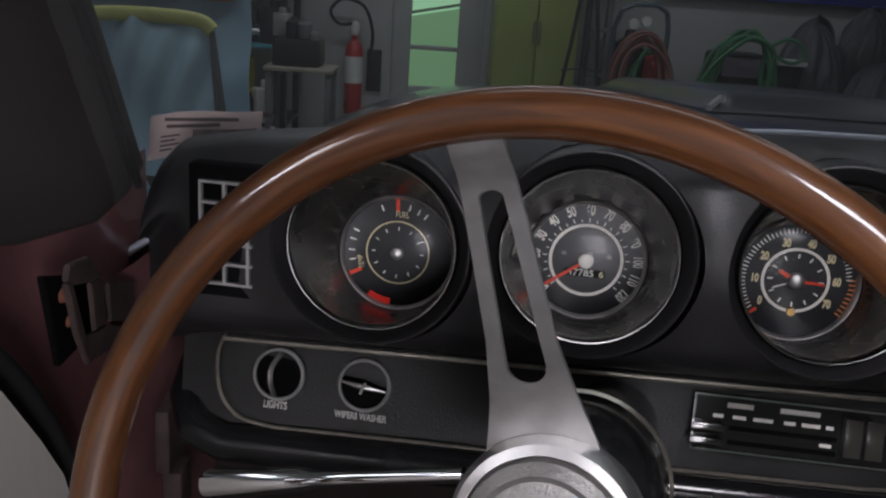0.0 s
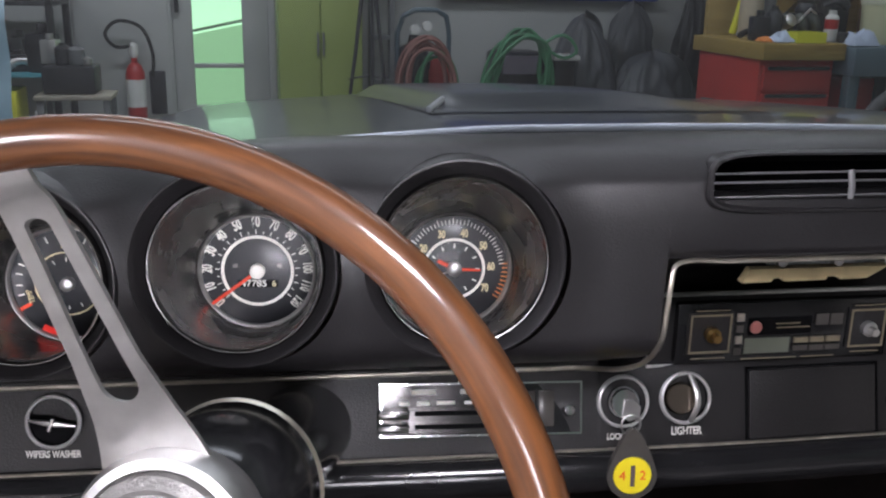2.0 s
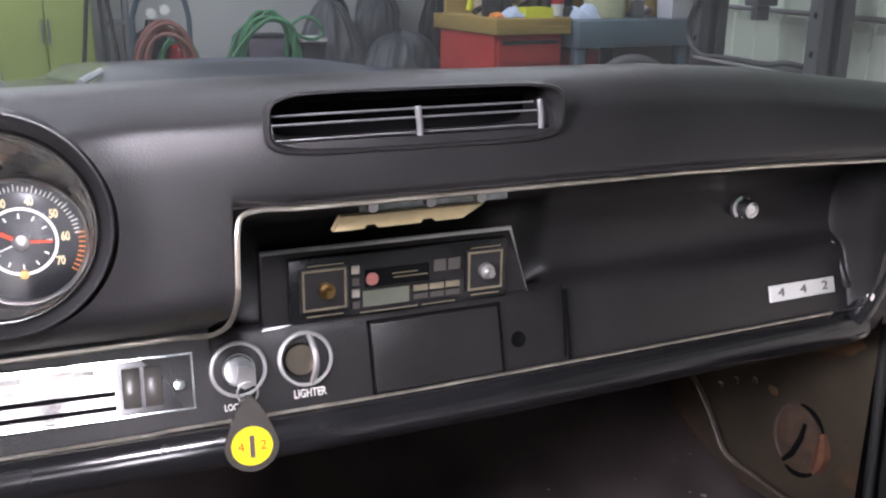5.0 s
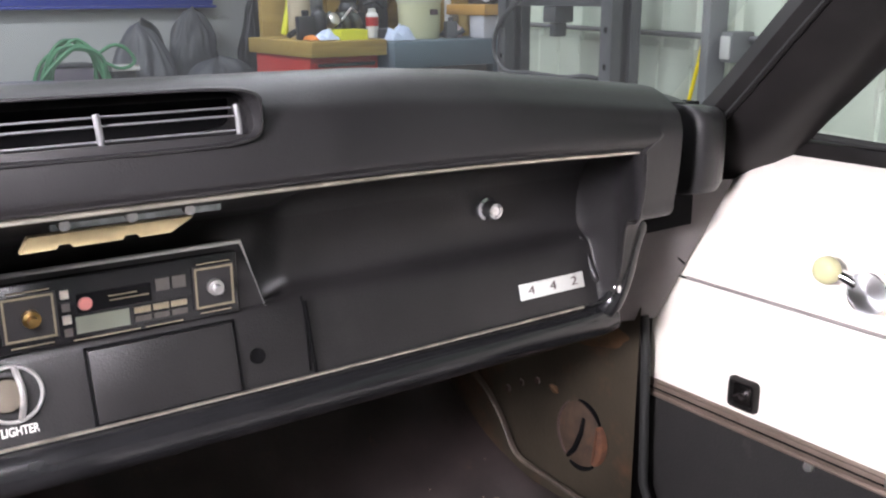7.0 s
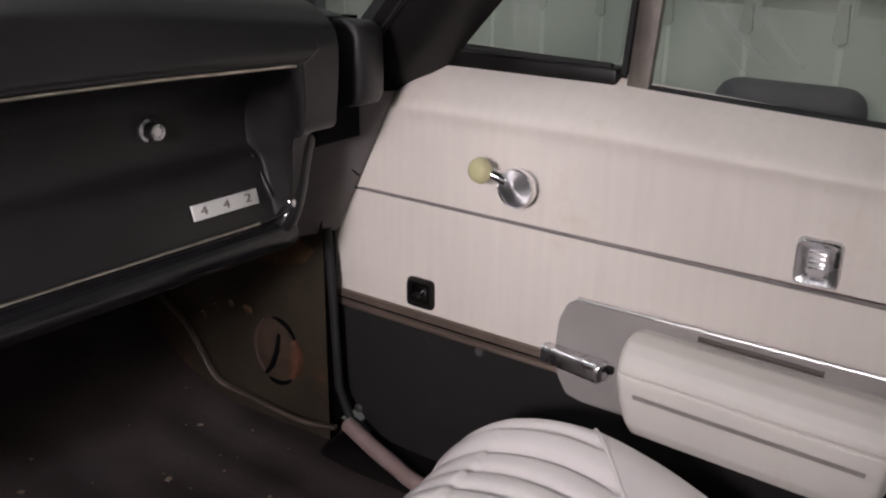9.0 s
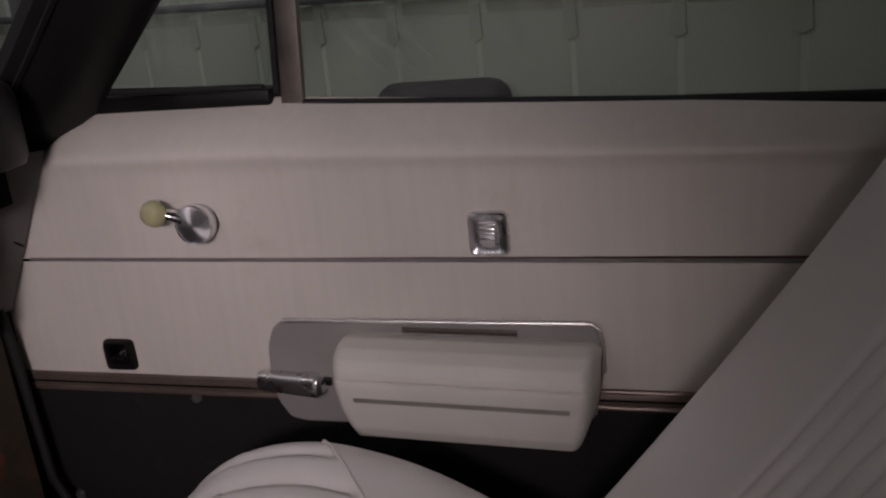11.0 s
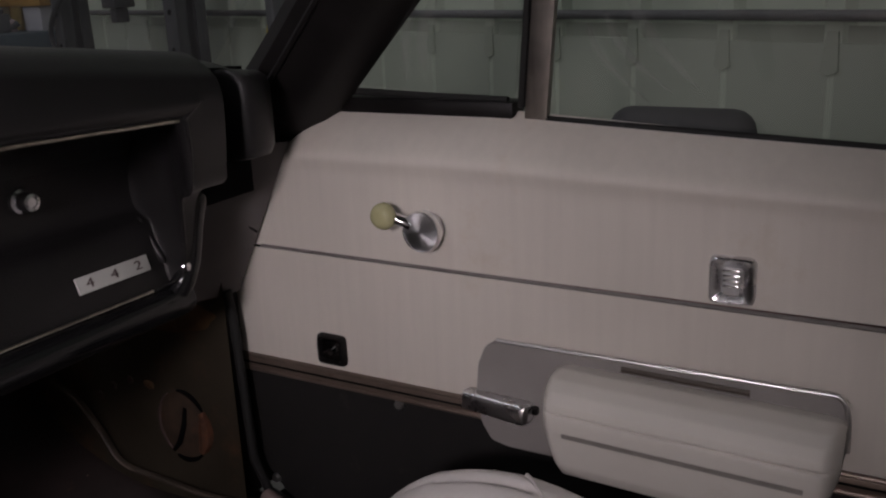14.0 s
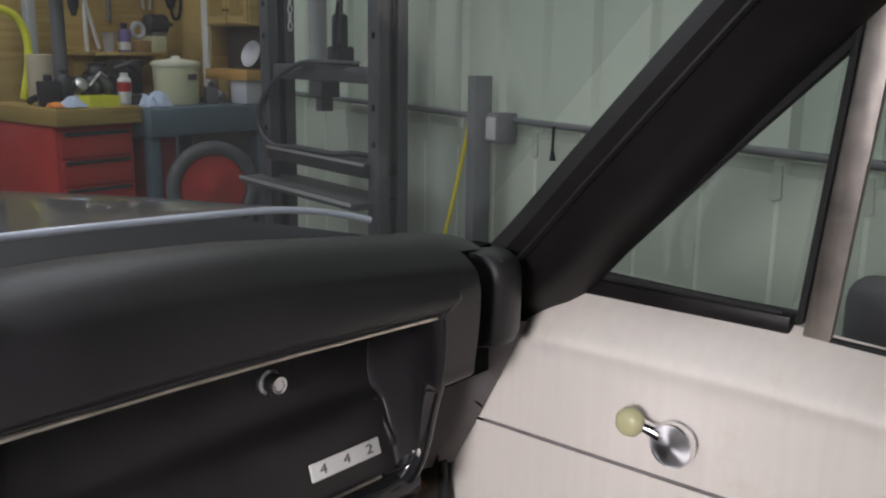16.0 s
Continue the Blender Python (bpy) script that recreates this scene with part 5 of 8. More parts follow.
bm = nb()
grid(bm, paperf, 12, 3)
grid(bm, lambda u, v: paperf(u, 1) + Vector((0, 0.06 * v, -0.014 * v)), 12, 4)
part("sheet", bm, PAPER, paper)
for u, v, l, h in ((0.47, 0.80, 0.066, 0.0030), (0.40, 0.66, 0.048, 0.0030), (0.20, 0.48, 0.018, 0.0016), (0.18, 0.38, 0.014, 0.0016), (0.20, 0.28, 0.018, 0.0016), (0.17, 0.18, 0.012, 0.0016)):
    bars(paper, [(paperf(u, v) + Vector((0, -0.0012, 0)), paperf(u + 0.1, v) - paperf(u, v), paperf(u, v + 0.1) - paperf(u, v), l, h)], INK)
bm = nb()
grid(bm, lambda u, v: paperf(0.40 + 0.56 * u, 0.16 + 0.40 * v) + Vector((0, -0.0010, 0)), 8, 3)
part("printed_picture", bm, mat("dark_printed_picture", (0.16, 0.11, 0.11), 0.6, vary=0.6, scale=60), paper, "dark printed picture")

# ---- passenger door ----
DX = 1.165
door = thing("passenger_door", (1.2, 0.0, 0.47), "closed passenger door with white vinyl card and chrome fittings", "car door")
# the frame of the door's inner face: x runs to the rear, y up, z into the cabin
DM = Matrix(((0, 0, -1, DX), (-1, 0, 0, 0), (0, 1, 0, 0), (0, 0, 0, 1)))


def dpt(y, z, out=0.0):
    return DM @ Vector((-y, z, out))


def card_front(z):
    """Front edge of the card at the height z."""
    return float(np.interp(z, [0.63, 0.66, 0.727, 0.80, 0.86, 0.91, 0.94, 0.957, 0.964], [0.590, 0.588, 0.578, 0.546, 0.514, 0.484, 0.460, 0.438, 0.41]))


def card_out(y, z):
    """How far the card stands into the cabin: it rolls over outwards at the window sill."""
    z -= 0.055 * min(0.0, y - 0.22) * max(0.0, (z - 0.85) / 0.113)
    t = max(0.0, (z - 0.905) / 0.058)
    edge = max(0.0, 1 - (card_front(z) - y) / 0.012)
    pad = 0.006 * math.exp(-((z - 0.915) / 0.012) ** 2)
    return -0.058 * t * t + pad - 0.010 * edge * edge


def cardf(z0, z1):
    def f(u, v):
        z = z0 + (z1 - z0) * v
        y = card_front(z) - (card_front(z) + 0.95) * (u ** 1.3)
        if z1 > 0.9:
            z += 0.055 * min(0.0, y - 0.22) * max(0.0, (z - 0.85) / 0.113)
        return dpt(y, z, card_out(y, z))
    return f


bm = nb()
grid(bm, cardf(0.8005, 0.963), 110, 40)
part("upper_card", bm, WHITEVINYL, door, "white grained vinyl upper card")
bm = nb()
grid(bm, cardf(0.655, 0.7975), 110, 20)
part("lower_card", bm, WHITEVINYL, door, "white grained vinyl lower card")
bm = nb()
grid(bm, lambda u, v: dpt(0.517 - 1.45 * u, 0.7985 + 0.0045 * (v - 0.5) - 0.012 * u * 0.6 + 0.0015, 0.0022 * math.sin(math.pi * v) + 0.0008), 40, 4)
part("inlay_stripe", bm, GREYSTRIPE, door, "thin grey inlaid stripe")
# broad aged moulding along the card's foot: a flat band between two beads, with a dark groove
BAND = mat("brownish_bright_moulding", (0.22, 0.17, 0.14), 0.42, 0.6, vary=0.2, scale=14, stain=((0.16, 0.10, 0.07), 16, 0.58))
for z, r, m_, out_ in ((0.6545, 0.0030, BAND, 0.0025), (0.6455, 0.0012, DEEP, 0.0048), (0.6365, 0.0034, BAND, 0.0025)):
    bm = nb()
    tube(bm, [dpt(y, z + (0.0 if y > 0 else 0.002), out_) for y in np.linspace(0.588, -0.95, 30)], r, 8)
    part("foot_moulding" if m_ is BAND else "moulding_groove", bm, m_, door)
bm = nb()
grid(bm, lambda u, v: dpt(0.588 - 1.538 * u, 0.6365 + 0.018 * v + (0.0 if u < 0.38 else 0.002), 0.0025 + 0.0022 * math.sin(math.pi * v)), 40, 6)
part("foot_band", bm, BAND, door, "aged brownish bright moulding")
bm = nb()
slab(bm, [(-0.565, 0.634), (0.95, 0.636), (0.95, 0.42), (-0.42, 0.42), (-0.50, 0.445), (-0.55, 0.50), (-0.562, 0.56)], DM @ pose(0, 0, -0.012), 0.010)
part("kick_carpet", bm, DOORBLACK, door, "black carpeted lower door")
for y, z in ((0.532, 0.483), (0.335, 0.628)):
    lathe(bm := nb(), [(0, 0.005), (0.005, 0.004), (0.0065, 0.0)], Matrix.Translation(dpt(y, z, 0.0)) @ Matrix.Rotation(radians(-90), 4, "Y"), 12)
    part("screw", bm, STEEL, door)
# outer skin
part("outer_skin", box(1.30, 1.335, -0.95, 0.58, 0.30, 0.88, 0.012), MAROON, door)

# window crank
mc = Matrix.Translation(dpt(0.2825, 0.8450, 0.0)) @ Matrix(((0, 0, -1, 0), (-1, 0, 0, 0), (0, 1, 0, 0), (0, 0, 0, 1)))
crank = new("window_crank")
crank.parent = door
crank["label"] = "chrome window crank with yellowed knob"
lathe(bm := nb(), [(0.0165, 0.0), (0.0178, 0.007), (0.0218, 0.012), (0.0220, 0.0185), (0.0205, 0.0215), (0.0185, 0.0220), (0.0, 0.0235)], mc, 40)
lathe(rim_ := nb(), [(0.0200, 0.0215), (0.0210, 0.0232), (0.0223, 0.0210), (0.0223, 0.0165)], mc, 40)
part("hub_rim", rim_, CHROME, crank)
TURNED = mat("turned_chrome", (0.80, 0.80, 0.82), 0.42, 1.0, vary=0.03, scale=50)
tn = TURNED.node_tree
tg = tn.nodes.new("ShaderNodeTangent")
tg.direction_type, tg.axis = "RADIAL", "X"
tn.nodes["Principled BSDF"].inputs["Anisotropic"].default_value = 0.8
tn.links.new(tg.outputs["Tangent"], tn.nodes["Principled BSDF"].inputs["Tangent"])
part("hub", bm, TURNED, crank, "turned chrome hub cap")
bm = nb()
tube(bm, [mc @ Vector((-0.0165, 0.0058, 0.0135)), mc @ Vector((-0.0220, 0.0085, 0.0165)), mc @ Vector((-0.0310, 0.0125, 0.0215)), mc @ Vector((-0.0390, 0.0150, 0.023))], [0.0115, 0.0090, 0.0078, 0.0086], 12, flat=0.75)
part("arm", bm, CHROME, crank)
lathe(bm := nb(), [(0.006, -0.004), (0.0105, 0.0), (0.0143, 0.0055), (0.0143, 0.011), (0.0118, 0.016), (0.0070, 0.0183), (0.0, 0.0188)], mc @ pose(-0.0405, 0.0152, 0.019), 36)
part("knob", bm, KNOBIVORY, crank, "yellowed translucent knob")


def square_escutcheon(name, y, z, w, h, label, dark):
    g = new(name)
    g.parent = door
    g["label"] = label
    m = Matrix.Translation(dpt(y, z)) @ Matrix(((0, 0, -1, 0), (-1, 0, 0, 0), (0, 1, 0, 0), (0, 0, 0, 1)))
    bm = nb()
    lv = [(1.0, 0.0), (1.0, 0.003), (0.94, 0.0062), (0.88, 0.0070), (0.56, 0.0042), (0.50, 0.0022)] if not dark else [(1.0, 0.0), (1.0, 0.004), (0.86, 0.0085), (0.74, 0.0075), (0.66, 0.003)]
    rows = []
    for s, hh in lv:
        ring_ = []
        for k in range(32):
            t = 2 * math.pi * (k + 0.5) / 32
            c, q = math.cos(t), math.sin(t)
            ring_.append(bm.verts.new(m @ Vector((w / 2 * s * math.copysign(abs(c) ** 0.28, c), h / 2 * s * math.copysign(abs(q) ** 0.28, q), hh))))
        rows.append(ring_)
    for p, q in zip(rows, rows[1:]):
        for k in range(32):
            bm.faces.new((p[k], p[(k + 1) % 32], q[(k + 1) % 32], q[k]))
    bm.faces.new(rows[-1])
    part("frame", bm, BLACKMETAL if dark else mat("satin_escutcheon_chrome", (0.68, 0.67, 0.68), 0.28, 1.0, vary=0.06, scale=60), g)
    return g, m


PALEMETAL = mat("worn_pale_chrome", (0.74, 0.73, 0.73), 0.38, 0.9, vary=0.06, scale=60)
lk, ml = square_escutcheon("lock_lever", -0.0305, 0.826, 0.0415, 0.0455, "square chrome lock escutcheon", False)
part("lever_plate", slab(nb(), [(-0.0085, 0.0125), (0.0085, 0.0125), (0.0065, -0.0125), (-0.0065, -0.0125)], ml @ pose(0, 0, 0.0030), 0.0035), PALEMETAL, lk)
for k in range(4):
    bm = nb()
    bx(bm, -0.0080 + 0.0004 * k, 0.0080 - 0.0004 * k, 0.0105 - 0.0048 * k - 0.0013, 0.0105 - 0.0048 * k + 0.0013, 0.006, 0.0090, 0.0008, ml)
    part("ridge", bm, CHROME, lk)
sw, mw = square_escutcheon("mirror_switch", 0.4235, 0.682, 0.040, 0.0385, "square black control with a small bright toggle", True)
part("inner_plate", box(-0.012, 0.012, -0.012, 0.012, 0.002, 0.005, 0.001, mw), SATIN, sw)
lathe(bm := nb(), [(0, 0.012), (0.0045, 0.011), (0.0052, 0.004)], mw @ pose(0.003, 0.001, 0), 14)
part("toggle", bm, CHROME, sw)
bm = nb()
tube(bm, [mw @ Vector((-0.010, -0.004, 0.0062)), mw @ Vector((0.013, 0.011, 0.0062))], 0.0015, 6)
part("bright_line", bm, CHROME, sw)

# arm rest with its grey back plate
arm = new("armrest")
arm.parent = door
arm["label"] = "ivory moulded armrest on a grey plate"
bm = nb()
slab(bm, [(-0.205, 0.7315), (-0.219, 0.722), (-0.228, 0.700), (-0.231, 0.665), (-0.226, 0.632), (-0.214, 0.613), (-0.195, 0.609), (0.10, 0.609), (0.128, 0.63), (0.137, 0.68), (0.136, 0.715), (0.133, 0.727), (0.127, 0.7325)], DM @ pose(0, 0, 0.001), 0.007)
bmesh.ops.bevel(bm, geom=[e for e in bm.edges], offset=0.002, segments=2, affect="EDGES")
part("back_plate", bm, mat("warm_grey_plate", (0.30, 0.28, 0.27), 0.45, vary=0.06, scale=20), arm, "warm grey plastic plate")
bm = nb()
tube(bm, [dpt(0.205, 0.7315, 0.007), dpt(-0.127, 0.7325, 0.007), dpt(-0.134, 0.727, 0.007), dpt(-0.137, 0.712, 0.007), dpt(-0.138, 0.68, 0.007)], 0.0022, 8)
part("bright_edge", bm, STEEL, arm)


def armf(u, v):
    """The padded body: u along the door, v round its section."""
    y = 0.134 - 0.271 * u
    e = max(abs(u - 0.5) * 2 - 0.89, 0) / 0.11
    k = math.sqrt(max(0.0, 1 - e * e)) if e < 1 else 0.0
    sec = [(0.004, 0.716), (0.030, 0.7210), (0.052, 0.7190), (0.0650, 0.7115), (0.0715, 0.7020), (0.0735, 0.6920), (0.0742, 0.6860), (0.0738, 0.6720), (0.0725, 0.6550), (0.0705, 0.6380), (0.0660, 0.6270), (0.0540, 0.6225), (0.030, 0.6225), (0.004, 0.6225)]
    s = v * (len(sec) - 1)
    i = min(int(s), len(sec) - 2)
    t = s - i
    o = sec[i][0] * (1 - t) + sec[i + 1][0] * t
    z = sec[i][1] * (1 - t) + sec[i + 1][1] * t
    kk = 0.45 + 0.55 * k
    zc = 0.678 + (z - 0.678) * (0.78 + 0.22 * k)
    y = -0.006 + (y + 0.006) * (1 - 0.13 * max(0.0, (0.690 - z) / 0.07) ** 1.8)
    crease = 0.0030 * math.exp(-((v - 0.385) / 0.011) ** 2)
    return dpt(y, zc - 0.006 * u + 0.003, 0.004 + (o - crease - 0.004) * kk)


bm = nb()
grid(bm, armf, 60, 78)
part("pad", bm, ARMVINYL, arm, "smooth ivory armrest body", angle=60)
bm = nb()
grid(bm, lambda u, v: armf(0.10 + 0.81 * u, 0.520 + 0.026 * v) + Vector((-0.0012, 0, 0)), 20, 3)
part("inlay", bm, mat("silver_grey_inlay", (0.34, 0.32, 0.30), 0.4, 0.4, vary=0.1, scale=60), arm, "grey inlaid line")
bm = nb()
grid(bm, lambda u, v: dpt(0.069 - 0.122 * u, 0.7205 - 0.002 * u + 0.0065 * v, 0.0092 + 0.0015 * math.sin(math.pi * v)), 8, 3)
part("pull_slot", bm, mat("brown_slot", (0.07, 0.055, 0.045), 0.5), arm)
for u in (0.0, 1.0):
    bm = nb()
    vs = [bm.verts.new(armf(u, v)) for v in np.linspace(0, 1, 24)]
    bm.faces.new(vs)
    part("end_face", bm, ARMVINYL, arm)
# release lever in front of the arm rest
lev = new("release_lever")
lev.parent = door
lev["label"] = "chrome door release lever"
bm = nb()
LEVSEC = spline([(0.010, 0.0078), (0.024, 0.0092), (0.0295, 0.0086), (0.0318, 0.0066), (0.0330, 0.0030), (0.0330, -0.0020), (0.0322, -0.0060), (0.0300, -0.0086), (0.024, -0.0092), (0.010, -0.0085)], 36)


def levf(u, v):
    o, h = LEVSEC[round(v * 36)]
    k = 1.0 - 0.28 * max(0.0, (u - 0.93) / 0.07) ** 2
    return dpt(0.2385 - 0.0755 * u, 0.6635 - 0.0036 * u + 1.28 * h * k * (0.86 + 0.14 * u), 0.008 + (o - 0.008) * (0.72 + 0.18 * u) * k)


grid(bm, levf, 24, 36)
for u in (0.0, 1.0):
    bm.faces.new([bm.verts.new(levf(u, v / 36)) for v in range(37)])
part("grip", bm, mat("polished_lever_chrome", (0.72, 0.715, 0.72), 0.28, 1.0, vary=0.04, scale=60), lev)
part("pivot", box(-0.166, -0.157, 0.6570, 0.6650, 0.006, 0.014, 0.001, DM), BLACKMETAL, lev)

# window frame, vent window, post and glass
GX = 1.222
bm = nb()
bx(bm, GX - 0.012, GX + 0.02, 0.205, 0.440, 0.953, 0.973, 0.004)
part("vent_sill", bm, BLACKMETAL, door, "black vent window sill")
bm = nb()
tube(bm, [(GX - 0.006, 0.412, 0.979), (GX - 0.006, 0.30, 0.9755), (GX - 0.006, 0.213, 0.9735)], 0.0042, 8)
part("vent_frame_foot", bm, RUBBER, door)
bm = nb()
tube(bm, [(GX - 0.006, 0.425, 0.968), (GX - 0.006, 0.395, 0.998), (GX - 0.012, 0.282, 1.115), (GX - 0.02, 0.16, 1.235), (GX - 0.03, 0.02, 1.375)], 0.008, 8)
part("vent_frame_slope", bm, RUBBER, door)
bm = nb()
bx(bm, -0.0125, 0.0125, -0.005, 0.005, -0.01, 0.44, 0.002, Matrix.Translation((GX - 0.004, 0.182, 0.955)) @ Matrix.Rotation(radians(6.5), 4, "X") @ Matrix.Rotation(radians(-4), 4, "Y") @ pose(0, 0, 0, 0, 0, 90))
part("division_post", bm, mat("brushed_post_steel", (0.50, 0.46, 0.42), 0.42, 1.0, vary=0.22, scale=34, streak=0.25), door, "bright window division post")
bm = nb()
bx(bm, -0.0035, 0.0035, -0.006, 0.006, 0.01, 0.43, 0.002, Matrix.Translation((GX - 0.004, 0.199, 0.957)) @ Matrix.Rotation(radians(6.5), 4, "X") @ Matrix.Rotation(radians(-4), 4, "Y") @ pose(0, 0, 0, 0, 0, 90))
part("vent_seal", bm, RUBBER, door)
bm = nb()
tube(bm, [(GX - 0.004, 0.172, 0.9535), (GX - 0.004, -0.2, 0.9375), (GX - 0.004, -0.95, 0.92)], 0.0058, 8)
part("window_seal", bm, RUBBER, door, "black window seal")
for nm, pts in (("vent_glass", [(0.40, 0.985), (0.21, 0.975), (0.165, 1.35), (0.05, 1.35), (0.28, 1.115)]), ("side_glass", [(0.178, 0.95), (-0.95, 0.92), (-0.95, 1.36), (0.14, 1.36)])):
    bm = nb()
    bm.faces.new([bm.verts.new((GX + 0.002 - 0.05 * (z - 0.96), y, z)) for y, z in pts])
    g = part(nm, bm, GLASS, door, smooth=False)
    g.visible_shadow = False
# wiped smears on the glass
SMEAR = glass_mat("dusty_glass_smear", (0.98, 0.98, 0.97), 0.01, 0.11)
for y0, z0, y1, z1, w in ((0.110, 1.06, 0.045, 0.985, 0.012), (0.128, 1.05, 0.066, 0.975, 0.009), (0.090, 1.09, 0.020, 0.99, 0.016), (0.300, 1.115, 0.335, 0.99, 0.012), (0.285, 1.09, 0.312, 1.0, 0.016)):
    bm = nb()
    grid(bm, lambda u, v: Vector((GX - 0.001 - 0.05 * (z0 + (z1 - z0) * u - 0.96), y0 + (y1 - y0) * u + 0.012 * math.sin(math.pi * u) + w * (v - 0.5) * math.sin(math.pi * (0.1 + 0.8 * u)), z0 + (z1 - z0) * u)), 14, 1)
    sm = part("glass_smear", bm, SMEAR, door)
    sm.visible_shadow = False

# ---- passenger seat ----
seat = thing("passenger_seat", (0.78, 0.0, 0.42), "white pleated vinyl bucket seat with reclined backrest", "car seat")
SX0, SX1 = 0.52, 1.055


CROWN = list(zip(*spline([(-0.30, 0.520), (-0.20, 0.545), (-0.10, 0.578), (0.0, 0.628), (0.07, 0.650), (0.13, 0.6555), (0.195, 0.641), (0.25, 0.605), (0.29, 0.552), (0.30, 0.530)], 160)))


def cushion_top(x, y):
    s = (x - (SX0 + SX1) / 2) / ((SX1 - SX0) / 2)
    crown = float(np.interp(y, *CROWN))
    z = crown - 0.012 * (1 - s * s) * (1 if y < 0.2 else 0.5)
    z += 0.014 * math.exp(-((abs(s) - 0.83) / 0.12) ** 2)
    z -= 0.10 * max(0, abs(s) - 0.9) ** 2 / 0.01
    return z, s


def welt(y):
    """Half width of the pleated insert: it flares to the full width over the front roll."""
    return float(np.interp(y, [-0.30, -0.10, 0.04, 0.14, 0.30], [0.45, 0.49, 0.63, 1.0, 1.5]))


def cushf(u, v):
    x = SX0 + (SX1 - SX0) * u
    y = -0.30 + 0.60 * v
    y -= 0.05 * (2 * u - 1) ** 2 * v ** 3
    z, s = cushion_top(x, y)
    fade = min(1, max(0, (welt(y) - abs(s)) / 0.03))
    z -= 0.0105 * fade * (1 - abs(math.sin(math.pi * (x - 0.7625) / 0.031))) ** 1.6
    return Vector((x, y, z))


bm = nb()
grid(bm, cushf, 240, 110)
part("cushion_top", bm, SEATVINYL, seat, "white pleated cushion cover", angle=70)
bm = nb()


def cush_side(u, v):
    t = u * 2 * math.pi
    c, s = math.cos(t), math.sin(t)
    uu = 0.5 + 0.5 * max(-1, min(1, c * 1.45))
    vv = 0.5 + 0.5 * max(-1, min(1, s * 1.45))
    p = cushf(uu, vv)
    return Vector((p.x + 0.012 * c * math.sin(v * math.pi), p.y + 0.012 * s * math.sin(v * math.pi), p.z * (1 - v) + 0.43 * v))


grid(bm, cush_side, 160, 10)
part("cushion_skirt", bm, SEATVINYL, seat, "white vinyl cushion side")
for s in (-0.2675, 0.2675):
    bm = nb()
    tube(bm, [Vector((0.7875 + s * welt(y), y, cushion_top(0.7875 + s * welt(y), y)[0] + 0.0008)) for y in np.linspace(-0.28, 0.138, 36)], 0.0022, 6)
    part("seam_piping", bm, SEATVINYL, seat)


def backf(u, v):
    """Front of the backrest, leaning back."""
    x = SX0 + 0.01 + (SX1 - SX0 - 0.06) * u
    s = 2 * u - 1
    h = v * 0.62
    y = -0.105 - 0.030 * (1 - s * s) - 0.62 * h * 0.93 - 0.015 * math.sin(v * math.pi) - 0.02 * max(0, abs(s) - 0.85) ** 2 / 0.0225
    z = 0.60 + h * 0.86 + 0.0
    if abs(s) < 0.35 and 0.1 < v < 0.9:
        p = (x - SX0) / 0.0245
        y -= 0.005 * (1 - abs(math.sin(math.pi * p))) ** 2
    return Vector((x, y, z))


bm = nb()
grid(bm, backf, 160, 40)
part("backrest_front", bm, SEATVINYL, seat, "white pleated backrest cover", angle=70)
bm = nb()


def back_shell(u, v):
    t = u * 2 * math.pi
    c, s = math.cos(t), math.sin(t)
    uu = 0.5 + 0.5 * max(-1, min(1, c * 1.45))
    vv = 0.5 + 0.5 * max(-1, min(1, s * 1.45))
    p = backf(uu, vv)
    q = p + Vector((0, -0.11, -0.05))
    w = p.lerp(q, v)
    w.x += 0.012 * c * math.sin(v * math.pi)
    return w


grid(bm, back_shell, 120, 8)
part("backrest_side", bm, SEATVINYL, seat)
bm = nb()
grid(bm, lambda u, v: backf(u, v) + Vector((0, -0.11, -0.05)), 20, 12)
part("backrest_rear", bm, SEATVINYL, seat)
part("seat_frame", box(0.56, 1.02, -0.25, 0.22, 0.405, 0.44, 0.01), BLACKMETAL, seat)

# ---- garage shell ----
FLOORCONC = mat("grey_concrete_floor", (0.22, 0.22, 0.21), 0.6, vary=0.2, scale=1.5, stain=((0.09, 0.085, 0.08), 0.9, 0.58), bump=0.3, bump_scale=60)
WALLPAINT = mat("grey_white_block_paint", (0.46, 0.47, 0.46), 0.6, vary=0.08, scale=1.2, stain=((0.34, 0.34, 0.32), 1.5, 0.6), bump=0.2, bump_scale=40)
SHEETWHITE = mat("pale_sheet_metal", (0.54, 0.61, 0.51), 0.45, vary=0.05, scale=2.0, stain=((0.45, 0.51, 0.42), 1.2, 0.55))
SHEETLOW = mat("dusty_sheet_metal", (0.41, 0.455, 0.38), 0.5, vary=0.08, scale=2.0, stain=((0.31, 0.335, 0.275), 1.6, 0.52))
PLY = wood_mat("warm_plywood", (0.40, 0.27, 0.085), (0.56, 0.41, 0.15), 0.6, "X", 3.0)
OAK = wood_mat("worn_bench_wood", (0.26, 0.17, 0.05), (0.40, 0.29, 0.09), 0.55, "X", 4.0)
GREENPAINT = mat("yellow_green_cabinet_paint", (0.27, 0.33, 0.10), 0.42, vary=0.08, scale=2.5, stain=((0.20, 0.24, 0.08), 2.0, 0.6))
REDPAINT = mat("red_tool_chest_paint", (0.42, 0.035, 0.03), 0.35, vary=0.12, scale=6)
BLUEGREY = mat("blue_grey_painted_steel", (0.10, 0.14, 0.17), 0.45, vary=0.15, scale=6)
GREYSTEEL = mat("grey_painted_steel", (0.13, 0.135, 0.14), 0.5, vary=0.15, scale=6)
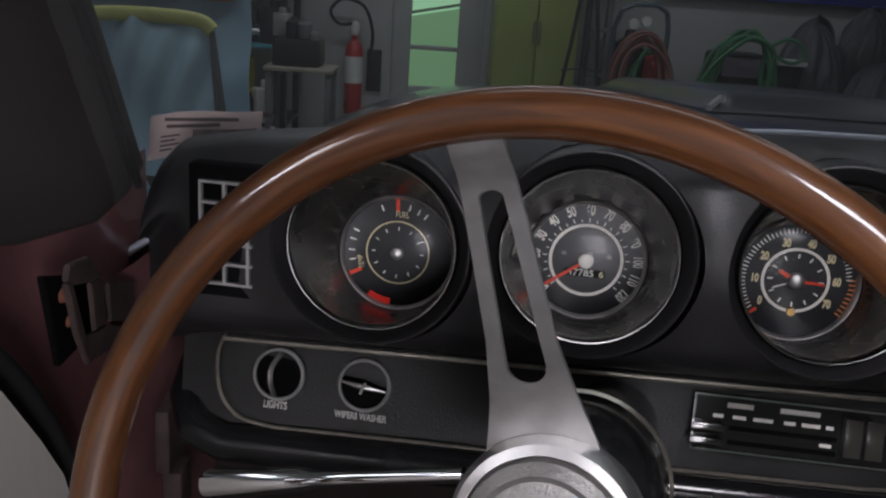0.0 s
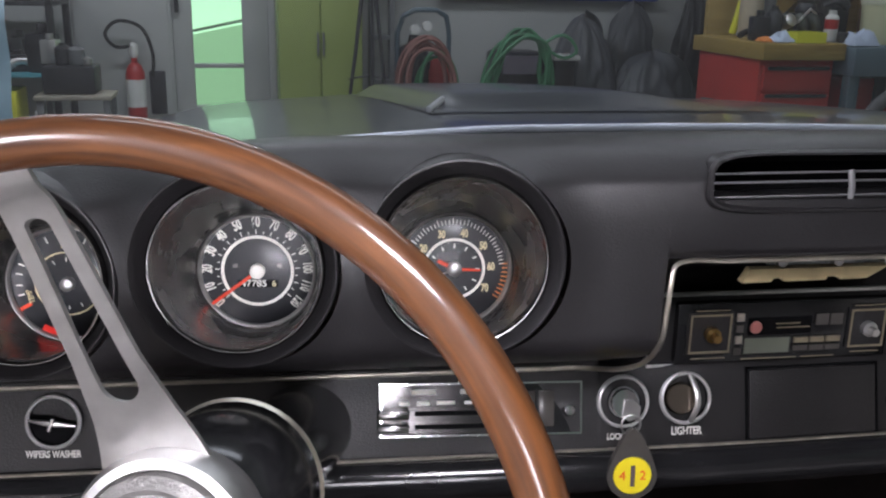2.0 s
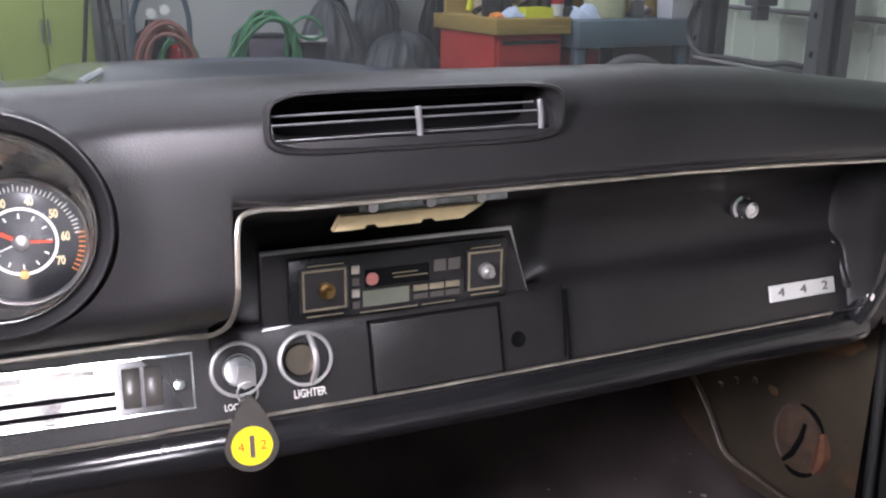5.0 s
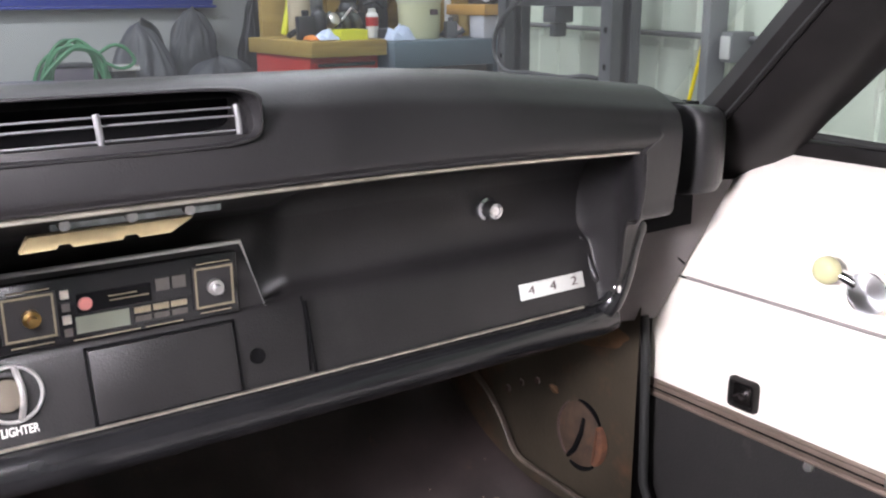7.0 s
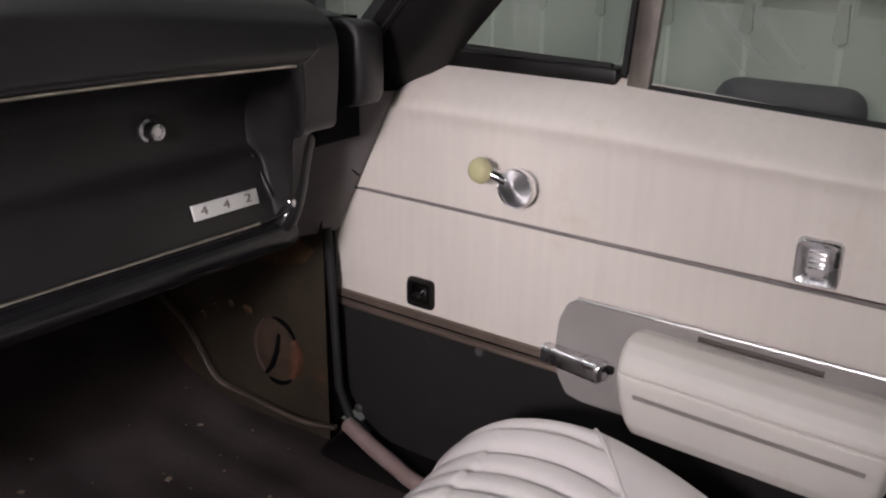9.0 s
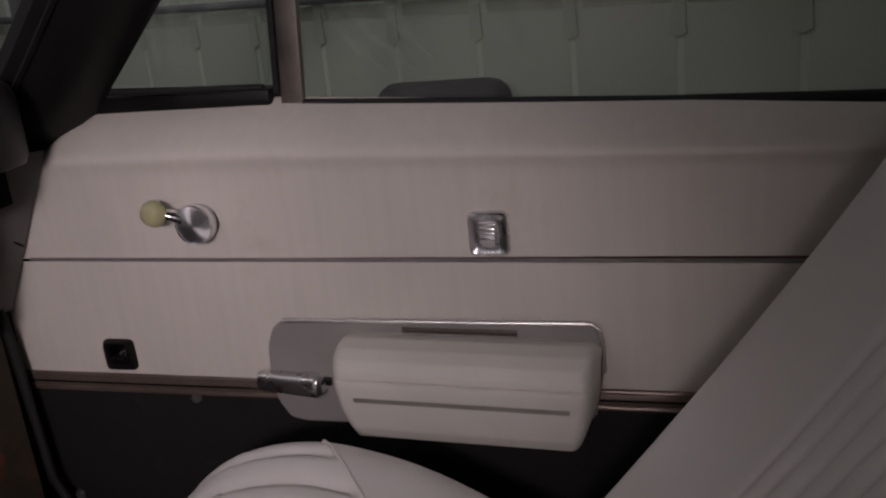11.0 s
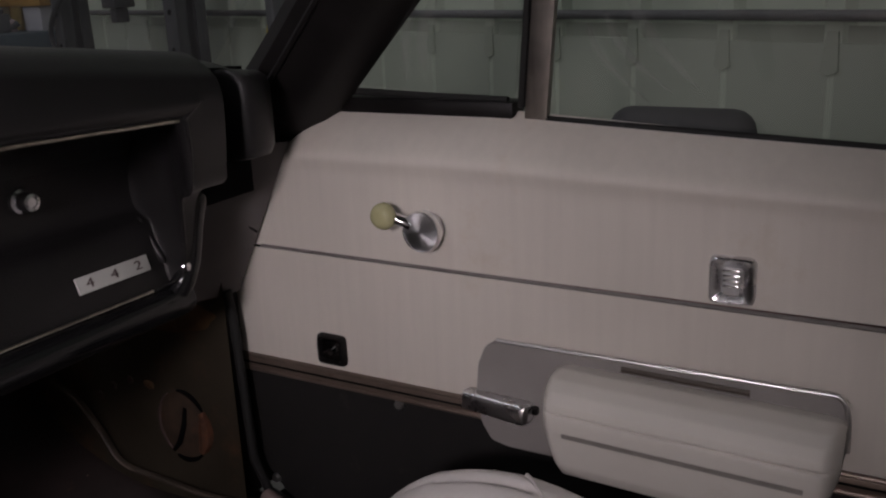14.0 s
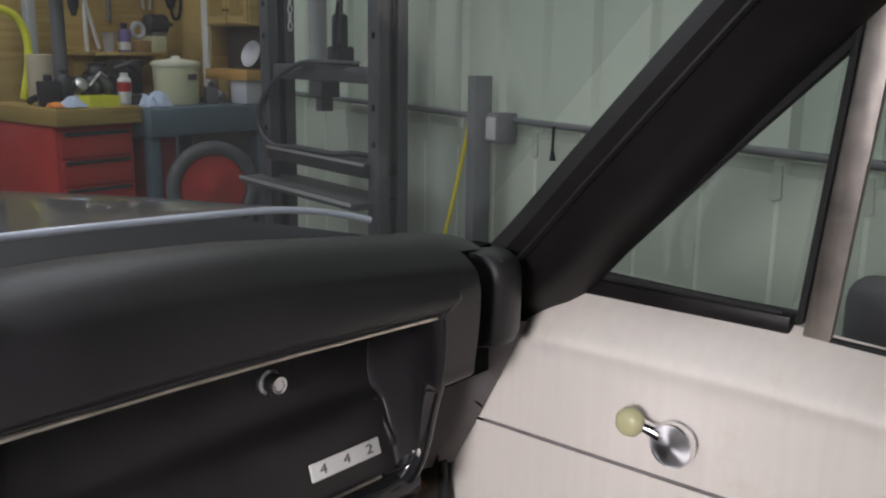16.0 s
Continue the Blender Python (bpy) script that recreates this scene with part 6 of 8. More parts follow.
DARKSTEEL = mat("dark_tool_steel", (0.045, 0.045, 0.05), 0.4, 0.5, vary=0.3, scale=14)
BLACKCLOTH = mat("black_plastic_bag", (0.075, 0.078, 0.088), 0.5, vary=0.2, scale=6, bump=0.4, bump_scale=30)
BLUETARP = mat("light_blue_tarp", (0.42, 0.60, 0.72), 0.6, vary=0.1, scale=3, bump=0.3, bump_scale=20)
YELLOWPIPE = mat("yellow_green_foam", (0.48, 0.50, 0.16), 0.6, vary=0.15, scale=10)
ORANGE = mat("orange_plastic", (0.60, 0.20, 0.04), 0.5, vary=0.1, scale=8)
REDHOSE = mat("faded_red_hose", (0.22, 0.10, 0.085), 0.6, vary=0.15, scale=12)
GREENHOSE = mat("green_garden_hose", (0.07, 0.22, 0.11), 0.5, vary=0.15, scale=12)
REDCYL = mat("red_cylinder_paint", (0.40, 0.03, 0.03), 0.3, vary=0.08, scale=8)
WHITELABEL = mat("white_label", (0.68, 0.68, 0.66), 0.5, vary=0.05, scale=20)
BLUEVINYL = mat("royal_blue_vinyl", (0.03, 0.05, 0.30), 0.35, vary=0.1, scale=3)
ALUM = mat("grey_aluminium_frame", (0.50, 0.51, 0.50), 0.42, 0.3, vary=0.06, scale=6)
PAIL = mat("pale_yellow_plastic", (0.62, 0.62, 0.40), 0.4, vary=0.05, scale=8)
PURPLE = mat("grey_purple_panel", (0.30, 0.26, 0.33), 0.5, vary=0.1, scale=10)
TEAL = mat("turquoise_shelf", (0.08, 0.30, 0.36), 0.5, vary=0.1, scale=10)
LIME = mat("bright_yellow_plastic", (0.72, 0.72, 0.05), 0.4, vary=0.06, scale=10)
CLOTHBLUE = mat("pale_blue_rag", (0.45, 0.52, 0.66), 0.8, vary=0.12, scale=20)

BY, RX, LX, RY, CZ = 6.25, 3.75, -3.6, -4.2, 3.2
tagged(part("ground", box(LX - 0.2, RX + 0.2, RY - 0.2, BY + 0.2, -0.1, 0.0), FLOORCONC, None, smooth=False), "grey stained concrete garage floor", "floor", kind="structure")
tagged(part("ceiling", box(LX - 0.2, RX + 0.2, RY - 0.2, BY + 0.2, CZ, CZ + 0.1), SHEETWHITE, None, smooth=False), "pale garage ceiling", "ceiling", kind="structure")
# back wall with a real opening behind the door's panes
DX0, DX1 = -0.40, 0.215
bm = nb()
for a in ((LX, DX0, 0, CZ), (DX1, RX, 0, CZ), (DX0, DX1, 2.05, CZ)):
    bx(bm, a[0], a[1], BY, BY + 0.15, a[2], a[3])
tagged(part("wall_back", bm, WALLPAINT, None, smooth=False), "grey-white painted back wall of the garage", "wall", kind="structure")
tagged(part("wall_left", box(LX - 0.15, LX, RY, BY, 0, CZ), WALLPAINT, None, smooth=False), "grey-white painted side wall", "wall", kind="structure")
tagged(part("wall_rear", box(LX, RX, RY - 0.15, RY, 0, CZ), WALLPAINT, None, smooth=False), "grey-white painted rear wall", "wall", kind="structure")
# right wall of ribbed sheet metal: it runs askew to the car, then steps back behind the benches
SKEW = pose(2.72, 1.60, 0, 0, 0, -19.3)


def skewed(ob):
    ob.matrix_world = SKEW
    return ob


rw = skewed(tagged(part("wall_right", box(0.0, 0.12, -6.3, 1.80, 0, CZ), SHEETWHITE, None, smooth=False), "pale ribbed sheet metal wall", "wall", kind="structure"))
tagged(part("wall_alcove", box(RX, RX + 0.12, 3.30, BY, 0, CZ), WALLPAINT, None, smooth=False), "grey-white painted wall behind the benches", "wall", kind="structure")
tagged(part("wall_return", box(3.32, RX + 0.12, 3.30, 3.42, 0, CZ), SHEETWHITE, None, smooth=False), "short pale return wall beside the benches", "wall", kind="structure")
PITCH = 0.2165
bm = nb()
slab(bm, [(-0.030, 0), (0.030, 0), (0.016, 0.020), (-0.016, 0.020)], Matrix(((0, -1, 0, 0), (1, 0, 0, 0), (0, 0, 1, 0), (0, 0, 0, 1))), CZ)
rib = part("rib", bm, SHEETWHITE, rw, smooth=False)
rib.location = (0, -0.824, 0)
for j in range(-14, 12):
    if j:
        ob = new("rib", rib.data)
        ob.parent = rw
        ob.location = (0, -0.824 + PITCH * j, 0)
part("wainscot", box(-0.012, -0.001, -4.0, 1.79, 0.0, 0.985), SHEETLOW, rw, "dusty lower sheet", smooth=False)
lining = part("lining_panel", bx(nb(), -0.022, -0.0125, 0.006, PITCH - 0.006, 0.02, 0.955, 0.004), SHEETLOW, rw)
lining.location = (0, -0.824, 0)
# thin tabs draw the soft inverted-V shading below the conduit at each joint
joint_shading = part("joint_shading", slab(nb(), [(-0.010, 0.0), (0.010, 0.0), (0.020, -0.070), (0.004, -0.078), (-0.014, -0.070)], Matrix(((0, 0, -1, -0.0205), (1, 0, 0, 0), (0, 1, 0, 0.975), (0, 0, 0, 1))), 0.0045), SHEETLOW, rw, smooth=False)
joint_shading.location = (0, -0.824, 0)
for j in range(-12, 11):
    if j:
        for src in (lining, joint_shading):
            ob = new(src.name.split(".")[0], src.data)
            ob.parent = rw
            ob.location = (0, -0.824 + PITCH * j, 0)
bm = nb()
tube(bm, [(-0.035, -4.0, 1.003), (-0.035, 1.78, 1.003)], 0.0105, 10)
part("conduit", bm, GREYSTEEL, rw, "grey conduit pipe")
ob_ = skewed(thing("outlet_box", (2.68, 1.55, 0.95), "grey electrical outlet box on the conduit", "outlet"))
part("case", box(-0.10, -0.024, -0.085, -0.025, 0.935, 1.025, 0.006), GREYSTEEL, ob_)
part("face_plate", box(-0.106, -0.099, -0.079, -0.031, 0.945, 1.012, 0.003), ALUM, ob_)
post = skewed(thing("wall_post", (2.7, 1.6, 0), "grey steel wall post", "post"))
part("post", box(-0.125, -0.060, 0.000, 0.045, 0.0, 1.133, 0.005), GREYSTEEL, post)
cord = skewed(thing("extension_cord", (2.7, 1.7, 0), "yellow extension cord hanging down the wall", "cord"))
tube(bm := nb(), spline([(-0.09, 0.050, 1.02), (-0.09, 0.075, 1.01), (-0.09, 0.11, 0.90), (-0.09, 0.19, 0.68), (-0.10, 0.30, 0.40), (-0.12, 0.42, 0.10), (-0.15, 0.46, 0.007)], 30), 0.0065, 8)
part("cord", bm, YELLOW, cord)
plug = skewed(thing("hanging_plug", (2.6, 1.3, 0.9), "short dark plug hanging from the conduit", "plug"))
tube(bm := nb(), [(-0.048, -0.290, 1.002), (-0.052, -0.292, 0.935), (-0.052, -0.294, 0.905)], [0.004, 0.004, 0.010], 8)
part("plug", bm, DARKSTEEL, plug)

# ---- door in the back wall ----
gd = tagged(new("door_1"), "grey door with two tall bright panes", "door", kind="structure")
dy0, dy1 = BY + 0.02, BY + 0.065
bm = nb()
for a in ((DX0, -0.275, 0.0, 2.05), (0.045, DX1, 0.0, 2.05), (-0.275, 0.045, 0.0, 0.345), (-0.275, 0.045, 0.592, 0.622), (-0.275, 0.045, 1.75, 2.05)):
    bx(bm, a[0], a[1], dy0, dy1, a[2], a[3], 0.004)
part("door_leaf", bm, ALUM, gd)
GLASSG = glass_mat("greenish_window_glass", (0.80, 0.95, 0.82))
for z0, z1 in ((0.345, 0.592), (0.622, 1.75)):
    bm = nb()
    bx(bm, -0.275, 0.045, dy0 + 0.015, dy0 + 0.021, z0, z1)
    g = part("pane", bm, GLASSG, gd, "greenish glass pane", smooth=False)
    g.visible_shadow = False
bm = nb()
for a in ((DX0 - 0.06, DX0 - 0.004, 0, 2.11), (DX1 + 0.004, DX1 + 0.06, 0, 2.11), (DX0 - 0.06, DX1 + 0.06, 2.055, 2.11)):
    bx(bm, a[0], a[1], BY - 0.02, BY - 0.002, a[2], a[3], 0.004)
part("door_frame", bm, ALUM, gd)
bm = nb()
bx(bm, DX0 + 0.02, DX0 + 0.045, dy0 - 0.05, dy0, 0.95, 1.15, 0.006)
part("door_handle", bm, DARKSTEEL, gd)
# the daylight outside is put in as emission on this plain sheet
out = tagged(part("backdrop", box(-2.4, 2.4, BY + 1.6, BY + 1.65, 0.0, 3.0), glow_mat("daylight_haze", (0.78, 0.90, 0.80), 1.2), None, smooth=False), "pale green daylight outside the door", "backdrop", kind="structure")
snow = thing("outside_board", (-0.1, BY + 0.9, 0.0), "pale leaning board outside the door", "board")
bm = nb()
tube(bm, [(-0.9, BY + 1.0, 0.66), (0.6, BY + 1.0, 0.98)], 0.012, 8)
part("rail", bm, WHITELABEL, snow)
# the board glows too: its daylight is emission in the material
part("panel", slab(nb(), [(-0.9, 0.0), (0.6, 0.0), (0.6, 0.95), (-0.9, 0.63)], Matrix(((1, 0, 0, 0), (0, 0, -1, BY + 1.05), (0, 1, 0, 0), (0, 0, 0, 1))), 0.03), glow_mat("glowing_pale_green_board", (0.52, 0.66, 0.48), 0.8), snow)

# ---- green cabinet ----
cab = thing("steel_cabinet", (0.5, 5.9, 0), "tall yellow-green painted steel cabinet with two doors", "cabinet")
part("carcass", box(0.26, 0.78, 5.72, 6.22, 0.02, 1.95, 0.006), GREENPAINT, cab)
for x0, x1 in ((0.268, 0.515), (0.525, 0.772)):
    part("door", box(x0, x1, 5.70, 5.718, 0.06, 1.92, 0.004), GREENPAINT, cab)
for x0 in (0.495, 0.53):
    part("handle", box(x0, x0 + 0.012, 5.685, 5.70, 0.72, 0.86, 0.003), GREYSTEEL, cab)

# ---- tripod and ladder between cabinet and carts ----
tri = thing("folded_tripod", (0.72, 5.6, 0), "dark folded tripod leaning by the cabinet", "tripod")
for x0, x1 in ((0.60, 0.80), (0.80, 0.86), (0.92, 0.80)):
    tube(bm := nb(), [(x0, 5.45, 0.02), ((x0 + 0.78) / 2 + 0.02, 5.5, 0.75), (0.80, 5.55, 1.45)], [0.010, 0.012, 0.014], 8)
    part("leg", bm, DARKSTEEL, tri)
tube(bm := nb(), [(0.66, 5.46, 0.60), (0.80, 5.5, 0.62), (0.86, 5.5, 0.60)], 0.006, 6)
part("brace", bm, DARKSTEEL, tri)
lad = thing("step_ladder", (0.93, 5.8, 0), "grey folded step ladder leaning on the wall", "ladder")
for x0 in (0.84, 0.97):
    part("rail", box(x0, x0 + 0.035, 5.85, 5.93, 0, 1.6, 0.004), GREYSTEEL, lad)
for j in range(5):
    part("step", box(0.87, 0.975, 5.84, 5.93, 0.25 + 0.28 * j, 0.28 + 0.28 * j, 0.003), GREYSTEEL, lad)


# ---- carts, hoses and bags along the back wall ----
def coil(bm, cx, y, cz, rx, rz, turns, r, jit, seed):
    rng = random.Random(seed)
    pts = []
    for j in range(turns * 28):
        t = 2 * math.pi * j / 28
        pts.append((cx + (rx + jit * math.sin(t * 0.37 + seed)) * math.cos(t), y - 0.02 * (j / 28) - 0.02 * rng.random() * 0.2, cz + (rz + jit * math.cos(t * 0.41)) * math.sin(t)))
    tube(bm, pts, r, 8)


hand = thing("welding_cart", (1.2, 5.85, 0), "hand cart with gas gear and coiled red hose", "cart")
for x0 in (1.02, 1.36):
    tube(bm := nb(), [(x0, 5.85, 0.05), (x0, 5.85, 0.85), (x0 + 0.03 * (1 if x0 < 1.2 else -1), 5.80, 0.96)], 0.016, 8)
    part("upright", bm, BLUEGREY, hand)
tube(bm := nb(), [(1.05, 5.80, 0.96), (1.12, 5.78, 1.0), (1.26, 5.78, 1.0), (1.33, 5.80, 0.96)], 0.016, 8)
part("handle", bm, BLUEGREY, hand)
lathe(bm := nb(), [(0, 0), (0.11, 0), (0.115, 0.02), (0.115, 0.62), (0.09, 0.70), (0.04, 0.73), (0.03, 0.78), (0, 0.78)], pose(1.13, 5.87, 0.06), 24)
part("dark_cylinder", bm, DARKSTEEL, hand)
lathe(bm := nb(), [(0, 0), (0.09, 0), (0.095, 0.02), (0.095, 0.55), (0.07, 0.62), (0.03, 0.65), (0, 0.68)], pose(1.30, 5.85, 0.06), 24)
part("red_cylinder", bm, REDCYL, hand)
for xx, zz in ((1.12, 0.88), (1.2, 0.9)):
    lathe(bm := nb(), [(0, 0.03), (0.03, 0.028), (0.032, 0)], pose(xx, 5.78, zz, 90, 0, 0), 16)
    part("pressure_dial", bm, WHITELABEL, hand)
coil(bm := nb(), 1.17, 5.68, 0.55, 0.15, 0.26, 7, 0.012, 0.04, 1)
part("red_hose", bm, REDHOSE, hand, "coiled faded red hose")
coil(bm := nb(), 1.24, 5.66, 0.52, 0.12, 0.22, 3, 0.011, 0.02, 4)
part("dark_hose", bm, GREENHOSE, hand)


def draped(name, cx, cy, z0, rx, ry, h, label, category, material, seed):
    """A bag or covered bundle with folds."""
    t = thing(name, (cx, cy, z0), label, category)
    bm = nb()

    def f(u, v):
        a = 2 * math.pi * u
        r = math.sqrt(max(0.0, 1 - v ** 3.2)) * (0.94 + 0.06 * math.sin(v * 9 + seed))
        r *= 1 + 0.30 * noise.noise(Vector((math.cos(a) * 1.5 + seed, math.sin(a) * 1.5, v * 2.5))) + 0.06 * math.sin(a * 9 + 5 * v + seed) * (1 - 0.5 * v) + 0.14 * noise.noise(Vector((math.cos(a) * 5, math.sin(a) * 5 + seed, v * 7)))
        r = max(0.02, r)
        return Vector((cx + rx * r * math.cos(a), cy + ry * r * math.sin(a), z0 + h * v * (1 + 0.06 * noise.noise(Vector((a, seed, 0))))))
    grid(bm, f, 96, 30)
    part("cover", bm, material, t, angle=80)
    return t


cmp_ = thing("shop_vacuum", (1.83, 5.8, 0), "dark wheeled machine with purple panel under a green hose", "shop machine")
part("case", box(1.66, 2.0, 5.75, 6.05, 0.10, 0.74, 0.03), DARKSTEEL, cmp_)
part("front_panel", box(1.70, 1.96, 5.735, 5.752, 0.60, 0.72, 0.01), PURPLE, cmp_)
for xx in (1.68, 1.98):
    lathe(bm := nb(), [(0, -0.02), (0.07, -0.02), (0.08, 0), (0.07, 0.02), (0, 0.02)], pose(xx, 5.85, 0.08, 0, 90, 0), 20)
    part("wheel", bm, RUBBER, cmp_)
gh = thing("green_hose", (1.83, 5.7, 0.6), "green hose hanging in loops over the machine", "hose")
bm = nb()
rh = random.Random(9)
for k in range(8):
    o = 0.018 * k

    def jit(a):
        return rh.uniform(-a, a)
    tube(bm, spline([(1.50 + jit(0.07), 5.70 - o, 0.30 + jit(0.10)), (1.60 + jit(0.05), 5.68 - o, 0.60 + jit(0.05)), (1.68 + jit(0.03), 5.66 - o, 0.80 + jit(0.03)), (1.80 + jit(0.03), 5.66 - o, 0.87 + jit(0.03)), (1.92 + jit(0.03), 5.66 - o, 0.80 + jit(0.04)), (1.97 + jit(0.05), 5.68 - o, 0.62 + jit(0.08)), (1.96 + jit(0.09), 5.70 - o, 0.48 + jit(0.12))], 28), 0.011, 8)
tube(bm, spline([(1.90, 5.55, 0.80), (2.0, 5.54, 0.86), (2.08, 5.54, 0.84), (2.13, 5.55, 0.76), (2.05, 5.55, 0.72), (1.95, 5.54, 0.76)], 24), 0.011, 8)
part("loop", bm, GREENHOSE, gh)
sh = thing("white_tray", (2.08, 5.7, 0.65), "white tray beside the hose", "tray")
part("tray", box(2.0, 2.18, 5.60, 5.9, 0.70, 0.73, 0.008), WHITELABEL, sh)
part("stand", box(2.02, 2.16, 5.64, 5.86, 0.0, 0.695, 0.01), DARKSTEEL, sh)
draped("covered_machine", 2.30, 5.90, 0.0, 0.24, 0.20, 0.98, "tall bundle wrapped in black plastic", "bundle", BLACKCLOTH, 1.3)
draped("covered_bundle", 2.76, 5.78, 0.0, 0.36, 0.28, 0.74, "low rounded bundle under dark cloth", "bundle", BLACKCLOTH, 4.1)
draped("hanging_coat", 2.74, 6.12, 0.40, 0.19, 0.10, 0.66, "dark coat hanging on the wall", "coat", BLACKCLOTH, 7.7)
draped("hanging_bag", 3.22, 6.14, 0.3, 0.15, 0.10, 0.85, "dark bag hanging on the wall", "bag", DARKSTEEL, 9.2)

bn = thing("blue_banner", (2.2, 6.15, 1.08), "royal blue vinyl sign hanging across the back wall", "sign")
part("sheet", box(1.35, 2.92, 6.18, 6.20, 1.085, 1.75, 0.006), BLUEVINYL, bn)
part("bottom_rail", box(1.33, 2.94, 6.165, 6.205, 1.065, 1.084, 0.004), BLUEVINYL, bn)

# ---- shelf with engine parts, stool and fire extinguisher ----
shf = thing("steel_shelf", (-1.35, 5.9, 0), "dark steel shelf crowded with engine parts", "shelf")
for xx in (-1.72, -1.02):
    for y in (5.6, 6.1):
        part("post", box(xx - 0.02, xx + 0.02, y - 0.02, y + 0.02, 0, 1.5, 0.003), DARKSTEEL, shf)
for zz, m_ in ((0.12, DARKSTEEL), (0.60, TEAL), (1.0, DARKSTEEL)):
    part("board", box(-1.74, -1.0, 5.58, 6.12, zz, zz + 0.025, 0.003), m_, shf)
rng = random.Random(5)


def clutter(name, label, x0, x1, y0, y1, z, count, cols, seed, smin=0.03, smax=0.09):
    """Separate small odds and ends standing on a surface."""
    r = random.Random(seed)
    for j in range(count):
        cx = x0 + (x1 - x0) * (j + 0.5 * r.random() + 0.25) / count
        cy = y0 + (y1 - y0) * r.random()
        s = smin + (smax - smin) * r.random()
        h = s * (0.8 + 1.4 * r.random())
        m_, lab = r.choice(cols)
        t = thing(name, (cx, cy, z), lab, name.replace("_", " "))
        kind = r.random()
        bm = nb()
        if kind < 0.45:
            lathe(bm, [(0, 0), (s * 0.5, 0), (s * 0.52, h * 0.06), (s * 0.52, h * 0.75), (s * 0.36, h * 0.86), (s * 0.2, h * 0.9), (s * 0.2, h), (0, h)], pose(cx, cy, z), 18)
        elif kind < 0.8:
            bx(bm, -s * 0.6, s * 0.6, -s * 0.45, s * 0.45, 0, h * 0.8, s * 0.08, pose(cx, cy, z, 0, 0, r.uniform(-40, 40)))
            bx(bm, -s * 0.2, s * 0.2, -s * 0.2, s * 0.2, h * 0.8, h, s * 0.05, pose(cx, cy, z, 0, 0, r.uniform(-40, 40)))
        else:
            tube(bm, spline([(cx - s, cy, z + s * 0.25), (cx - s * 0.3, cy + 0.02, z + s * 0.5), (cx + s * 0.4, cy, z + s * 0.3), (cx + s, cy - 0.02, z + s * 0.6)], 10), s * 0.22, 10)
        part("body", bm, m_, t)


DK = [(DARKSTEEL, "greasy dark cast engine part"), (GREYSTEEL, "grey metal part off an engine"), (STEEL, "bright bare metal engine part"), (DARKSTEEL, "dark oily car part")]
clutter("engine_part", "", -1.70, -1.05, 5.62, 5.75, 0.625, 9, DK, 3, 0.06, 0.14)
clutter("engine_part", "", -1.70, -1.05, 5.85, 6.05, 0.625, 7, DK, 8, 0.08, 0.18)
clutter("engine_part", "", -1.70, -1.05, 5.62, 5.9, 1.025, 6, DK, 4, 0.06, 0.14)
clutter("shop_bottle", "", -1.70, -1.05, 5.62, 5.8, 0.145, 6, [(LIME, "yellow plastic shop bottle"), (WHITELABEL, "white labelled plastic bottle"), (REDCYL, "red metal shop can")], 6, 0.07, 0.14)
part("case", box(-1.60, -1.25, 5.6, 5.9, 0.30, 0.52, 0.01), LIME, thing("yellow_case", (-1.4, 5.7, 0.3), "yellow tool case on a dark crate", "case"))
part("crate", box(-1.66, -1.2, 5.6, 5.95, 0.146, 0.298, 0.008), DARKSTEEL, thing("dark_crate", (-1.4, 5.7, 0.15), "dark crate on the lower shelf", "crate"))
st = thing("work_stool", (-0.95, 5.3, 0), "worn work stool with grey steel legs", "stool")
part("seat", box(-1.06, -0.66, 5.15, 5.45, 0.520, 0.545, 0.006), mat("worn_pale_seat", (0.34, 0.31, 0.25), 0.6, vary=0.2, scale=8), st)
for xx, yy in ((-1.03, 5.18), (-0.69, 5.18), (-1.03, 5.42), (-0.69, 5.42)):
    part("leg", box(xx - 0.018, xx + 0.018, yy - 0.018, yy + 0.018, 0, 0.519, 0.003, Matrix.Identity(4)), GREYSTEEL, st)
part("engine_block", box(-1.02, -0.74, 5.2, 5.42, 0.546, 0.70, 0.02), DARKSTEEL, thing("engine_block", (-0.9, 5.3, 0.55), "dark engine block on the stool", "engine"))
clutter("bolt_on_part", "", -1.0, -0.76, 5.2, 5.4, 0.702, 4, DK, 14, 0.05, 0.09)
for xx in (-0.85, -0.98, -0.78):
    lathe(bm := nb(), [(0, 0), (0.03, 0), (0.032, 0.14), (0.012, 0.19), (0.012, 0.22), (0, 0.22)], pose(xx, 5.05, 0.0), 16)
    part("bottle", bm, WHITELABEL, thing("spray_bottle", (xx, 5.05, 0), "pale plastic bottle on the floor", "bottle", "bottles on the floor"))
fx = thing("fire_extinguisher", (-0.66, 6.1, 0.1), "red fire extinguisher with white label on the wall", "fire extinguisher")
lathe(bm := nb(), [(0, 0), (0.055, 0), (0.06, 0.02), (0.06, 0.42), (0.045, 0.47), (0.02, 0.49), (0.02, 0.52), (0, 0.52)], pose(-0.640, 6.13, 0.15), 28)
part("cylinder", bm, REDCYL, fx)
lathe(bm := nb(), [(0.0612, 0.21), (0.0612, 0.385)], pose(-0.640, 6.13, 0.15), 28)
part("label", bm, WHITELABEL, fx)
lathe(bm := nb(), [(0.02, 0.52), (0.03, 0.54), (0.03, 0.60), (0.0, 0.62)], pose(-0.640, 6.13, 0.15), 20)
part("valve", bm, WHITELABEL, fx)
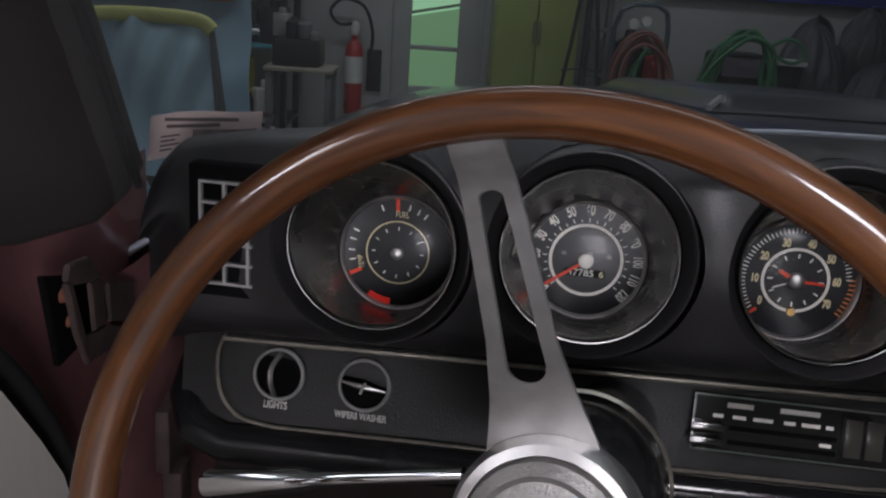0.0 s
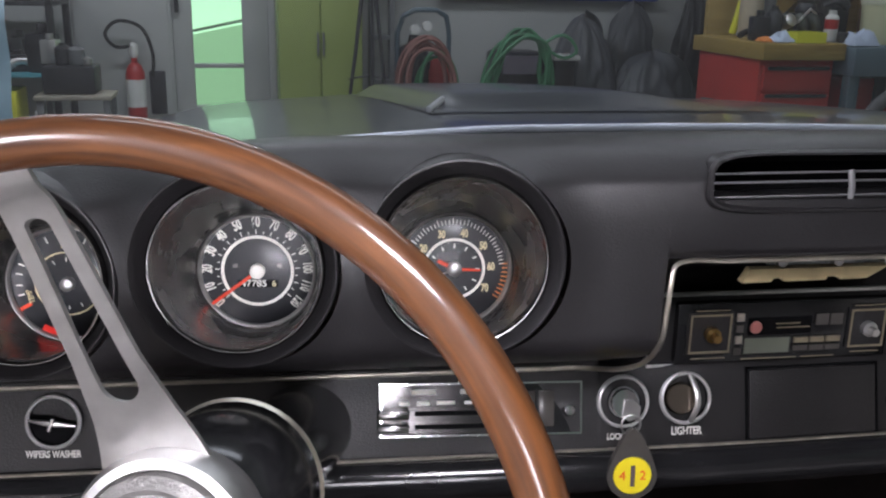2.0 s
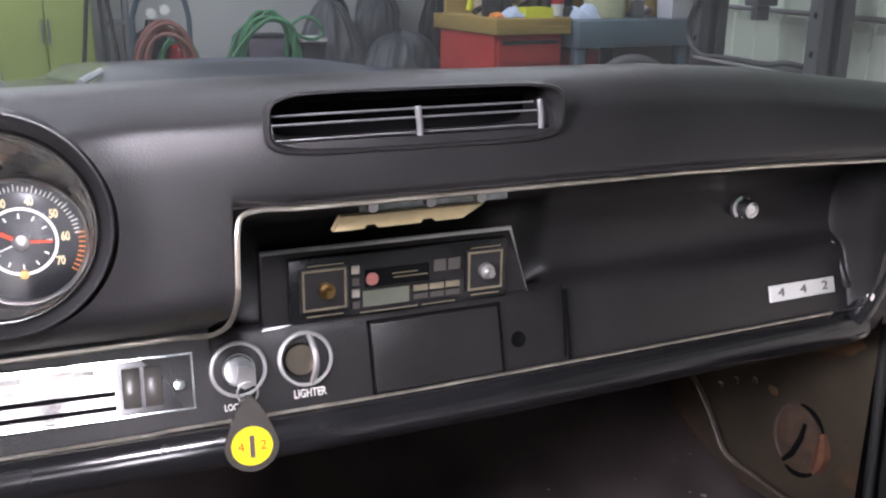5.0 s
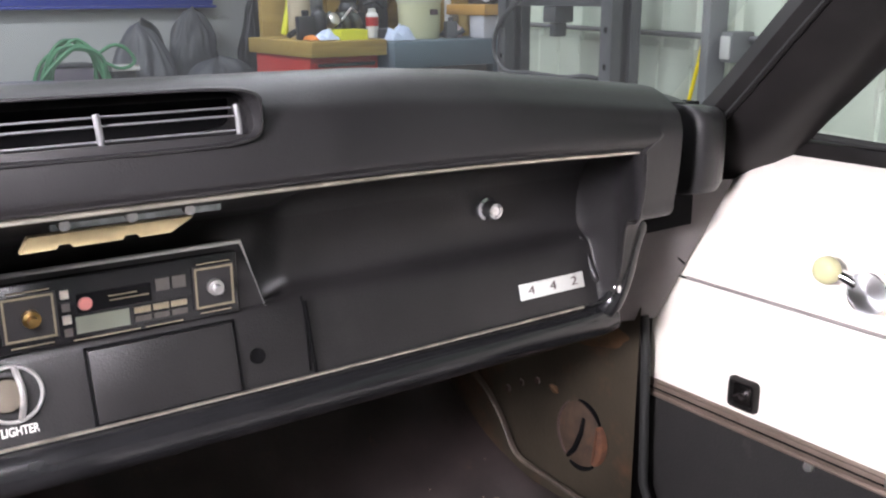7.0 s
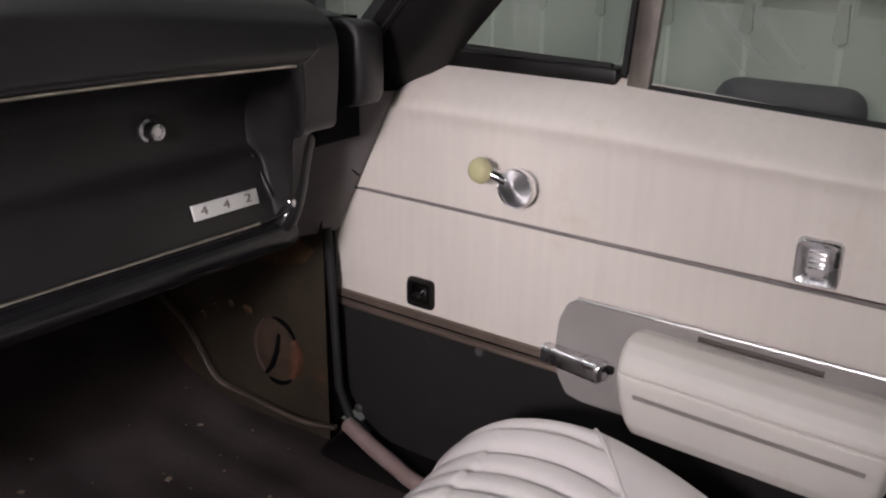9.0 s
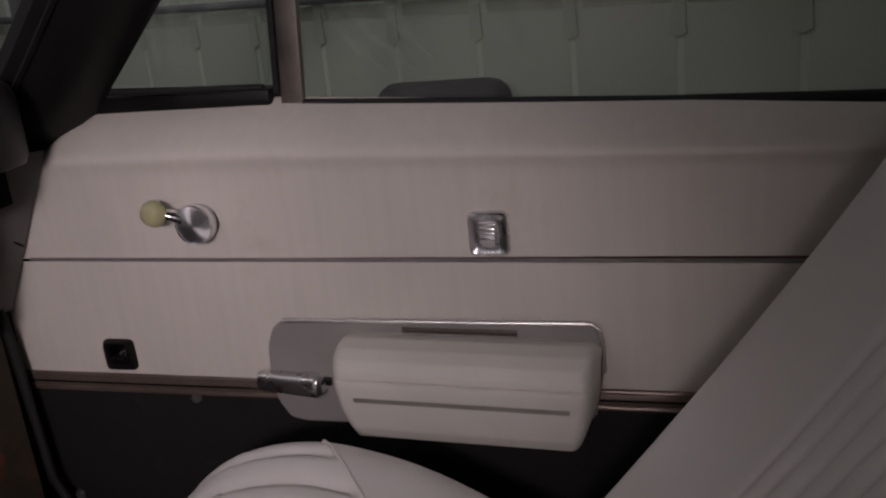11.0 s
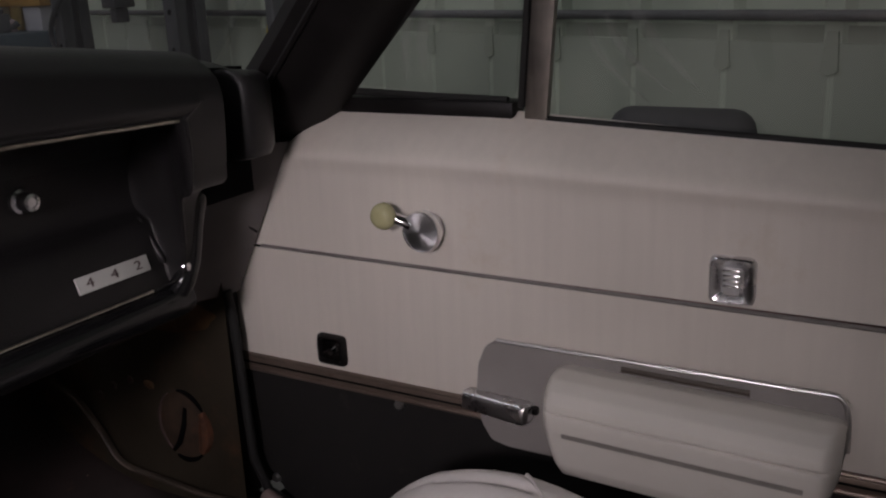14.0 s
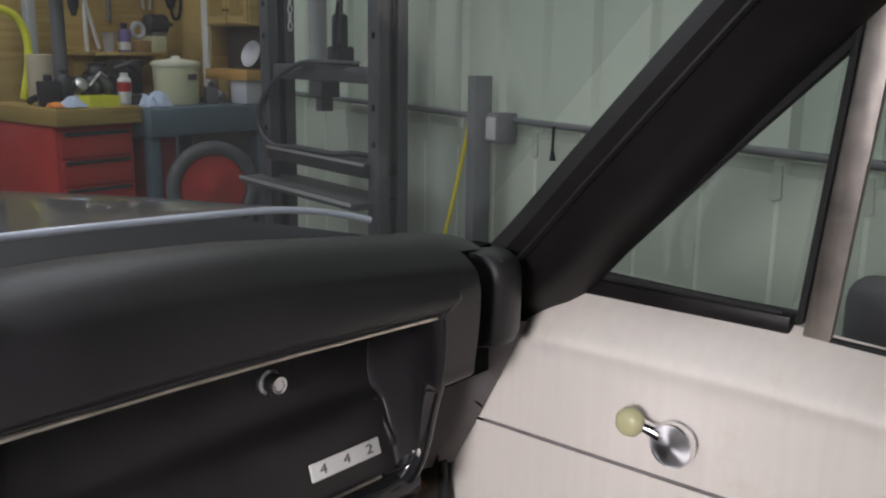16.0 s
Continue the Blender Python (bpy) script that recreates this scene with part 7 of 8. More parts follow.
tube(bm := nb(), spline([(-0.64, 6.12, 0.75), (-0.74, 6.10, 0.74), (-0.80, 6.10, 0.82), (-0.72, 6.10, 0.90), (-0.58, 6.10, 0.86), (-0.52, 6.10, 0.70), (-0.53, 6.10, 0.55)], 30), 0.011, 8)
part("hose", bm, RUBBER, fx)
part("wall_box", box(-0.56, -0.46, 6.19, 6.245, 0.30, 0.58, 0.006), DARKSTEEL, thing("black_wall_box", (-0.5, 6.2, 0.3), "small black box on the wall", "box"))
part("plate", box(-0.56, -0.52, 6.235, 6.248, 0.90, 0.98, 0.003), WHITELABEL, thing("light_switch", (-0.54, 6.24, 0.9), "white wall light switch", "switch"))
part("board", box(-1.0, -0.42, 6.215, 6.247, 0.0, 2.0, 0.004), ALUM, thing("wall_board", (-0.7, 6.23, 0), "grey boarding beside the door", "board"))

# ---- covered frame on the left ----
tp = thing("tarp_frame", (-1.2, 3.3, 0), "light blue sheet stretched on a tube frame", "covered frame")
bm = nb()
grid(bm, lambda u, v: Vector((-1.345 + 0.44 * u + 0.05 * (1 - v), 3.40 + 0.04 * math.sin(4 * u + 3 * v) + 0.05 * noise.noise(Vector((u * 4, v * 3, 1))) + 0.015 * math.sin(22 * u + 5 * math.sin(4 * v)), 0.10 + 0.80 * v + 0.012 * math.sin(6 * u))), 48, 32)
part("sheet", bm, BLUETARP, tp, "light blue plastic sheet")
tube(bm := nb(), spline([(-1.40, 3.36, 0.84), (-1.36, 3.36, 0.90), (-1.15, 3.36, 0.915), (-0.95, 3.36, 0.905), (-0.895, 3.36, 0.87)], 20), 0.028, 10)
part("foam_bar", bm, YELLOWPIPE, tp, "yellow-green foam wrapped bar")
for x0, x1 in ((-1.37, -1.28), (-0.90, -0.86), (-0.90, -0.80)):
    tube(bm := nb(), [(x0, 3.37, 0.87), (x1, 3.42, 0.02)], 0.012, 8)
    part("leg", bm, GREYSTEEL, tp)
tp2 = thing("blue_cover", (-1.9, 3.8, 0), "large light blue cover over a stored car part", "cover")
bm = nb()
grid(bm, lambda u, v: Vector((-2.3 + 1.42 * u, 4.1 - 0.3 * (1 - v) + 0.06 * math.sin(9 * u + 2 * v) + 0.09 * noise.noise(Vector((u * 6, v * 4, 5))) + 0.02 * math.sin(34 * u + 6 * math.sin(3 * v)), 0.02 + 1.25 * v - 0.15 * u * v)), 80, 32)
part("sheet", bm, BLUETARP, tp2)
part("box", box(-1.9, -0.95, 3.9, 4.3, 0.95, 1.25, 0.02), ORANGE, thing("orange_crate", (-1.4, 4.1, 0.95), "orange plastic crate above the cover", "crate"))

# ---- tool chest, bench and shop press on the right ----
ch = thing("tool_chest", (2.65, 4.3, 0), "red steel tool chest with drawers under a thick wooden top", "tool chest")
part("carcass", box(2.52, 2.925, 4.02, 4.65, 0.12, 0.836, 0.008), REDPAINT, ch)
for j in range(5):
    d_ = part("drawer", box(2.54, 2.905, 4.004, 4.022, 0.15 + 0.134 * j, 0.272 + 0.134 * j, 0.004), REDPAINT, ch)
    part("pull", box(2.555, 2.890, 3.992, 4.004, 0.252 + 0.134 * j, 0.269 + 0.134 * j, 0.003), DARKSTEEL, d_)
for xx in (2.59, 2.86):
    lathe(bm := nb(), [(0, -0.02), (0.05, -0.02), (0.06, 0), (0.05, 0.02), (0, 0.02)], pose(xx, 4.1, 0.06, 0, 90, 0), 16)
    part("caster", bm, RUBBER, ch)
wt = thing("wooden_top", (2.65, 4.3, 0.8), "thick worn wooden bench top", "bench top")
part("slab", box(2.50, 2.945, 3.96, 4.70, 0.838, 0.918, 0.006), OAK, wt)
bt = thing("steel_bench", (3.4, 4.2, 0), "blue-grey steel bench with a deep front edge", "bench")
part("top", box(2.953, 3.72, 3.90, 4.72, 0.765, 0.905, 0.008), BLUEGREY, bt)
for xx in (2.99, 3.66):
    for yy in (3.96, 4.64):
        part("leg", box(xx - 0.03, xx + 0.03, yy - 0.03, yy + 0.03, 0, 0.764, 0.004), BLUEGREY, bt)
part("red_side", box(3.025, 3.20, 4.06, 4.6, 0.02, 0.742, 0.006), REDPAINT, thing("red_cabinet", (3.3, 4.5, 0), "red cabinet under the steel bench", "cabinet"))
wl = thing("spare_tyre", (3.12, 3.72, 0.2), "grey rubber tyre leaning against the chest", "wheel")
bm = nb()
mwl = pose(3.23, 3.80, 0.50, 90, 0, -20)
tube(bm, [mwl @ Vector((0.205 * math.cos(t), 0.205 * math.sin(t), 0)) for t in np.linspace(0, 2 * math.pi, 48, endpoint=False)], 0.035, 14, closed=True)
part("tyre", bm, mat("grey_dusty_rubber", (0.09, 0.09, 0.095), 0.6, vary=0.15, scale=14), wl)
lathe(bm := nb(), [(0.17, 0.0), (0.165, 0.012), (0.06, 0.02), (0.03, 0.035), (0, 0.036)], mwl, 32)
part("disc", bm, REDPAINT, wl)
tube(bm := nb(), [(3.23, 3.84, 0.02), (3.23, 3.86, 0.30)], 0.02, 8)
part("stand", bm, DARKSTEEL, wl)

PRESSGREY = mat("dark_grey_press_paint", (0.070, 0.072, 0.078), 0.5, vary=0.2, scale=8, stain=((0.11, 0.11, 0.11), 9, 0.6))
pr = thing("shop_press", (2.695, 2.37, 0), "tall grey steel shop press frame with a hydraulic jack", "press")
mpr = pose(2.695, 2.37, 0, 0, 0, -102.9)  # x along the frame, y towards the wall
for xx in (-0.38, 0.38):
    for yy in (-0.058, 0.046):
        bm = nb()
        bx(bm, xx - 0.034, xx + 0.034, yy - 0.005, yy + 0.005, 0.05, 1.85, 0.002, mpr)
        for sx in (-1, 1):
            bx(bm, xx + sx * 0.0305 - 0.0035, xx + sx * 0.0305 + 0.0035, yy + (0.005 if yy < 0 else -0.035), yy + (0.035 if yy < 0 else -0.005), 0.05, 1.85, 0.0, mpr)
        part("column", bm, PRESSGREY, pr)
    part("foot", box(xx - 0.03, xx + 0.03, -0.20, 0.10, 0.0, 0.049, 0.004, mpr), PRESSGREY, pr)
    for zz in (0.90, 1.02, 1.25, 1.37, 1.49):
        # near-black discs on the columns paint the shade of pin holes
        lathe(bm := nb(), [(0, -0.0632), (0.011, -0.0632), (0.0115, -0.0625)], mpr @ pose(xx, 0, zz, -90, 0, 0) @ pose(0, 0, 0), 14)
        part("pin_hole", bm, DEEP, pr)
part("cross_beam", box(-0.339, 0.339, -0.050, -0.022, 1.094, 1.148, 0.004, mpr), PRESSGREY, pr)
part("rear_beam", box(-0.339, 0.339, 0.012, 0.040, 1.094, 1.148, 0.004, mpr), PRESSGREY, pr)
part("top_beam", box(-0.42, 0.42, -0.052, 0.040, 1.74, 1.85, 0.006, mpr), PRESSGREY, pr)
PALEEDGE = mat("bare_ground_steel", (0.52, 0.52, 0.52), 0.35, 0.5, vary=0.12, scale=14)
part("bed", box(-0.339, 0.36, -0.085, 0.044, 0.788, 0.836, 0.004, mpr), DARKSTEEL, pr)
part("bed_edge", box(-0.337, 0.358, -0.089, -0.0855, 0.828, 0.838, 0.001, mpr), PALEEDGE, pr, "bare bright edge of the bed")
part("shelf", box(-0.45, 0.38, -0.150, 0.060, 0.688, 0.712, 0.004, mpr), PRESSGREY, pr)
part("shelf_edge", box(-0.448, 0.378, -0.154, -0.1505, 0.702, 0.714, 0.001, mpr), PALEEDGE, pr, "bare bright edge of the shelf")
lathe(bm := nb(), [(0, 0), (0.052, 0), (0.052, 0.012), (0.034, 0.020), (0.034, 0.225), (0.040, 0.23), (0.040, 0.255), (0.018, 0.262), (0.018, 0.58), (0, 0.58)], mpr @ pose(-0.06, -0.012, 1.150), 24)
part("ram", bm, mat("pale_grey_enamel", (0.33, 0.34, 0.33), 0.4, vary=0.12, scale=12), pr, "pale grey ram cylinder")
bm = nb()
bx(bm, 0.055, 0.125, -0.045, 0.03, 1.150, 1.215, 0.010, mpr)
lathe(bm, [(0, 0), (0.028, 0), (0.028, 0.10), (0.02, 0.11), (0.012, 0.112), (0.012, 0.20), (0, 0.20)], mpr @ pose(0.09, -0.01, 1.214), 18)
part("jack", bm, DARKSTEEL, pr, "dark hydraulic jack")
tube(bm := nb(), [mpr @ Vector(p) for p in ((0.10, -0.04, 1.19), (0.16, -0.07, 1.27), (0.20, -0.08, 1.36))], 0.008, 8)
part("pump_handle", bm, DARKSTEEL, pr)
part("gusset", slab(nb(), [(0.0, 0.0), (-0.085, 0.0), (-0.020, 0.12), (0.0, 0.12)], mpr @ pose(0.338, -0.028, 1.150, 90, 0, 0), 0.008), mat("cream_bracket_paint", (0.50, 0.49, 0.42), 0.45, vary=0.1, scale=12), pr)
bm = nb()
for k in range(16):
    zc = 1.735 - 0.030 * k
    ml = mpr @ pose(-0.20, -0.045, zc, 90, 0, 90 * (k % 2))
    tube(bm, [ml @ Vector((0.008 * math.cos(t), 0.017 * math.sin(t), 0)) for t in np.linspace(0, 2 * math.pi, 12, endpoint=False)], 0.0032, 5, closed=True)
part("chain", bm, STEEL, pr, "hanging bright chain")
bm = nb()
bx(bm, -0.075, 0.015, -0.045, 0.035, 1.035, 1.093, 0.006, mpr)
bx(bm, -0.050, -0.010, -0.030, 0.020, 0.985, 1.034, 0.004, mpr)
part("press_head", bm, PRESSGREY, pr)
hs = thing("black_hose_loop", (2.6, 2.3, 0.8), "black rubber hose looped over the press beam", "hose")
tube(bm := nb(), spline([(2.640, 2.150, 1.156), (2.590, 2.237, 1.160), (2.616, 2.375, 1.160), (2.644, 2.498, 1.144), (2.681, 2.658, 1.083), (2.705, 2.760, 1.007), (2.712, 2.792, 0.945), (2.706, 2.768, 0.885), (2.684, 2.672, 0.842), (2.655, 2.512, 0.847), (2.610, 2.268, 0.847), (2.590, 2.155, 0.860), (2.640, 2.110, 0.848)], 60), 0.0095, 8)
part("hose", bm, mat("dull_grey_rubber_hose", (0.045, 0.046, 0.050), 0.55, vary=0.2, scale=30), hs)

# plywood tool board, shelf and cabinet above the benches
pw = thing("plywood_panel", (3.0, 5.0, 0.9), "warm plywood tool board behind the benches", "tool board")
part("board", box(2.72, 3.73, 4.98, 5.02, 0.70, 2.3, 0.004), PLY, pw)
part("side_board", box(3.705, 3.725, 3.88, 4.979, 0.874, 2.3, 0.004), PLY, pw)
for xx in (2.80, 3.68):
    part("stud", box(xx - 0.04, xx + 0.04, 5.021, 5.08, 0.0, 2.3, 0.004), OAK, pw)
part("pole", box(3.64, 3.70, 4.35, 4.41, 0.906, 2.3, 0.006), WHITELABEL, thing("white_post", (3.67, 4.38, 0.9), "white painted post standing on the bench", "post"))
ws = thing("wall_shelf", (3.3, 4.8, 1.15), "plywood shelf crowded with shop supplies", "shelf")
part("shelf_board", box(3.10, 3.56, 4.62, 4.978, 1.150, 1.170, 0.003), PLY, ws)
for xx in (3.16, 3.50):
    part("bracket", slab(nb(), [(4.978, 1.149), (4.70, 1.149), (4.978, 0.99)], Matrix(((0, 0, 1, xx), (1, 0, 0, 0), (0, 1, 0, 0), (0, 0, 0, 1))), 0.014), OAK, ws)
CLEARCUP = mat("cloudy_clear_plastic", (0.52, 0.52, 0.56), 0.25, vary=0.08, scale=20)


def turned(name, place, label, category, pieces):
    """A thing of round pieces: (part name, profile, material)."""
    t = thing(name, place, label, category)
    for pn, prof, m_ in pieces:
        lathe(bm := nb(), prof, pose(*place), 24)
        part(pn, bm, m_, t)
    return t


turned("plastic_cup", (3.23, 4.70, 1.171), "cloudy clear plastic cup on the shelf", "cup", [("cup", [(0, 0), (0.026, 0), (0.036, 0.10), (0.040, 0.104), (0.036, 0.106), (0, 0.104)], CLEARCUP)])
turned("cleaner_bottle", (3.315, 4.68, 1.171), "purple bottle with a white label and dark cap", "bottle", [("bottle", [(0, 0), (0.034, 0), (0.036, 0.01), (0.036, 0.105), (0.022, 0.125), (0, 0.126)], mat("purple_plastic", (0.16, 0.12, 0.30), 0.3, vary=0.1, scale=20)), ("label", [(0.0365, 0.012), (0.0365, 0.055)], WHITELABEL), ("cap", [(0.018, 0.126), (0.019, 0.160), (0, 0.161)], DARKSTEEL)])
tr = thing("tape_roll", (3.41, 4.70, 1.171), "pale roll of tape standing on a carton", "tape")
tube(bm := nb(), [Vector((3.415 + 0.038 * math.cos(t), 4.70, 1.291 + 0.038 * math.sin(t))) for t in np.linspace(0, 2 * math.pi, 28, endpoint=False)], 0.016, 8, closed=True)
part("roll", bm, CLEARCUP, tr)
part("carton", box(3.375, 3.462, 4.64, 4.78, 1.171, 1.236, 0.003), mat("brown_carton", (0.36, 0.22, 0.09), 0.7, vary=0.12, scale=14), thing("small_carton", (3.42, 4.7, 1.171), "small brown carton on the shelf", "carton"))
part("box", box(3.466, 3.556, 4.63, 4.80, 1.171, 1.262, 0.004), PAIL, thing("cream_box", (3.51, 4.7, 1.171), "cream coloured box on the shelf", "box"))
em = thing("electric_motor", (3.53, 4.70, 1.263), "dark electric motor lying on the cream box", "motor")
lathe(bm := nb(), [(0, -0.075), (0.03, -0.075), (0.052, -0.06), (0.058, -0.055), (0.058, 0.055), (0.052, 0.06), (0.03, 0.075), (0.012, 0.08), (0.012, 0.11), (0, 0.11)], pose(3.535, 4.70, 1.330, 0, 90, 0), 24)
part("housing", bm, DARKSTEEL, em)
part("foot", box(3.49, 3.58, 4.66, 4.74, 1.264, 1.285, 0.003), GREYSTEEL, em)
# tools on the board
tg = thing("long_tongs", (3.27, 4.95, 1.3), "white handled tongs hanging on the board", "tongs")
for x0, x1, z1 in ((3.245, 3.247, 1.16), (3.258, 3.325, 1.185)):
    tube(bm := nb(), spline([(3.25, 4.962, 1.53), (x0, 4.962, 1.42), (x1, 4.962, z1)], 14), [0.008] * 4 + [0.013] * 11, 8)
    part("handle", bm, WHITELABEL, tg)
tube(bm := nb(), [(3.40, 4.962, 1.78), (3.40, 4.962, 1.34)], 0.013, 10)
part("rod", bm, GREYSTEEL, thing("steel_rod", (3.40, 4.96, 1.34), "grey steel rod hanging on the board", "rod"))
rb = thing("red_hose_reel", (3.48, 4.93, 1.67), "dark red cord reel hanging on the board", "reel")
lathe(bm := nb(), [(0, -0.04), (0.085, -0.04), (0.09, -0.03), (0.075, -0.02), (0.075, 0.02), (0.09, 0.03), (0.085, 0.04), (0, 0.04)], pose(3.49, 4.936, 1.675, 90, 0, 0), 28)
part("drum", bm, REDCYL, rb)
pk2 = thing("locking_pliers", (3.66, 4.95, 1.55), "bright locking pliers hanging on the board", "pliers")
for dx in (-0.022, 0.022):
    tube(bm := nb(), spline([(3.652 - 0.3 * dx, 4.962, 1.72), (3.652 + dx * 0.4, 4.962, 1.62), (3.652 + dx * 1.3, 4.962, 1.53), (3.652 + dx, 4.962, 1.42)], 16), 0.010, 8)
    part("handle", bm, STEEL, pk2)
lp = thing("belt_loop", (3.69, 4.72, 1.5), "black drive belt hanging on the side board", "belt")
for r, zc, dy in ((0.052, 1.46, 0.0), (0.040, 1.50, 0.05)):
    tube(bm := nb(), [Vector((3.690, 4.72 + dy + r * math.cos(t), zc + 1.9 * r * math.sin(t))) for t in np.linspace(0, 2 * math.pi, 28, endpoint=False)], 0.009, 8, closed=True)
    part("belt", bm, RUBBER, lp)
# cabinet with an open lower bay
oc = thing("oak_cabinet", (3.6, 4.08, 1.02), "warm oak wall cabinet with an open lower bay", "cabinet")
part("carcass", box(3.58, 3.703, 3.90, 4.26, 1.32, 1.86, 0.005), PLY, oc)
for y0 in (3.908, 4.084):
    d_ = part("door", box(3.564, 3.579, y0, y0 + 0.168, 1.33, 1.85, 0.004), PLY, oc)
    part("panel", box(3.559, 3.5645, y0 + 0.03, y0 + 0.138, 1.37, 1.81, 0.003), OAK, d_)
    lathe(bm := nb(), [(0, 0.018), (0.008, 0.016), (0.006, 0.006), (0.009, 0)], pose(3.563, y0 + (0.155 if y0 < 4 else 0.013), 1.40, 0, -90, 0), 14)
    part("knob", bm, BRASS, d_)
part("bay_floor", box(3.545, 3.703, 3.90, 4.26, 1.030, 1.088, 0.004), mat("orange_oak", (0.48, 0.27, 0.07), 0.5, vary=0.15, scale=9), oc, "orange oak front board")
part("bay_side", box(3.58, 3.703, 4.242, 4.26, 1.089, 1.319, 0.003), OAK, oc)
# the back is coloured near-black for the shadow inside the open bay
part("bay_back", box(3.690, 3.7035, 3.90, 4.241, 1.089, 1.319, 0.002), mat("shadowed_bay_board", (0.05, 0.04, 0.03), 0.7, vary=0.2, scale=10), oc)
lathe(bm := nb(), [(0, 0.0), (0.04, 0.002), (0.072, 0.022), (0.075, 0.024), (0.072, 0.027), (0.04, 0.008), (0, 0.006)], pose(3.655, 3.97, 1.165, 0, -72, 0), 28)
part("dish", bm, CLEARCUP, thing("metal_dish", (3.65, 3.97, 1.09), "pale metal dish leaning in the cabinet bay", "dish"))
part("bin", box(3.56, 3.700, 3.925, 4.06, 0.906, 1.028, 0.006), CLEARCUP, thing("plastic_bin", (3.63, 4.0, 0.906), "cloudy white plastic bin on the bench", "bin"))
clutter("bench_item", "", 3.44, 3.56, 4.08, 4.16, 0.906, 3, [(mat("pinkish_rag", (0.52, 0.42, 0.42), 0.8, vary=0.15, scale=20), "crumpled pinkish shop rag"), (GREYSTEEL, "grey metal part off an engine")], 41, 0.05, 0.08)
# things on the benches
pl = thing("plastic_pail", (3.30, 4.18, 0.906), "pale yellow plastic pail with lid", "pail")
lathe(bm := nb(), [(0, 0), (0.108, 0), (0.113, 0.01), (0.122, 0.20), (0.122, 0.205), (0, 0.205)], pose(3.30, 4.18, 0.906), 36)
part("bucket", bm, PAIL, pl)
lathe(bm := nb(), [(0.126, 0.195), (0.130, 0.205), (0.127, 0.218), (0.11, 0.225), (0.03, 0.235), (0.02, 0.25), (0, 0.25)], pose(3.30, 4.18, 0.906), 36)
part("lid", bm, mat("pale_lid_plastic", (0.66, 0.67, 0.52), 0.4, vary=0.05, scale=10), pl)
part("label", box(3.29, 3.34, 4.052, 4.064, 1.035, 1.065, 0.001), INK, pl)
part("case", box(3.13, 3.24, 4.40, 4.56, 0.906, 1.13, 0.008), DARKSTEEL, thing("dark_case", (3.18, 4.5, 0.906), "dark metal case on the steel bench", "case"))
part("case", box(3.42, 3.60, 4.44, 4.58, 0.906, 1.13, 0.008), mat("brown_box_board", (0.17, 0.10, 0.06), 0.6, vary=0.15, scale=12), thing("brown_case", (3.5, 4.5, 0.906), "dark brown box on the steel bench", "box"))
bt2 = thing("yellow_box", (2.76, 4.05, 0.919), "bright yellow plastic tray on the bench", "tray")
bm = nb()
for a in ((2.69, 2.84, 3.99, 4.10, 0.919, 0.924), (2.69, 2.84, 3.986, 3.990, 0.919, 0.970), (2.69, 2.84, 4.10, 4.104, 0.919, 0.970), (2.686, 2.690, 3.986, 4.104, 0.919, 0.970), (2.840, 2.844, 3.986, 4.104, 0.919, 0.970)):
    bx(bm, *a)
part("tray", bm, LIME, bt2)


def rag(x0, x1, y0, y1, z, h, material, label, seed):
    t = thing("shop_rag", ((x0 + x1) / 2, (y0 + y1) / 2, z), label, "rag")
    bm = nb()
    grid(bm, lambda u, v: Vector((x0 + (x1 - x0) * u + 0.012 * noise.noise(Vector((u * 6, v * 6, seed + 9))), y0 + (y1 - y0) * v, z + 0.004 + h * (math.sin(math.pi * u) * math.sin(math.pi * v)) ** 0.5 * (0.55 + 0.55 * noise.noise(Vector((u * 2.6, v * 2.6, seed))) + 0.16 * noise.noise(Vector((u * 8, v * 8, seed)))))), 26, 20)
    part("cloth", bm, material, t)


rag(2.975, 3.125, 3.95, 4.09, 0.906, 0.125, CLOTHBLUE, "crumpled pale blue rag on the steel bench", 3)
rag(2.575, 2.675, 3.98, 4.08, 0.919, 0.075, CLOTHBLUE, "crumpled pale blue rag on the wooden top", 7)
rag(2.52, 2.575, 4.0, 4.09, 0.919, 0.04, ORANGE, "orange shop rag on the wooden top", 5)
# carburettor and engine pieces
cbr = thing("carburettor", (2.88, 4.3, 0.919), "greasy carburettor and manifold pile on the wooden top", "carburettor")
bm = nb()
bx(bm, 2.72, 2.98, 4.22, 4.40, 0.919, 0.965, 0.010)
for xx in (2.78, 2.86, 2.93):
    tube(bm, spline([(xx, 4.24, 0.95), (xx - 0.02, 4.20, 1.00), (xx - 0.04, 4.22, 1.045)], 10), 0.026, 12)
part("manifold", bm, mat("oily_cast_metal", (0.09, 0.10, 0.09), 0.45, 0.4, vary=0.45, scale=24), cbr)
bm = nb()
bx(bm, 2.86, 3.00, 4.26, 4.38, 0.966, 1.055, 0.012)
lathe(bm, [(0, 0), (0.055, 0), (0.058, 0.02), (0.045, 0.045), (0.05, 0.06), (0.03, 0.065), (0, 0.065)], pose(2.93, 4.32, 1.056), 20)
tube(bm, spline([(2.98, 4.25, 1.09), (3.05, 4.22, 1.115), (3.10, 4.22, 1.085)], 10), [0.012] * 5 + [0.022] * 6, 10)
part("throttle_body", bm, DARKSTEEL, cbr)
bm = nb()
lathe(bm, [(0, 0), (0.03, 0), (0.034, 0.02), (0.034, 0.05), (0.02, 0.06), (0, 0.06)], pose(2.74, 4.20, 1.00, 60, 20, 0), 18)
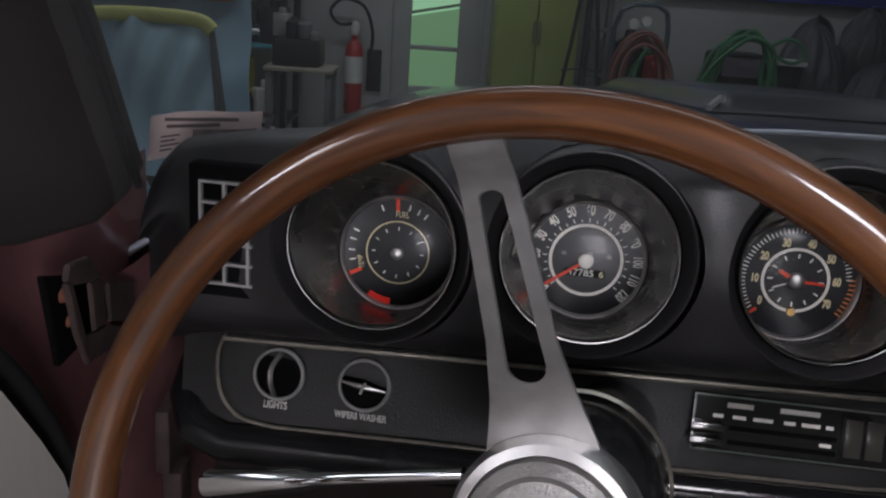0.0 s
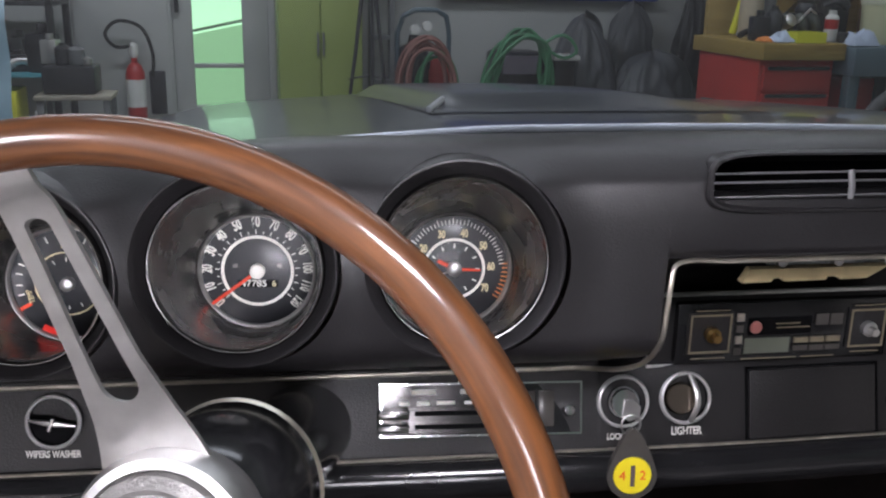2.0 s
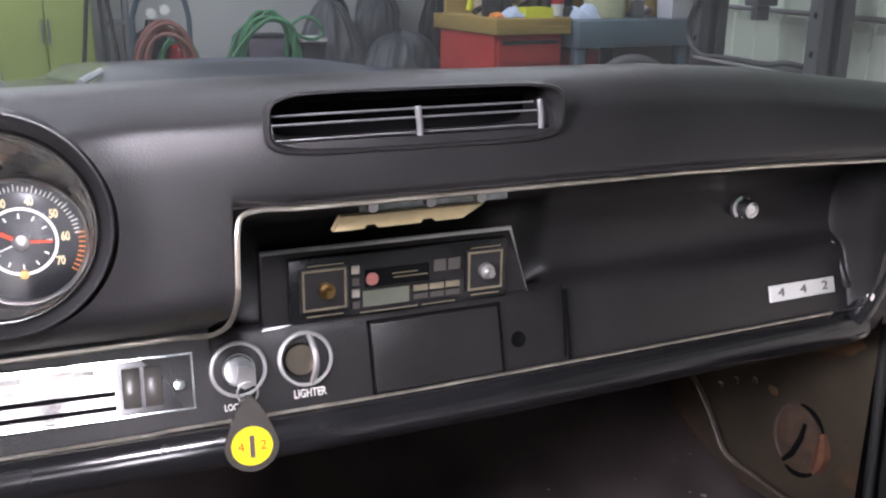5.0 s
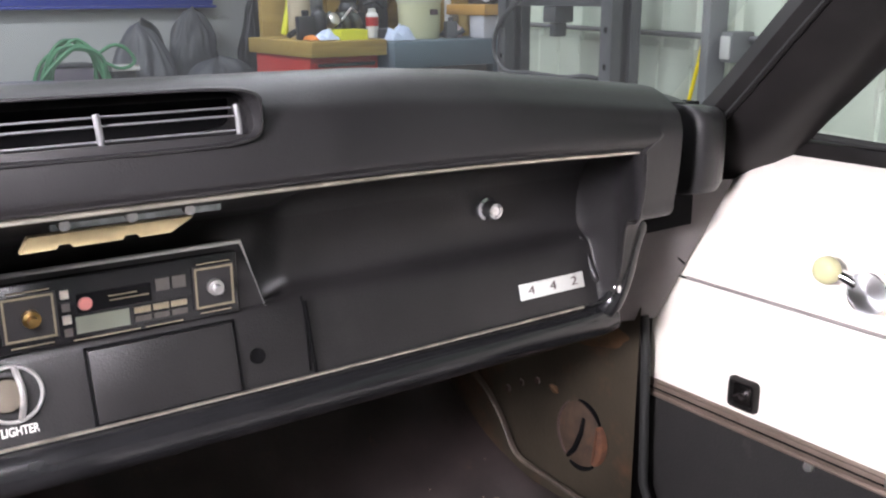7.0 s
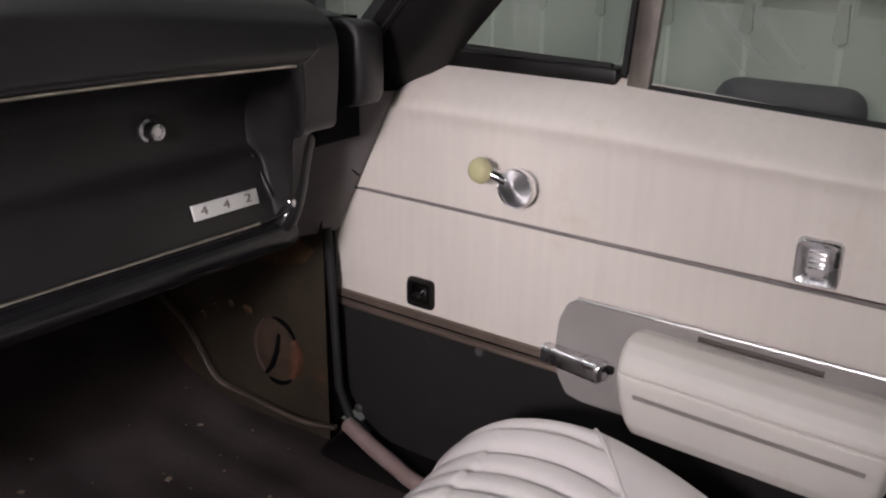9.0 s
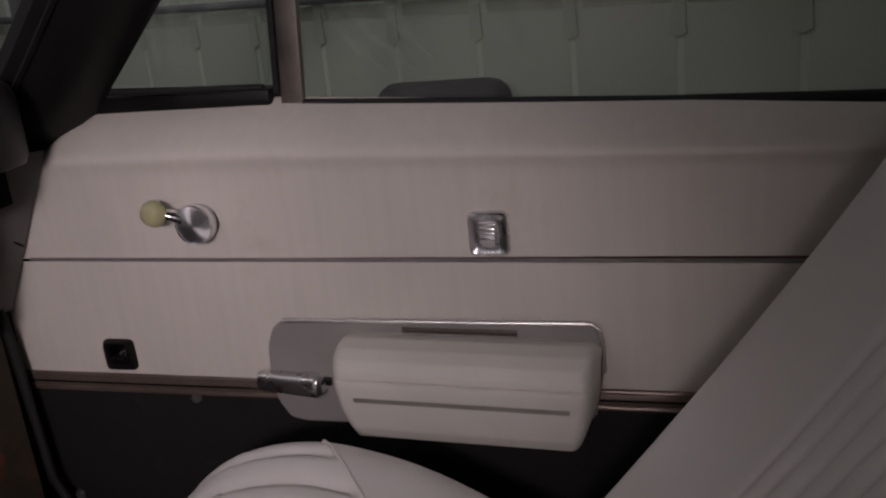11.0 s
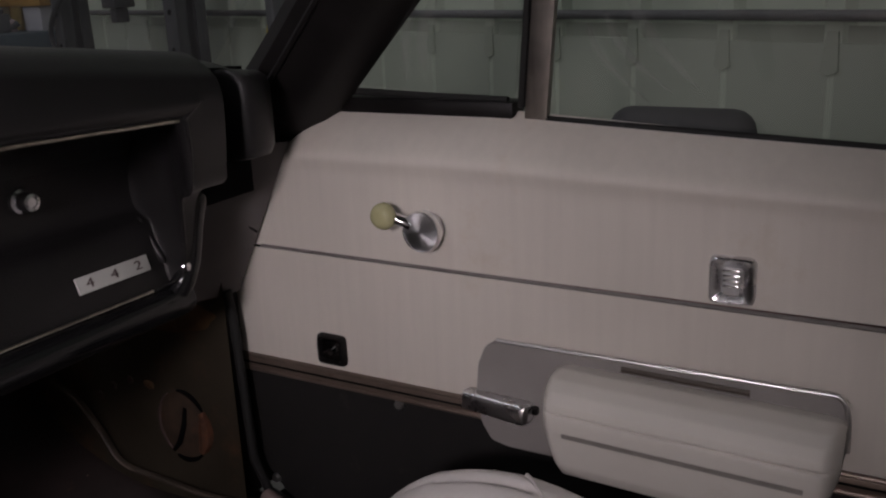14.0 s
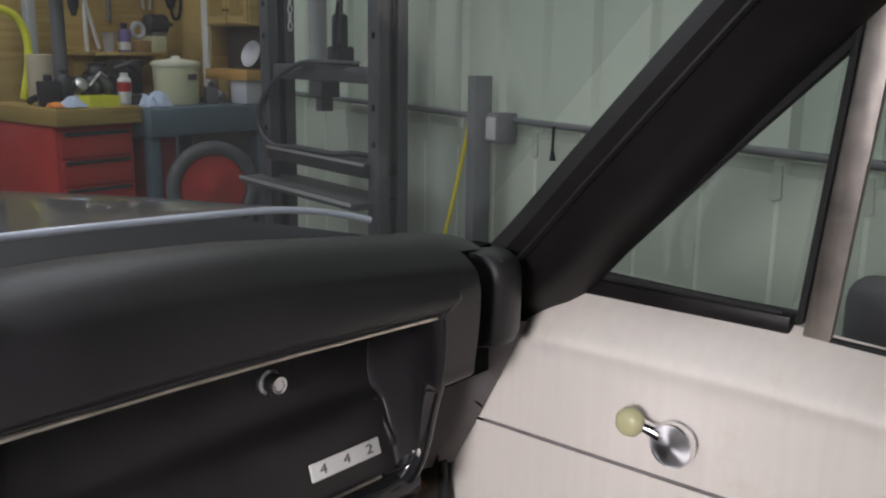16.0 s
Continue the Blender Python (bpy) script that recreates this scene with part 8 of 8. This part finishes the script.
tube(bm, [(2.80, 4.18, 1.01), (2.87, 4.19, 1.075), (2.91, 4.20, 1.05)], 0.007, 8)
part("bright_fitting", bm, STEEL, cbr, "bright metal fittings")
clutter("engine_part", "", 2.56, 2.74, 4.16, 4.34, 0.919, 4, DK, 37, 0.05, 0.09)
turned("spray_can", (2.985, 4.17, 0.919), "white spray can with a red label", "can", [("can", [(0, 0), (0.033, 0), (0.034, 0.01), (0.034, 0.118), (0.022, 0.132), (0, 0.133)], WHITELABEL), ("label", [(0.0345, 0.060), (0.0345, 0.108)], REDCYL), ("cap", [(0.020, 0.133), (0.020, 0.152), (0, 0.153)], WHITELABEL)])
turned("dark_tin", (2.985, 4.06, 0.919), "small dark tin with a red rim", "tin", [("tin", [(0, 0), (0.030, 0), (0.030, 0.045), (0.024, 0.05), (0, 0.05)], DARKSTEEL)])
turned("cream_canister", (2.72, 4.50, 0.919), "cream cardboard canister on the wooden top", "canister", [("canister", [(0, 0), (0.060, 0), (0.062, 0.005), (0.062, 0.235), (0.056, 0.24), (0, 0.238)], mat("cream_card", (0.50, 0.43, 0.32), 0.6, vary=0.1, scale=10))])
dp = thing("drill_press", (2.90, 4.60, 0.919), "grey bench drill press with a dark head", "drill press")
part("base", box(2.83, 2.97, 4.50, 4.69, 0.919, 0.945, 0.006), DARKSTEEL, dp)
lathe(bm := nb(), [(0, 0), (0.036, 0), (0.036, 0.86), (0, 0.86)], pose(2.90, 4.63, 0.946), 24)
part("column", bm, GREYSTEEL, dp)
bm = nb()
bx(bm, 2.84, 2.96, 4.42, 4.68, 1.46, 1.60, 0.020)
lathe(bm, [(0, 0), (0.012, 0), (0.020, 0.03), (0.028, 0.05), (0.028, 0.11), (0, 0.11)], pose(2.90, 4.46, 1.35), 18)
part("head", bm, DARKSTEEL, dp)
for k in range(3):
    t = 2.1 * k + 0.5
    tube(bm := nb(), [(2.965, 4.50, 1.52), (2.985, 4.50 + 0.10 * math.cos(t), 1.52 + 0.10 * math.sin(t))], [0.006, 0.010], 8)
    part("feed_lever", bm, STEEL, dp)
tube(bm := nb(), spline([(2.56, 4.56, 1.38), (2.64, 4.56, 1.345), (2.69, 4.56, 1.26), (2.695, 4.56, 1.12), (2.67, 4.56, 1.00), (2.66, 4.57, 0.935)], 30), 0.020, 10)
part("hose", bm, LIME, thing("yellow_hose", (2.66, 4.57, 0.92), "thick yellow hose standing on the wooden top", "hose"))
part("upright", box(2.775, 2.825, 4.702, 4.752, 0.0, 2.2, 0.004), ALUM, thing("grey_upright", (2.80, 4.73, 0), "grey painted upright behind the benches", "post"))

# stored seat outside the passenger window
cs_ = thing("stored_chair", (1.95, 0.22, 0.0), "dark grey padded chair back standing beside the car", "chair")
bm = nb()
bx(bm, 1.86, 1.95, 0.09, 0.34, 0.45, 0.868, 0.04, seg=4)
part("backrest", bm, mat("dark_grey_fabric", (0.07, 0.07, 0.075), 0.8, vary=0.15, scale=20), cs_)
part("seat", box(1.86, 2.10, 0.06, 0.37, 0.36, 0.44, 0.02), DARKSTEEL, cs_)
for xx in (1.9, 2.06):
    for yy in (0.09, 0.34):
        part("leg", box(xx - 0.012, xx + 0.012, yy - 0.012, yy + 0.012, 0, 0.36, 0.002), GREYSTEEL, cs_)
